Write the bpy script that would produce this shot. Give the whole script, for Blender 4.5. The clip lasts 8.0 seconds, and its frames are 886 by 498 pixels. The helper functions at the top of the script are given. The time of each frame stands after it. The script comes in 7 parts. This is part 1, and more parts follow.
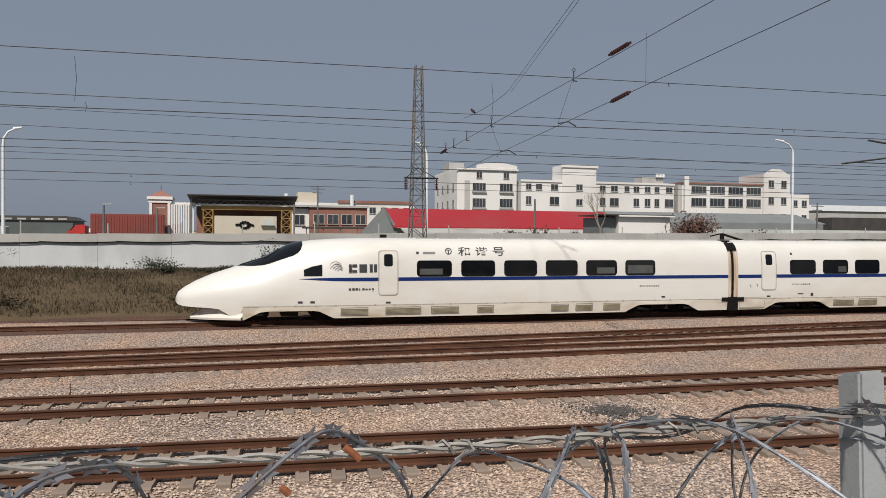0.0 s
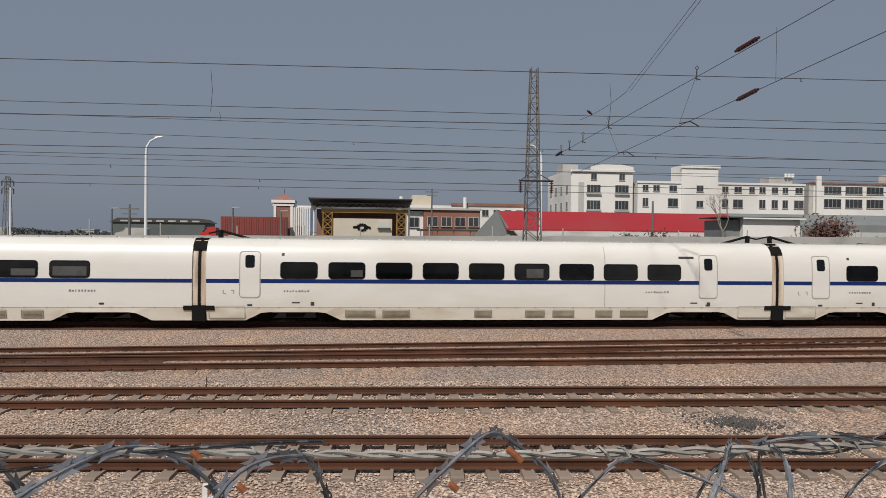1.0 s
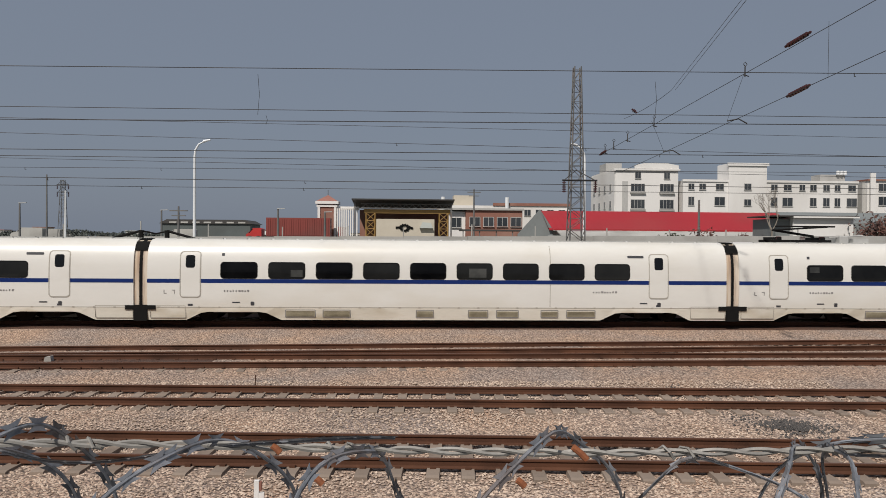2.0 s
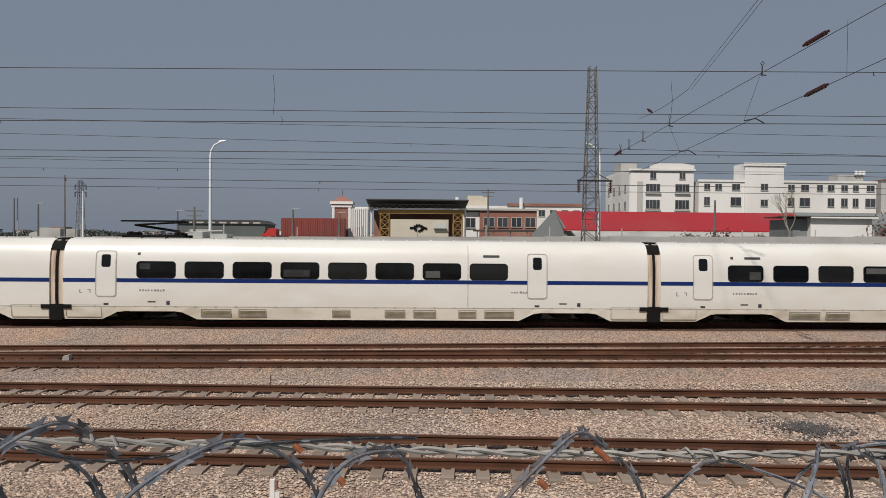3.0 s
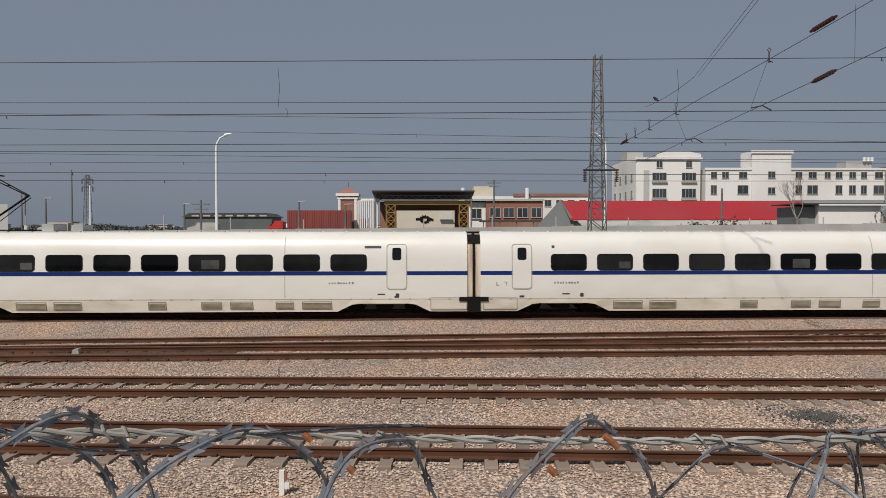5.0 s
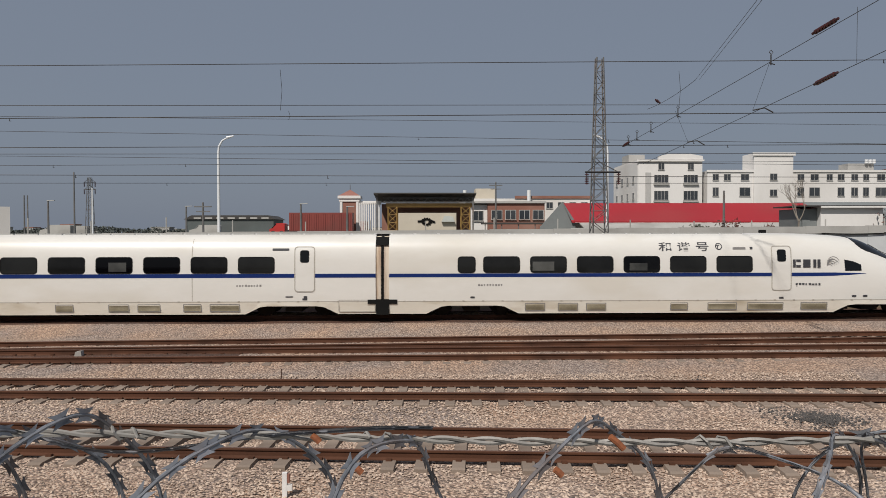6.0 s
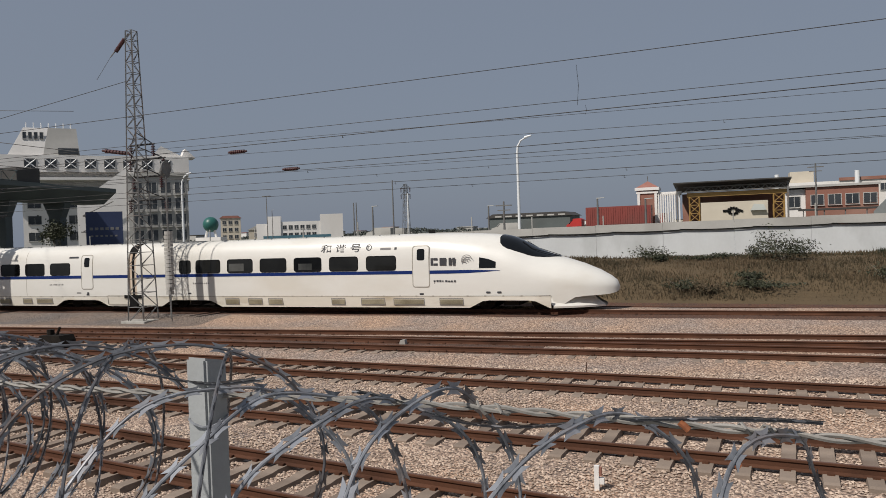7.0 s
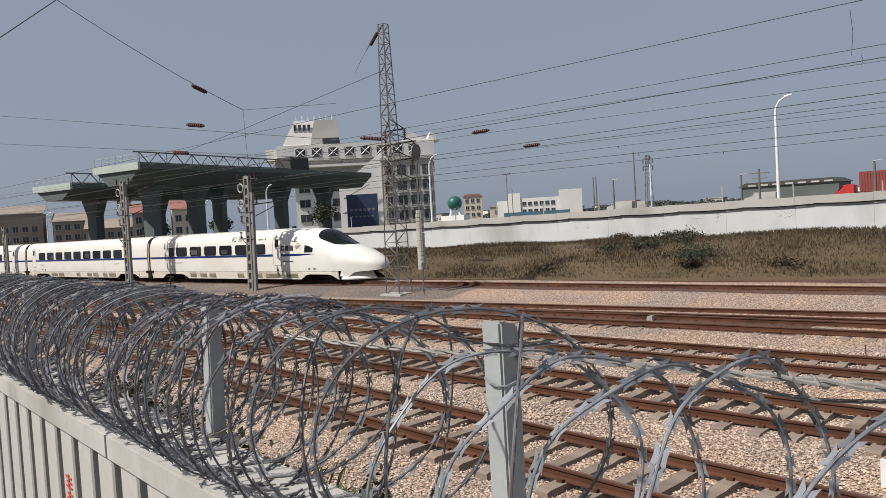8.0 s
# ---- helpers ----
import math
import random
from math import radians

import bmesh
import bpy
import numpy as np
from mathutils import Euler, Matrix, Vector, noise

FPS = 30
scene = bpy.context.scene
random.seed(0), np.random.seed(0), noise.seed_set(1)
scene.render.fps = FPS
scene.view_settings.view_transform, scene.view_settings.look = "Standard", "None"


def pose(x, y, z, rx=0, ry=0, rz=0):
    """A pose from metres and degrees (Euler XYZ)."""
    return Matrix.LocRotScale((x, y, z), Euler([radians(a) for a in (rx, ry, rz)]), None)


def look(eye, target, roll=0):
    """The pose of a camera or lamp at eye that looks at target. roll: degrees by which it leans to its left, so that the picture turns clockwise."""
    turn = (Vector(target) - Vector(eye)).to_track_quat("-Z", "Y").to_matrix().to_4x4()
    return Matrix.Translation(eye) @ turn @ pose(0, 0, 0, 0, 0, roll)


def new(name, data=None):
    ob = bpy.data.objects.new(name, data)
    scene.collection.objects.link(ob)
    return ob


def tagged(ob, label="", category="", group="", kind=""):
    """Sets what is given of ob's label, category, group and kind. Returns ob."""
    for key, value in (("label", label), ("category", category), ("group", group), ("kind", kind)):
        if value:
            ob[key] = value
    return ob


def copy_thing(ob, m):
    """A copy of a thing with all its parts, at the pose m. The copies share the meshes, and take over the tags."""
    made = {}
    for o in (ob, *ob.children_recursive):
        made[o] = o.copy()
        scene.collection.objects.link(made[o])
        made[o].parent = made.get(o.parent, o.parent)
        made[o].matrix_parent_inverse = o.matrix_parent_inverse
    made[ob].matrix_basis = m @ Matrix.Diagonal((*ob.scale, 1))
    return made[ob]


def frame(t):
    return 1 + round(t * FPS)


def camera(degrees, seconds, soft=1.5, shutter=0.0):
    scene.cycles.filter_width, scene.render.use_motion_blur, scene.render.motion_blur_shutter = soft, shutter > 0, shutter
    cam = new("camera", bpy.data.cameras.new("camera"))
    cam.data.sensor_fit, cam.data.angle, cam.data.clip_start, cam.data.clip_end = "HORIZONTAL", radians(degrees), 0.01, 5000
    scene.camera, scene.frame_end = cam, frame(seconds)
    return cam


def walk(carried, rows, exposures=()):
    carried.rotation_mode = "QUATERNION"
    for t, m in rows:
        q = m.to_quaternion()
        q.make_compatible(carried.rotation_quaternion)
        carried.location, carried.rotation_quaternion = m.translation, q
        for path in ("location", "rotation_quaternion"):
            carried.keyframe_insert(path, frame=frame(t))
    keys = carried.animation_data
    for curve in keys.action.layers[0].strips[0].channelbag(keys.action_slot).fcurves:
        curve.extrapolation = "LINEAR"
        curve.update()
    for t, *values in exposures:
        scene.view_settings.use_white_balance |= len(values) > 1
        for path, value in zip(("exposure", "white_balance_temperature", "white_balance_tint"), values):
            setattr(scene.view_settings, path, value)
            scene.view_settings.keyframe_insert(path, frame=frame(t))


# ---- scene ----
cam = camera(62.03, 8.0, soft=0.75, shutter=0.03)
# seconds, x, y, z, yaw, pitch, roll
PATH = [
    (0.0, 0.224, 0.158, 3.724, -14.97, -0.86, -0.38),
    (0.5, 0.136, 0.117, 3.738, -9.27, -0.77, -0.47),
    (1.0, 0.088, 0.080, 3.752, -6.28, -0.76, -0.61),
    (1.5, 0.041, 0.017, 3.764, -4.21, -0.79, -0.43),
    (2.2, 0.014, 0.020, 3.762, -2.72, -0.77, -0.46),
    (2.8, 0.001, 0.022, 3.762, -2.02, -0.76, -0.48),
    (3.0, 0.000, 0.022, 3.762, -1.95, -0.76, -0.48),
    (3.5, 0.001, 0.024, 3.758, -1.81, -0.90, -0.42),
    (4.0, 0.008, 0.008, 3.763, -2.23, -1.20, -0.14),
    (4.5, 0.006, 0.032, 3.754, -1.59, -1.53, 0.05),
    (5.2, -0.005, 0.020, 3.756, -1.46, -1.41, 0.06),
    (6.0, -0.016, 0.008, 3.757, -1.34, -1.28, 0.08),
    (6.2, -0.038, 0.002, 3.759, -0.70, -1.28, 0.25),
    (6.5, -0.122, -0.019, 3.764, 5.77, -1.29, 0.93),
    (7.0, -0.178, 0.056, 3.712, 21.36, -1.24, 1.99),
    (7.5, -0.275, -0.062, 3.710, 35.66, -1.95, 2.16),
    (8.0, -0.296, -0.043, 3.693, 39.77, -2.27, 3.39),
]
EXPOSURES = [(0.0, 0.10), (0.5, 0.02), (1.0, -0.05), (6.5, -0.06), (7.0, 0.02), (7.5, 0.20), (8.0, 0.42)]
walk(cam, [(t, pose(x, y, z, 90 + p, r, w)) for t, x, y, z, w, p, r in PATH], EXPOSURES)

# ---- light ----
SUN_DIR = Vector((0.5, 1.0, -1.28)).normalized()
world = bpy.data.worlds.new("sky")
scene.world = world
world.use_nodes = True
wt = world.node_tree
sky = wt.nodes.new("ShaderNodeTexSky")
sky.sky_type, sky.sun_disc = "NISHITA", False
sky.sun_elevation, sky.sun_rotation = radians(48.9), radians(206.6)
sky.dust_density, sky.air_density, sky.altitude = 3.0, 1.0, 0
haze = wt.nodes.new("ShaderNodeMix")
haze.data_type = "RGBA"
haze.inputs[0].default_value = 0.86
wt.links.new(sky.outputs[0], haze.inputs[6])
haze.inputs[7].default_value = (2.30, 2.66, 3.34, 1)
wt.links.new(haze.outputs[2], wt.nodes["Background"].inputs[0])
wt.nodes["Background"].inputs[1].default_value = 0.09
sun = new("sun", bpy.data.lights.new("sun", "SUN"))
sun.data.energy, sun.data.angle, sun.data.color = 4.25, radians(1.4), (1.0, 0.945, 0.885)
sun.matrix_world = look(tuple(-80 * SUN_DIR), (0, 0, 0))


# ---- materials ----
def mat(name, a, b=None, scale=1.5, fine=30.0, rough=0.7, bump=0.15, metal=0.0, spec=0.4, c=None, stain=0.0, stretch=(1, 1, 1), depth=0.01, island=0.0, obj=0.0):
    """Two tones mixed by broad and fine noise, a third as stains, fine relief."""
    m = bpy.data.materials.new(name)
    m.use_nodes = True
    t = m.node_tree
    n, k = t.nodes, t.links
    bsdf = n["Principled BSDF"]
    b = b or tuple(x * 0.8 for x in a)
    co = n.new("ShaderNodeTexCoord")
    mp = n.new("ShaderNodeMapping")
    mp.inputs[3].default_value = stretch
    k.new(co.outputs["Object"], mp.inputs[0])
    n1, n2 = n.new("ShaderNodeTexNoise"), n.new("ShaderNodeTexNoise")
    n1.inputs["Scale"].default_value, n1.inputs["Detail"].default_value = scale, 5
    n2.inputs["Scale"].default_value, n2.inputs["Detail"].default_value = fine, 3
    k.new(mp.outputs[0], n1.inputs[0])
    k.new(mp.outputs[0], n2.inputs[0])
    add = n.new("ShaderNodeMath")
    add.operation = "MULTIPLY_ADD"
    k.new(n2.outputs[0], add.inputs[0])
    add.inputs[1].default_value = 0.5
    half = n.new("ShaderNodeMath")
    half.operation = "MULTIPLY_ADD"
    k.new(n1.outputs[0], half.inputs[0])
    half.inputs[1].default_value, half.inputs[2].default_value = 1.6, -0.55
    k.new(half.outputs[0], add.inputs[2])
    last = add.outputs[0]
    if island or obj:
        src = n.new("ShaderNodeNewGeometry").outputs["Random Per Island"] if island else n.new("ShaderNodeObjectInfo").outputs["Random"]
        ma = n.new("ShaderNodeMath")
        ma.operation = "MULTIPLY_ADD"
        k.new(src, ma.inputs[0])
        ma.inputs[1].default_value = island or obj
        k.new(last, ma.inputs[2])
        sb = n.new("ShaderNodeMath")
        sb.operation = "SUBTRACT"
        k.new(ma.outputs[0], sb.inputs[0])
        sb.inputs[1].default_value = (island or obj) / 2
        last = sb.outputs[0]
    mix = n.new("ShaderNodeMix")
    mix.data_type = "RGBA"
    k.new(last, mix.inputs[0])
    mix.inputs[6].default_value, mix.inputs[7].default_value = (*a, 1), (*b, 1)
    out = mix.outputs[2]
    if c:
        n3 = n.new("ShaderNodeTexNoise")
        n3.inputs["Scale"].default_value, n3.inputs["Detail"].default_value = scale * 0.6, 7
        k.new(mp.outputs[0], n3.inputs[0])
        rp = n.new("ShaderNodeMapRange")
        rp.inputs[1].default_value, rp.inputs[2].default_value, rp.inputs[4].default_value = 0.5, 0.68, stain
        k.new(n3.outputs[0], rp.inputs[0])
        m2 = n.new("ShaderNodeMix")
        m2.data_type = "RGBA"
        k.new(rp.outputs[0], m2.inputs[0])
        k.new(out, m2.inputs[6])
        m2.inputs[7].default_value = (*c, 1)
        out = m2.outputs[2]
    k.new(out, bsdf.inputs["Base Color"])
    bsdf.inputs["Roughness"].default_value, bsdf.inputs["Metallic"].default_value = rough, metal
    bsdf.inputs["Specular IOR Level"].default_value = spec
    if bump:
        bp = n.new("ShaderNodeBump")
        bp.inputs["Strength"].default_value, bp.inputs["Distance"].default_value = bump, depth
        k.new(n2.outputs[0], bp.inputs["Height"])
        k.new(bp.outputs[0], bsdf.inputs["Normal"])
    return m


def ballast_mat(name, dark, mid, warm, pale):
    """Crushed stone: a tone for each stone, shade in the gaps put into the colour, broad grey and warm patches."""
    m = bpy.data.materials.new(name)
    m.use_nodes = True
    t = m.node_tree
    n, k = t.nodes, t.links
    bsdf = n["Principled BSDF"]
    co = n.new("ShaderNodeTexCoord")
    vo = n.new("ShaderNodeTexVoronoi")
    vo.inputs["Scale"].default_value = 18
    k.new(co.outputs["Object"], vo.inputs[0])
    ramp = n.new("ShaderNodeValToRGB")
    k.new(vo.outputs["Color"], ramp.inputs[0])
    e = ramp.color_ramp.elements
    e[0].color, e[1].color = (*dark, 1), (*pale, 1)
    e.new(0.32).color = (*mid, 1)
    e.new(0.7).color = (*warm, 1)
    # Cell edges go dark: shade between the stones, put into the colour.
    gap_shade = n.new("ShaderNodeMapRange")
    gap_shade.inputs[1].default_value, gap_shade.inputs[2].default_value, gap_shade.inputs[4].default_value = 0.42, 0.78, 0.68
    k.new(vo.outputs["Distance"], gap_shade.inputs[0])
    gap = n.new("ShaderNodeMix")
    gap.data_type = "RGBA"
    k.new(gap_shade.outputs[0], gap.inputs[0])
    k.new(ramp.outputs[0], gap.inputs[6])
    gap.inputs[7].default_value = (0.055, 0.042, 0.034, 1)
    big = n.new("ShaderNodeTexNoise")
    big.inputs["Scale"].default_value, big.inputs["Detail"].default_value = 0.35, 6
    k.new(co.outputs["Object"], big.inputs[0])
    tone = n.new("ShaderNodeValToRGB")
    k.new(big.outputs[0], tone.inputs[0])
    g = tone.color_ramp.elements
    g[0].position, g[1].position = 0.36, 0.64
    g[0].color, g[1].color = (0.88, 0.89, 0.91, 1), (1.15, 1.02, 0.89, 1)
    mul = n.new("ShaderNodeMix")
    mul.data_type, mul.blend_type = "RGBA", "MULTIPLY"
    mul.inputs[0].default_value = 1
    k.new(gap.outputs[2], mul.inputs[6])
    k.new(tone.outputs[0], mul.inputs[7])
    k.new(mul.outputs[2], bsdf.inputs["Base Color"])
    bsdf.inputs["Roughness"].default_value = 0.9
    bp = n.new("ShaderNodeBump")
    bp.inputs["Strength"].default_value, bp.inputs["Distance"].default_value = 1.0, 0.05
    bp.invert = True
    k.new(vo.outputs["Distance"], bp.inputs["Height"])
    k.new(bp.outputs[0], bsdf.inputs["Normal"])
    return m


M = dict(
    ballast=ballast_mat("ballast", (0.14, 0.107, 0.087), (0.335, 0.25, 0.20), (0.51, 0.385, 0.308), (0.645, 0.55, 0.465)),
    grimy=ballast_mat("grimy_grey_ballast", (0.07, 0.06, 0.053), (0.155, 0.13, 0.115), (0.25, 0.21, 0.185), (0.36, 0.315, 0.28)),
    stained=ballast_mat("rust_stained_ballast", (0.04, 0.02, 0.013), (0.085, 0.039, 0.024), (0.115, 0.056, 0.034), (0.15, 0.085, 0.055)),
    stone=mat("ballast_stone", (0.30, 0.228, 0.178), (0.55, 0.435, 0.345), 0.5, 20, 0.95, 0.0, spec=0.15, island=1.3),
    soil=mat("dry_soil", (0.112, 0.076, 0.040), (0.066, 0.048, 0.025), 0.5, 9, 0.95, 0.6, depth=0.1),
    far_ground=mat("far_ground", (0.20, 0.19, 0.17), (0.11, 0.12, 0.09), 0.03, 2, 0.95, 0.2),
    rust=mat("rusty_rail", (0.108, 0.046, 0.026), (0.038, 0.018, 0.011), 0.8, 25, 0.8, 0.2, c=(0.12, 0.052, 0.028), stain=0.5, spec=0.2),
    railtop=mat("worn_rail_head", (0.12, 0.06, 0.04), (0.18, 0.11, 0.085), 0.7, 18, 0.5, 0.05, metal=0.3),
    sleeper=mat("concrete_sleeper", (0.255, 0.20, 0.158), (0.155, 0.12, 0.094), 2, 30, 0.9, 0.3, c=(0.16, 0.11, 0.08), stain=0.5, obj=0.5),
    white=mat("train_white_paint", (0.665, 0.652, 0.61), (0.61, 0.592, 0.545), 0.7, 6, 0.36, 0.0, c=(0.52, 0.475, 0.39), stain=0.45, stretch=(0.5, 1, 1.4), spec=0.5),
    skirt=mat("train_skirt_paint", (0.68, 0.65, 0.575), (0.60, 0.56, 0.475), 0.9, 8, 0.5, 0.03, c=(0.36, 0.29, 0.185), stain=0.75, stretch=(0.6, 1, 2)),
    blue=mat("blue_stripe", (0.005, 0.022, 0.125), (0.004, 0.018, 0.10), 2, 20, 0.35, 0.0),
    glass=mat("tinted_glass", (0.004, 0.0045, 0.005), (0.006, 0.007, 0.008), 2, 20, 0.05, 0.0, spec=0.35),
    coachglass=mat("coach_window_glass", (0.002, 0.002, 0.0025), (0.016, 0.0165, 0.016), 0.45, 3, 0.05, 0.0, spec=0.2, obj=1.3),
    blind=mat("painted_daylight_in_glass", (0.085, 0.086, 0.08), (0.03, 0.031, 0.03), 1.6, 6, 0.15, 0.0, spec=0.3, obj=0.9),
    black=mat("black_rubber", (0.009, 0.0085, 0.008), (0.005, 0.005, 0.005), 3, 30, 0.85, 0.1, spec=0.15),
    oily=mat("oily_stone", (0.075, 0.066, 0.06), (0.03, 0.027, 0.025), 2, 20, 0.6, 0.0, island=1.0),
    under=mat("bogie_grime", (0.022, 0.018, 0.014), (0.009, 0.0075, 0.0065), 4, 30, 0.85, 0.3, spec=0.15),
    vent=mat("dirty_vent_grille", (0.36, 0.32, 0.23), (0.15, 0.125, 0.075), 1.2, 18, 0.8, 0.2),
    gang=mat("weathered_gangway", (0.60, 0.55, 0.47), (0.44, 0.31, 0.20), 1.6, 8, 0.8, 0.1, stretch=(3, 1, 0.35), c=(0.22, 0.12, 0.07), stain=0.7),
    roofgrey=mat("train_roof_grey", (0.44, 0.44, 0.42), (0.32, 0.32, 0.31), 1, 10, 0.6, 0.1),
    mark=mat("dark_marking", (0.03, 0.03, 0.035), (0.05, 0.05, 0.055), 3, 30, 0.6, 0.0),
    greymark=mat("grey_marking", (0.15, 0.145, 0.14), (0.22, 0.21, 0.20), 5, 40, 0.6, 0.0),
    seam=mat("panel_seam", (0.38, 0.355, 0.305), (0.30, 0.275, 0.23), 4, 40, 0.7, 0.0),
    steel=mat("galvanised_steel", (0.34, 0.35, 0.36), (0.24, 0.245, 0.25), 2, 25, 0.55, 0.1, metal=0.4, c=(0.20, 0.14, 0.10), stain=0.3),
    lattice=mat("lattice_steel", (0.20, 0.20, 0.196), (0.10, 0.097, 0.092), 1.5, 20, 0.65, 0.1, metal=0.3, c=(0.17, 0.11, 0.08), stain=0.5),
    wire=mat("overhead_conductor", (0.035, 0.035, 0.038), (0.06, 0.055, 0.05), 0.5, 10, 0.6, 0.0, metal=0.3),
    insul=mat("brown_porcelain", (0.075, 0.020, 0.020), (0.035, 0.012, 0.012), 3, 30, 0.45, 0.0),
    concrete=mat("pale_concrete", (0.43, 0.415, 0.385), (0.31, 0.30, 0.275), 2.2, 22, 0.9, 0.35, c=(0.21, 0.195, 0.17), stain=0.6, stretch=(1, 1, 0.45)),
    wallpaint=mat("whitewashed_wall", (0.56, 0.575, 0.575), (0.46, 0.47, 0.465), 0.5, 9, 0.9, 0.2, c=(0.29, 0.295, 0.28), stain=0.7, stretch=(1, 1, 0.5)),
    coping=mat("grey_coping", (0.44, 0.43, 0.40), (0.33, 0.32, 0.295), 0.5, 10, 0.9, 0.2, c=(0.22, 0.21, 0.19), stain=0.6),
    post=mat("grey_fence_post", (0.34, 0.355, 0.355), (0.27, 0.28, 0.28), 4, 60, 0.6, 0.15, c=(0.24, 0.235, 0.22), stain=0.4),
    razor=mat("galvanised_razor_tape", (0.40, 0.415, 0.445), (0.085, 0.09, 0.10), 9, 60, 0.5, 0.0, metal=0.25, c=(0.24, 0.16, 0.115), stain=0.4, island=1.1),
    strand=mat("weathered_strand", (0.31, 0.295, 0.27), (0.17, 0.16, 0.145), 9, 70, 0.6, 0.1, metal=0.2),
    razorcore=mat("dull_razor_core_wire", (0.15, 0.155, 0.17), (0.05, 0.052, 0.06), 7, 60, 0.55, 0.0, metal=0.25, c=(0.16, 0.10, 0.07), stain=0.5),
    rustpatch=mat("bright_rust", (0.30, 0.10, 0.035), (0.17, 0.06, 0.03), 20, 90, 0.9, 0.2),
    bluewall=mat("white_render", (0.72, 0.70, 0.67), (0.61, 0.59, 0.56), 0.12, 3, 0.85, 0.05, c=(0.52, 0.49, 0.45), stain=0.5, stretch=(1, 1, 0.4)),
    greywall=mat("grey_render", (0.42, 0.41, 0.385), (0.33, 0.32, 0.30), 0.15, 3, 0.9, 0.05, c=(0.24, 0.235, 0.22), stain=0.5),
    greenwall=mat("pale_green_render", (0.50, 0.52, 0.485), (0.42, 0.44, 0.41), 0.3, 4, 0.9, 0.1, c=(0.30, 0.31, 0.285), stain=0.5),
    pane=mat("dark_window_glass", (0.03, 0.035, 0.04), (0.06, 0.065, 0.07), 0.4, 5, 0.12, 0.0, obj=0.9),
    wframe=mat("window_frame", (0.45, 0.44, 0.42), (0.36, 0.35, 0.33), 2, 20, 0.6, 0.0),
    redroof=mat("red_sheet_roof", (0.36, 0.02, 0.026), (0.29, 0.018, 0.023), 0.2, 4, 0.55, 0.05, c=(0.28, 0.05, 0.045), stain=0.4),
    brick=mat("red_brick_render", (0.26, 0.118, 0.085), (0.20, 0.092, 0.068), 0.3, 6, 0.9, 0.1, c=(0.34, 0.22, 0.17), stain=0.4),
    container=mat("oxide_red_container", (0.22, 0.045, 0.035), (0.17, 0.037, 0.03), 0.5, 5, 0.6, 0.05, c=(0.12, 0.05, 0.04), stain=0.4),
    darkroof=mat("dark_sheet_roof", (0.035, 0.032, 0.03), (0.06, 0.055, 0.05), 0.5, 6, 0.7, 0.1),
    yellow=mat("ochre_crane_paint", (0.36, 0.22, 0.07), (0.27, 0.16, 0.05), 0.7, 8, 0.6, 0.05),
    cream=mat("cream_panel", (0.52, 0.47, 0.38), (0.45, 0.40, 0.32), 0.6, 7, 0.7, 0.05),
    terracotta=mat("terracotta_tiles", (0.30, 0.135, 0.105), (0.22, 0.10, 0.08), 0.8, 10, 0.85, 0.2),
    green=mat("bush_leaves", (0.044, 0.046, 0.021), (0.020, 0.024, 0.011), 0.6, 8, 0.7, 0.0, island=0.9),
    grass=mat("dry_grass", (0.108, 0.074, 0.041), (0.042, 0.035, 0.018), 0.35, 5, 0.85, 0.0, island=0.9),
    farleaf=mat("hazy_far_leaves", (0.085, 0.095, 0.085), (0.055, 0.062, 0.055), 0.1, 2, 0.9, 0.0, island=0.8),
    weed=mat("green_weeds", (0.055, 0.105, 0.022), (0.09, 0.12, 0.035), 2, 12, 0.6, 0.0, island=0.8),
    scrub=mat("reddish_scrub", (0.12, 0.050, 0.038), (0.06, 0.036, 0.026), 0.6, 8, 0.8, 0.0, island=0.9),
    bark=mat("grey_bark", (0.22, 0.19, 0.155), (0.14, 0.12, 0.10), 2, 20, 0.9, 0.2),
    tan=mat("stained_tan_render", (0.30, 0.245, 0.20), (0.22, 0.18, 0.15), 0.3, 5, 0.9, 0.1, c=(0.14, 0.12, 0.10), stain=0.5),
    slate=mat("slate_grey_sheet", (0.20, 0.215, 0.21), (0.15, 0.16, 0.158), 0.3, 5, 0.8, 0.1),
    darkpost=mat("grimy_concrete_post", (0.24, 0.23, 0.215), (0.15, 0.143, 0.135), 1.5, 20, 0.9, 0.2, c=(0.09, 0.08, 0.07), stain=0.5),
    infill=mat("slot_shade_infill", (0.105, 0.098, 0.088), (0.06, 0.056, 0.05), 1.5, 14, 0.95, 0.3, c=(0.14, 0.12, 0.10), stain=0.4),
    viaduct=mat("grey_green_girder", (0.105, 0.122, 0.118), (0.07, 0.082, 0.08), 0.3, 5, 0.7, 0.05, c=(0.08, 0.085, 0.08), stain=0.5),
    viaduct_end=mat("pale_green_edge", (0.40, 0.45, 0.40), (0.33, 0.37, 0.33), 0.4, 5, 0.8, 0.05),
    lamp=mat("white_lamp_paint", (0.72, 0.73, 0.73), (0.62, 0.63, 0.63), 1, 20, 0.45, 0.0),
    bluesign=mat("dark_blue_hoarding", (0.035, 0.05, 0.115), (0.028, 0.04, 0.09), 0.5, 8, 0.6, 0.0),
    bluefence=mat("blue_site_hoarding", (0.07, 0.16, 0.20), (0.05, 0.12, 0.16), 0.5, 8, 0.6, 0.0),
    globe=mat("teal_dome", (0.025, 0.12, 0.10), (0.02, 0.09, 0.08), 0.5, 8, 0.4, 0.0),
    redpaint=mat("red_paint", (0.50, 0.06, 0.04), (0.40, 0.05, 0.035), 8, 60, 0.7, 0.0),
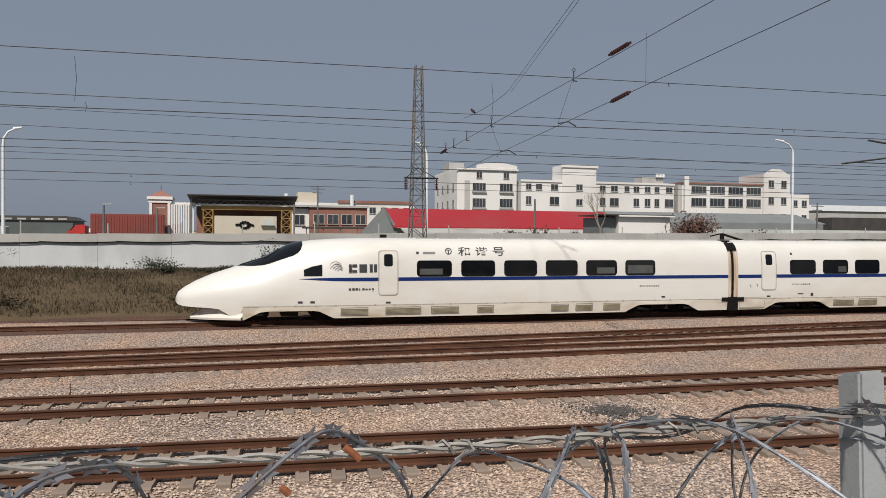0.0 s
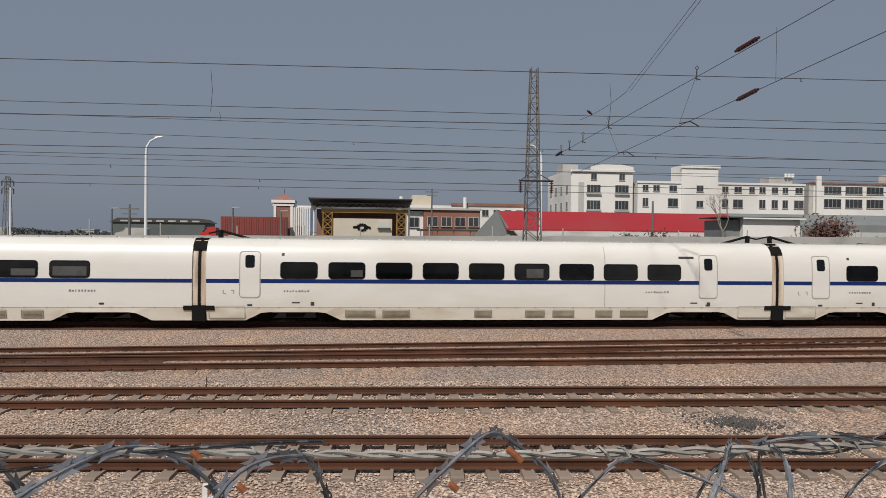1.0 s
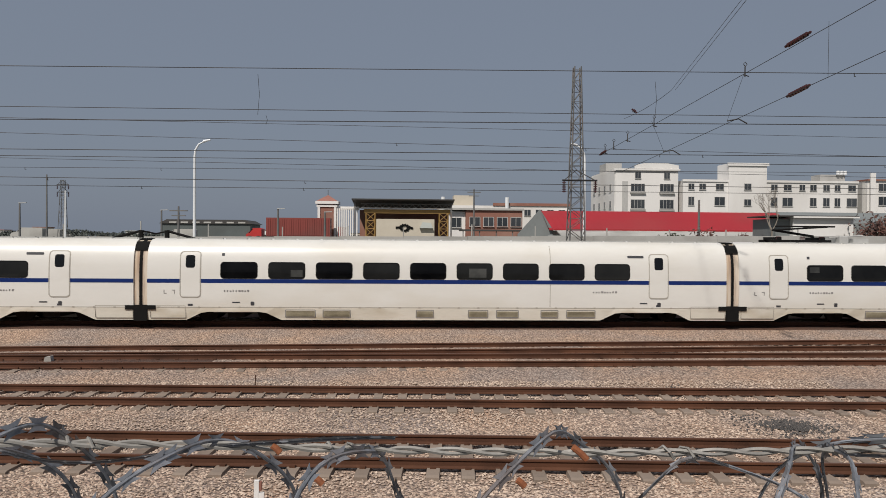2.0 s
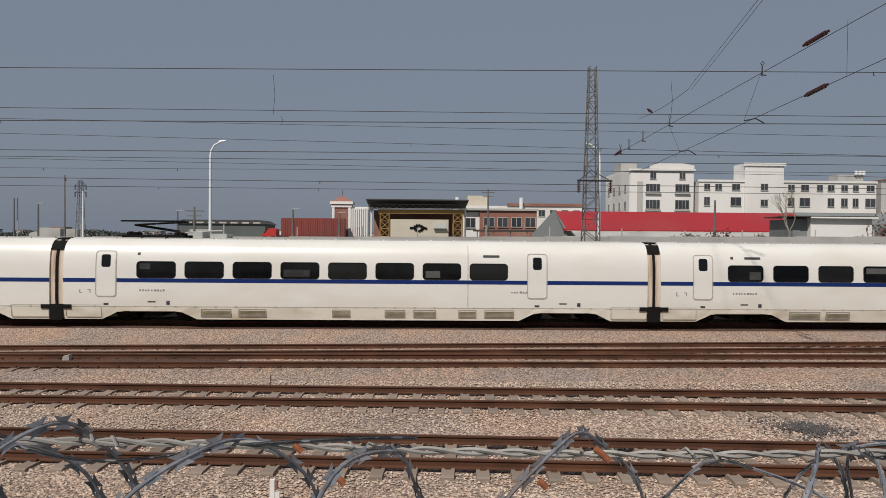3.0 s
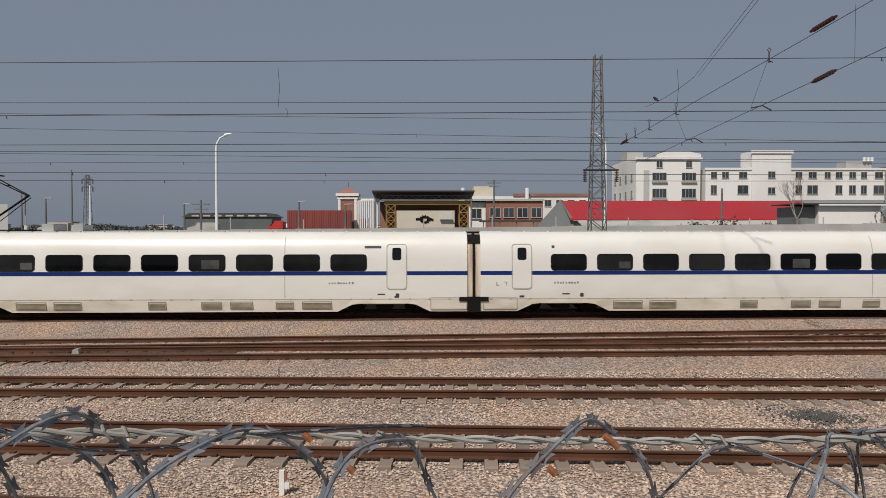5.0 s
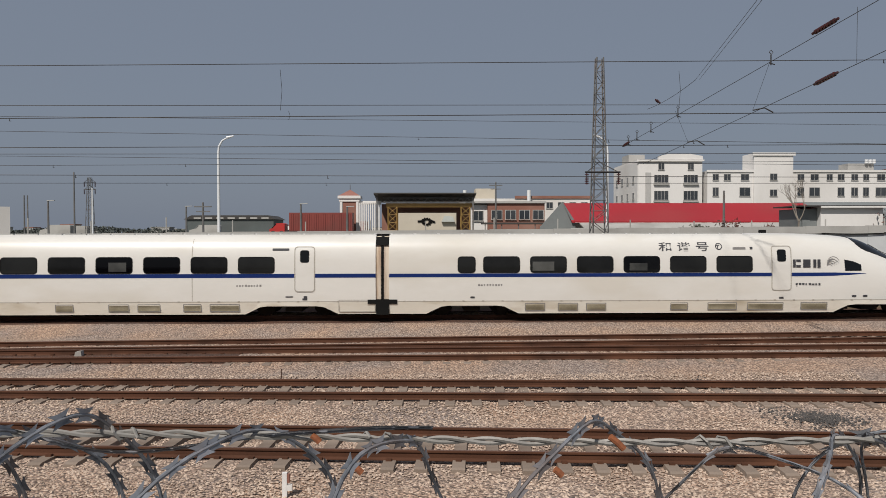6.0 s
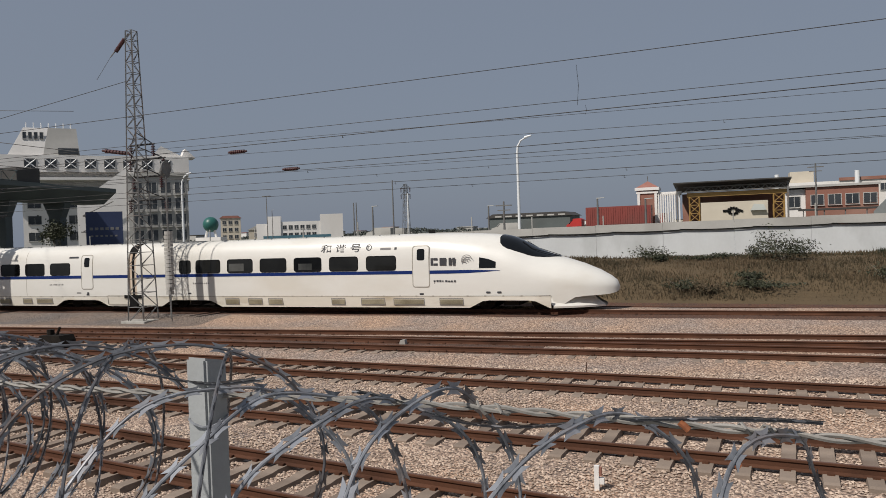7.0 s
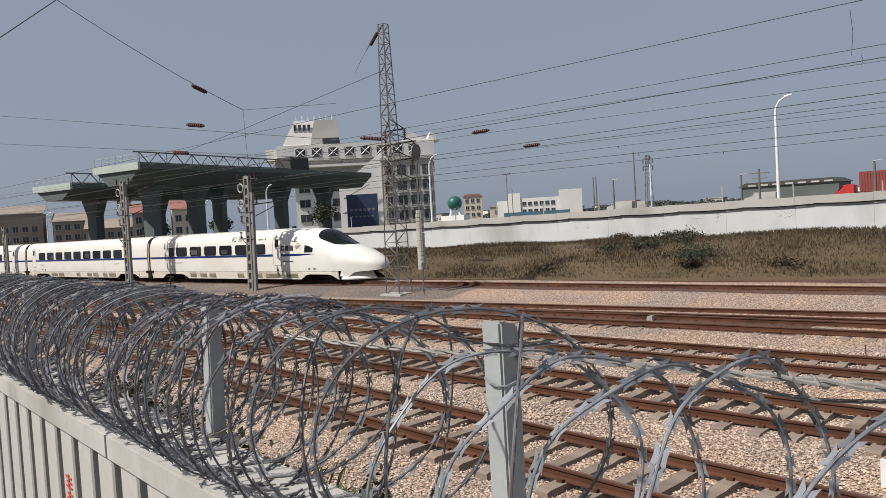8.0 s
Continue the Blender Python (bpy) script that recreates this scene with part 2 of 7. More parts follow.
    whitepaint=mat("white_marker_paint", (0.74, 0.73, 0.71), (0.62, 0.60, 0.57), 6, 60, 0.7, 0.0),
    pavement=mat("grey_pavement", (0.30, 0.29, 0.275), (0.22, 0.215, 0.20), 0.8, 14, 0.9, 0.3),
    truckred=mat("red_truck_paint", (0.45, 0.035, 0.03), (0.36, 0.03, 0.027), 1, 10, 0.4, 0.0),
)


# ---- mesh helpers ----
class Geo:
    """Vertices and faces, gathered piece by piece."""

    def __init__(self):
        self.v, self.f = [], []

    def add(self, verts, faces):
        n = len(self.v)
        self.v += [tuple(p) for p in verts]
        self.f += [tuple(i + n for i in q) for q in faces]
        return self

    def box(self, x0, y0, z0, x1, y1, z1):
        return self.add([(x0, y0, z0), (x1, y0, z0), (x1, y1, z0), (x0, y1, z0), (x0, y0, z1), (x1, y0, z1), (x1, y1, z1), (x0, y1, z1)],
                        [(0, 3, 2, 1), (4, 5, 6, 7), (0, 1, 5, 4), (1, 2, 6, 5), (2, 3, 7, 6), (3, 0, 4, 7)])

    def tube(self, path, r, seg=6, r1=None):
        pts = [Vector(p) for p in path]
        n0 = len(self.v)
        side = None
        for i, p in enumerate(pts):
            d = (pts[min(i + 1, len(pts) - 1)] - pts[max(i - 1, 0)]).normalized()
            if side is None:
                side = d.cross(Vector((0, 0, 1)) if abs(d.z) < 0.9 else Vector((1, 0, 0))).normalized()
            side = (side - d * side.dot(d)).normalized()
            up = d.cross(side)
            rr = r if r1 is None else r + (r1 - r) * i / (len(pts) - 1)
            for j in range(seg):
                a = 2 * math.pi * j / seg
                self.v.append(tuple(p + rr * (math.cos(a) * side + math.sin(a) * up)))
        for i in range(len(pts) - 1):
            for j in range(seg):
                a, b = n0 + i * seg + j, n0 + i * seg + (j + 1) % seg
                self.f.append((a, b, b + seg, a + seg))
        self.f.append(tuple(n0 + j for j in reversed(range(seg))))
        self.f.append(tuple(n0 + (len(pts) - 1) * seg + j for j in range(seg)))
        return self

    def prism(self, poly, axis, a, b):
        """A polygon of two coordinates, drawn out from a to b along the third axis."""
        def full(p, w):
            return (w, p[0], p[1]) if axis == "x" else (p[0], w, p[1]) if axis == "y" else (p[0], p[1], w)
        n = len(poly)
        return self.add([full(p, a) for p in poly] + [full(p, b) for p in poly],
                        [tuple(range(n)), tuple(range(2 * n - 1, n - 1, -1))] + [(i, (i + 1) % n + 0, (i + 1) % n + n, i + n)[::-1] for i in range(n)])

    def mesh(self, name, material, smooth=False, fix=True):
        me = bpy.data.meshes.new(name)
        me.from_pydata(self.v, [], self.f)
        if fix and len(self.f) < 20000:
            bm = bmesh.new()
            bm.from_mesh(me)
            bmesh.ops.recalc_face_normals(bm, faces=bm.faces)
            bm.to_mesh(me)
            bm.free()
        me.materials.append(material)
        if smooth:
            me.shade_smooth()
            me.set_sharp_from_angle(angle=radians(40))
        return me


def part(name, geo, material, parent=None, label="", smooth=False):
    ob = new(name, geo.mesh(name, material, smooth))
    if parent:
        ob.parent = parent
    if label:
        ob["label"] = label
    return ob


def piece(name, me, parent, m):
    """One more object on a mesh that alike pieces share."""
    ob = new(name, me)
    ob.parent = parent
    ob.matrix_basis = m
    return ob


def empty(name, m, label, category, group=""):
    ob = new(name)
    ob.empty_display_size = 0.1
    ob.matrix_basis = m
    return tagged(ob, label, category, group)


def rounded(x0, x1, z0, z1, r, n=4):
    pts = []
    k = 5
    for cx, cz, a0 in ((x1 - r, z1 - r, 0), (x0 + r, z1 - r, 90), (x0 + r, z0 + r, 180), (x1 - r, z0 + r, 270)):
        for i in range(n + 1):
            a = radians(a0 + 90 * i / n)
            pts.append((cx + r * math.cos(a), cz + r * math.sin(a)))
        if a0 in (90, 270):
            za, zb = (z1 - r, z0 + r) if a0 == 90 else (z0 + r, z1 - r)
            pts += [(x0 if a0 == 90 else x1, za + (zb - za) * i / (k + 1)) for i in range(1, k + 1)]
    return pts


rnd = random.Random(7)

# ---- ground, tracks, bank and wall ----
def ground():
    xs = [-2500, -600, -250] + list(range(-150, 121, 3)) + [250, 600, 2500]
    prof = [(2.9, -0.35), (5, -0.32), (7, -0.3), (9, -0.28), (11, -0.24), (13, -0.22), (15, -0.3), (17, -0.2), (19, -0.22), (20.5, -0.3), (22.3, -0.2), (22.9, -0.165), (24.2, -0.165), (25.4, -0.165), (26.8, -0.165), (27.5, -0.22),
            (28.5, -0.28), (30.0, -0.12), (31.0, -0.05), (31.9, 0.0), (32.1, 0.155), (33.3, 0.155), (33.45, 0.05), (34.4, 0.02), (35.6, -0.1)]
    g = Geo()
    for x in xs:
        for y, z in prof:
            g.v.append((x, y, z + (0.04 * noise.noise((x * 0.3, y * 0.5, 0)) if abs(x) < 160 else 0)))
    w = len(prof)
    for i in range(len(xs) - 1):
        for j in range(w - 1):
            a = i * w + j
            g.f.append((a, a + w, a + w + 1, a + 1))
    gr = tagged(part("ground", g, M["ballast"], smooth=True), "pale crushed stone ballast between the tracks", "ground", kind="structure")
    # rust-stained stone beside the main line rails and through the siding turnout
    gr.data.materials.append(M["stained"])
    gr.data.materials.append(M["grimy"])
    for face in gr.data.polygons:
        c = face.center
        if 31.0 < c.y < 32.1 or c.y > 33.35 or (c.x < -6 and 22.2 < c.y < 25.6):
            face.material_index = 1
        elif c.x < -22.5 and 27.0 < c.y < 31.2:
            face.material_index = 2
    b = Geo()
    prof = [(35.6, -0.1), (36.2, 0.0), (37.2, 0.35), (38.5, 0.85), (40, 1.25), (42, 1.6), (44, 1.76), (46.1, 1.84)]
    for x in xs:
        for y, z in prof:
            k = 0.0 if y < 36 else 0.16 * noise.noise((x * 0.25, y * 0.4, 3))
            b.v.append((x, y, z + k - (0.0 if y < 36 else 0.012 * max(0, -10 - x) if x > -60 else 0.6)))
    w = len(prof)
    for i in range(len(xs) - 1):
        for j in range(w - 1):
            a = i * w + j
            b.f.append((a, a + w, a + w + 1, a + 1))
    bk = part("bank", b, M["soil"], smooth=True)
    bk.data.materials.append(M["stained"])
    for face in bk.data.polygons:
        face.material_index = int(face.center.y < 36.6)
    tagged(bk, "brown earth bank under dry grass behind the train track", "bank", kind="structure")
    p = Geo()
    for y in (46.3, 60, 100, 200, 500, 4000):
        p.v += [(-4000, y, 3.0), (4000, y, 3.0)]
    p.f += [(2 * i, 2 * i + 1, 2 * i + 3, 2 * i + 2) for i in range(5)]
    tagged(part("ground_far", p, M["far_ground"]), "dusty built-up plain beyond the wall", "ground", kind="structure")
    q = Geo().box(-60, -40, 0.4, 60, 1.0, 1.0)
    tagged(part("pavement", q, M["pavement"]), "grey roadside pavement outside the fence", "pavement", kind="structure")
    r = Geo().box(-60, 0.9, -0.6, 60, 2.95, 0.9)
    tagged(part("verge", r, M["soil"]), "earth verge under the concrete fence", "verge", kind="structure")


ground()

RAIL = [(-0.07, -0.17), (0.07, -0.17), (0.07, -0.155), (0.012, -0.13), (0.012, -0.045), (0.036, -0.035), (0.036, -0.006), (0.026, 0.0), (-0.026, 0.0), (-0.036, -0.006),
        (-0.036, -0.035), (-0.012, -0.045), (-0.012, -0.13), (-0.07, -0.155)]


def sleeper_mesh():
    bm = bmesh.new()
    sec = [(-0.14, -0.36), (0.14, -0.36), (0.11, -0.165), (-0.11, -0.165)]
    for y, k in ((-1.27, 0.0), (-1.2, 0.02), (-0.45, 0.02), (-0.3, 0.0), (0.3, 0.0), (0.45, 0.02), (1.2, 0.02), (1.27, 0.0)):
        for x, z in sec:
            bm.verts.new((x, y, z + (k - 0.02 if z > -0.2 else 0)))
    bm.verts.ensure_lookup_table()
    v = bm.verts
    for i in range(7):
        for j in range(4):
            bm.faces.new((v[i * 4 + j], v[i * 4 + (j + 1) % 4], v[i * 4 + 4 + (j + 1) % 4], v[i * 4 + 4 + j]))
    bm.faces.new(v[0:4])
    bm.faces.new(v[28:32])
    bmesh.ops.recalc_face_normals(bm, faces=bm.faces)
    me = bpy.data.meshes.new("sleeper")
    bm.to_mesh(me)
    bm.free()
    me.materials.append(M["sleeper"])
    return me


SLEEPER = sleeper_mesh()


def track(y, slope, z, x0, x1, label, near=None, pitch=0.6, sink=0.0):
    """A straight track: two rails of their own on concrete sleepers; near: the stretch whose sleepers are pieces of their own."""
    rot = math.degrees(math.atan(slope))
    t = empty("railway_track", pose(0, y, z, 0, 0, rot), label, "track", "tracks of the yard")
    for s in (-1, 1):
        g = Geo().prism([(s * 0.75 + a, b) for a, b in RAIL], "x", x0, x1)
        rail = part("rail", g, M["rust"], t, "rust-brown steel rail")
        part("rail_head", Geo().box(x0, s * 0.75 - 0.022, 0.0, x1, s * 0.75 + 0.022, 0.003), M["railtop"], rail, "dull worn running surface")
    if near:
        n = int((near[1] - near[0]) / pitch)
        r = random.Random(int(y * 10))
        for i in range(n):
            piece("sleeper", SLEEPER, t, pose(near[0] + i * pitch + r.uniform(-0.02, 0.02), 0, r.uniform(-0.012, 0.008) - sink, 0, 0, r.uniform(-0.6, 0.6)))
        g = Geo()
        for i in range(n):
            x = near[0] + i * pitch
            for s in (-1, 1):
                for e in (-1, 1):
                    yy = s * 0.75 + e * 0.1
                    g.box(x - 0.05, yy - 0.035, -0.17, x + 0.05, yy + 0.035, -0.125)
        part("fastening", g, M["rust"], t, "rusty rail clips")["kind"] = "stuff"
    return t


track(32.69, 0.0, 0.18, -180, 150, "main line track with rusty rails on concrete sleepers", (-40, 30), sink=0.06)
track(25.77, 0.055, 0.0, -48, 50, "rusty siding track leaving a turnout", (-30, 35), sink=0.02)
track(23.37, 0.012, 0.0, -150, 120, "rusty siding track close beside another", (-30, 35), sink=0.02)
track(18.02, -0.0466, 0.0, -120, 70, "rusty yard track on weathered concrete sleepers", (-45, 30), sink=-0.008)
track(13.41, -0.0721, 0.0, -95, 40, "rusty yard track on pale concrete sleepers", (-45, 20), sink=-0.008)
track(8.97, -0.1402, 0.0, -58, 14, "rusty curved lead track close to the fence", (-40, 10))
for x, y in ((-11.1, 23.75),):
    g = Geo().prism([(-0.12, -0.2), (0.12, -0.2), (0.09, 0.0), (-0.08, -0.03)], "y", -0.1, 0.1)
    o = part("switch_rod_box", g, M["concrete"])
    o.matrix_basis = pose(x, y, 0)
    tagged(o, "pale concrete switch rod cover between two tracks", "switch gear")


def stones():
    r = np.random.RandomState(3)
    base = np.array([(1, 0, 0), (0, 1, 0), (-1, 0, 0), (0, -1, 0), (0, 0, 1), (0, 0, -1)], float)
    faces = np.array([(0, 1, 4), (1, 2, 4), (2, 3, 4), (3, 0, 4), (1, 0, 5), (2, 1, 5), (3, 2, 5), (0, 3, 5)])
    n = 120000
    u = r.rand(n)
    y = 4.0 + 17.0 * u ** 1.25
    x = (r.rand(n) * 2 - 1) * (7 + 0.75 * y) - 0.45 * y - 1
    keep = np.ones(n, bool)
    for y0, s in ((18.02, -0.0466), (13.41, -0.0721), (8.97, -0.1402)):
        d = np.abs(y - y0 - s * x)
        keep &= (np.abs(d - 0.75) > 0.13)
    x, y = x[keep], y[keep]
    n = len(x)
    size = 0.014 + 0.022 * r.rand(n)
    z = np.interp(y, [4, 9, 11, 13, 15, 17, 19, 21], [-0.33, -0.28, -0.24, -0.22, -0.3, -0.2, -0.22, -0.3]) + 0.012
    v = base[None] * (0.7 + 0.6 * r.rand(n, 6, 1)) * size[:, None, None] * np.array([1.15, 0.95, 0.7])
    a = r.rand(n) * 6.3
    rot = np.zeros((n, 3, 3))
    rot[:, 0, 0], rot[:, 0, 1], rot[:, 1, 0], rot[:, 1, 1], rot[:, 2, 2] = np.cos(a), -np.sin(a), np.sin(a), np.cos(a), 1
    v = np.einsum("nij,nkj->nki", rot, v) + r.uniform(-0.008, 0.008, (n, 6, 3)) + np.stack([x, y, z], 1)[:, None]
    f = faces[None] + 6 * np.arange(n)[:, None, None]
    me = bpy.data.meshes.new("ballast_stones")
    me.from_pydata(v.reshape(-1, 3).tolist(), [], f.reshape(-1, 3).tolist())
    me.materials.append(M["stone"])
    tagged(new("ballast_stones", me), "loose crushed ballast stones in beige and grey", "ballast", kind="stuff")


stones()


def oil_stain():
    """Ballast stones blackened with oil across one yard track."""
    r = random.Random(12)
    g = Geo()
    for i in range(3000):
        a, d = r.uniform(0, 6.3), abs(r.gauss(0, 0.8))
        t = r.choice((0, 0, 1, 2))
        x, y = 8.45 + (0.0, -0.7, -1.2)[t] + d * math.cos(a) * 0.6, 15.9 + (0, 1.3, 2.6)[t] + d * math.sin(a) * 0.8
        s = r.uniform(0.02, 0.045)
        z = -0.25 + (0.03 if t else 0)
        g.add([(x - s, y, z), (x, y - s, z), (x + s, y, z), (x, y + s, z), (x, y, z + s * 0.9)], [(0, 1, 4), (1, 2, 4), (2, 3, 4), (3, 0, 4)])
    tagged(part("oily_stones", g, M["oily"]), "ballast stones blackened by an oil stain", "ballast", kind="stuff")


oil_stain()


def blades(name, n, area, height, width, material, label, seed, zfun):
    r = np.random.RandomState(seed)
    x = r.uniform(area[0], area[1], n)
    y = r.uniform(area[2], area[3], n)
    dens = np.array([noise.noise((a * 0.22, b * 0.5, 9.0)) for a, b in zip(x, y)])
    keep = dens + r.uniform(-0.5, 0.5, n) > -0.42
    x, y, dens = x[keep], y[keep], dens[keep]
    n = len(x)
    z = np.array([zfun(a, b) for a, b in zip(x, y)])
    h = height * (0.4 + 0.9 * r.rand(n)) * (1 + 0.7 * dens)
    a = r.rand(n) * 6.3
    lean = r.uniform(-0.5, 0.5, (n, 2)) * h[:, None]
    dx, dy = np.cos(a) * width, np.sin(a) * width
    p0 = np.stack([x - dx, y - dy, z - 0.03], 1)
    p1 = np.stack([x + dx, y + dy, z - 0.03], 1)
    p2 = np.stack([x + lean[:, 0] * 0.4 + dx * 0.6, y + lean[:, 1] * 0.4 + dy * 0.6, z + h * 0.6], 1)
    p3 = np.stack([x + lean[:, 0], y + lean[:, 1], z + h], 1)
    v = np.stack([p0, p1, p2, p3], 1).reshape(-1, 3)
    f = np.array([(0, 1, 2), (0, 2, 3)])[None] + 4 * np.arange(n)[:, None, None]
    me = bpy.data.meshes.new(name)
    me.from_pydata(v.tolist(), [], f.reshape(-1, 3).tolist())
    me.materials.append(material)
    return tagged(new(name, me), label, "grass", kind="stuff")


def bank_z(x, y):
    z = float(np.interp(y, [35.6, 36.2, 37.2, 38.5, 40, 42, 44, 46.1], [-0.1, 0, 0.35, 0.85, 1.25, 1.6, 1.76, 1.84]))
    return z + 0.16 * noise.noise((x * 0.25, y * 0.4, 3)) - (0.012 * max(0, -10 - x) if x > -60 else 0.6)


blades("dry_grass", 110000, (-75, 45, 36.5, 45.9), 0.19, 0.02, M["grass"], "short dry brown grass on the bank", 5, bank_z)
blades("tall_weeds", 26000, (7, 45, 37.0, 45.9), 0.34, 0.03, M["green"], "dark green weeds thick on the bank", 8, bank_z)
blades("green_grass", 9000, (-60, 45, 43.8, 45.9), 0.15, 0.02, M["green"], "dark green weeds along the foot of the wall", 6, bank_z)


def bush(x, y, z, w, h, n, label, material=None, seed=1, twigs=7, leaf=0.72):
    """Twigs from one root with many small leaves in uneven clumps."""
    r = random.Random(seed)
    b = empty("bush", pose(x, y, z), label, "bush", "bushes on the bank")
    tw, lf = Geo(), Geo()
    tips = []
    for i in range(twigs):
        a = r.uniform(0, 6.3)
        q = (w * 0.5 * r.uniform(0.2, 1) * math.cos(a), w * 0.4 * r.uniform(0.2, 1) * math.sin(a), h * r.uniform(0.5, 1.0))
        tw.tube([(0, 0, -0.05), (q[0] * 0.4, q[1] * 0.4, q[2] * 0.55), q], 0.025, 5, 0.006)
        tips += [q, (q[0] * 0.65, q[1] * 0.65, q[2] * 0.7)]
    for i in range(n):
        c = r.choice(tips)
        k = 0.13 * w
        p = Vector((c[0] + r.gauss(0, k), c[1] + r.gauss(0, k), max(0.02, c[2] * r.uniform(0.55, 1.0) + r.gauss(0, 0.1 * h))))
        a = Vector((r.uniform(-1, 1), r.uniform(-1, 1), r.uniform(-1, 1))).normalized()
        d = a.orthogonal().normalized()
        s = r.uniform(0.05, 0.12) * leaf
        lf.add([p - a * s, p + d * s * 0.5, p + a * s, p - d * s * 0.5], [(0, 1, 2, 3)])
    part("branches", tw, M["bark"], b)
    part("leaves", lf, material or M["green"], b)
    return b


bush(2.3, 42.6, 1.6, 2.6, 1.7, 1500, "dark green bush on the dry bank below the wall", seed=2)
bush(1.0, 43.4, 1.68, 1.2, 0.9, 260, "sparse green bush below the wall", seed=3)
bush(-15.4, 38.4, 0.7, 4.2, 1.0, 1600, "low dark bush in the dry grass", seed=4, leaf=0.7)
bush(-4.6, 44.4, 1.72, 2.4, 0.8, 500, "low green bush at the foot of the wall", seed=5)
bush(6.3, 38.6, 0.8, 2.0, 0.9, 500, "low brown bush in the dry grass", seed=6)
bush(-18, 44.2, 1.62, 2.6, 0.8, 500, "low green bush at the foot of the wall", seed=7)
bush(9.5, 43.6, 1.68, 2.6, 0.9, 500, "low green bush at the foot of the wall", seed=21)
bush(-2.5, 37.6, 0.45, 1.8, 0.7, 350, "low dark bush in the dry grass", seed=22)
for k, (x, y, w, h) in enumerate(((-10.5, 6.0, 2.2, 0.9), (-12.6, 6.6, 2.4, 0.8), (-15.0, 7.2, 2.6, 0.8), (-7.4, 6.0, 1.6, 0.6), (-18.0, 8.0, 2.8, 0.8))):
    bush(x, y, -0.3, w, h, 800, "dark green scrub behind the fence wall", seed=60 + k, twigs=9)
r = random.Random(77)
for k in range(22):
    x, y = r.uniform(-24, 22), r.uniform(37, 45.4)
    bush(x, y, bank_z(x, y), r.uniform(1.0, 2.8), r.uniform(0.25, 0.55), 520, "low dark brush in the dry grass of the bank", M["grass"] if k % 3 == 0 else None, 80 + k, 9)
bush(-6.5, 4.7, -0.3, 1.5, 0.9, 500, "dark green scrub behind the fence wall", seed=24)
bush(-8.6, 5.2, -0.3, 1.8, 0.9, 500, "dark green scrub behind the fence wall", seed=25)
bush(14.5, 42.5, 1.6, 3.6, 1.3, 1600, "green bush on the bank", seed=8)
for k, (x, y, w, h) in enumerate(((9.0, 38.2, 2.4, 0.9), (11.5, 40.0, 3.0, 1.2), (13.0, 37.8, 2.2, 0.7), (16.5, 39.5, 3.4, 1.2), (19.0, 41.5, 3.0, 1.3))):
    bush(x, y, bank_z(x, y), w, h, 1100, "dark green brush thick on the bank", seed=110 + k, twigs=10)


def road_wall():
    """A long whitewashed wall in bays with piers, a coping and a sagging black cable."""
    w = new("wall_road", None)
    tagged(w, "long whitewashed concrete wall with grey coping", "wall", kind="structure")
    rise = 0.0085
    for i in range(-34, 24):
        x = i * 4.0
        h = rise * x if x > -60 else -0.5
        part("panel", Geo().box(x + 0.005, 46.1, 1.0 + h, x + 3.995, 46.32, 3.42 + h), M["wallpaint"], w)
        part("coping", Geo().box(x, 46.02, 3.424 + h, x + 3.99, 46.4, 3.93 + h), M["coping"], w)
    for i in range(-24, 20):
        x = i * 4.0 + 1.0
        h = rise * x if x > -60 else -0.5
        part("cable", Geo().tube([(x + k * 0.5, 45.98, 3.47 + h - 0.05 * math.sin(math.pi * k / 8)) for k in range(9)], 0.028, 5), M["black"], w, "black cable strung along the wall")
    for x, s in ((-17, 1.0), (-12.6, 0.5), (-26, 0.7)):
        g = Geo()
        r = random.Random(int(x))
        for k in range(9):
            a = r.uniform(0, 3.14)
            cx, cz = x + r.uniform(-0.8, 0.8) * s, 2.75 + r.uniform(-0.45, 0.45) * s
            g.tube([(cx, 46.096, cz), (cx + 0.5 * s * math.cos(a), 46.096, cz + 0.4 * s * math.sin(a))], 0.007, 4)
        part("graffiti", g, M["greymark"], w, "faint grey scrawl")


road_wall()

# ---- the train ----
HW, ZM, ZT, NEXP = 1.69, 1.45, 3.72, 4.4     # half width, height of the widest point, roof, squareness
SKIRT_TOP, SKIRT_BOT = 0.86, 0.33


def side(z, w=HW, zt=ZT):
    """Half width of the body at a height."""
    if z < ZM:
        return w - 0.05 * (ZM - z) ** 2
    return w * max(0.0, 1 - ((z - ZM) / (zt - ZM)) ** NEXP) ** (1 / NEXP)


def section(w, zt, zb, n=15, exp=NEXP, zm=ZM):
    """Right half of a cross-section from the bottom up to the ridge, then the left half mirrored."""
    half = [(w - 0.05 * (zm - z) ** 2 * (w / HW), z) for z in (zb, (zb * 2 + zm) / 3, (zb + zm * 2) / 3)]
    for i in range(n + 1):
        a = math.pi / 2 * i / n
        half.append((w * max(0, math.cos(a)) ** (2 / exp), zm + (zt - zm) * math.sin(a) ** (2 / exp)))
    return [(-y, z) for y, z in half] + [(y, z) for y, z in reversed(half[:-1])]


def loft(secs, cap=(True, True)):
    g = Geo()
    n = len(secs[0][1])
    for x, pts in secs:
        g.v += [(x, y, z) for y, z in pts]
    for i in range(len(secs) - 1):
        for j in range(n - 1):
            a = i * n + j
            g.f.append((a, a + 1, a + n + 1, a + n))
        g.f.append((i * n, i * n + n, i * n + 2 * n - 1, i * n + n - 1))
    if cap[0]:
        g.f.append(tuple(range(n)))
    if cap[1]:
        g.f.append(tuple((len(secs) - 1) * n + j for j in range(n)))
    return g


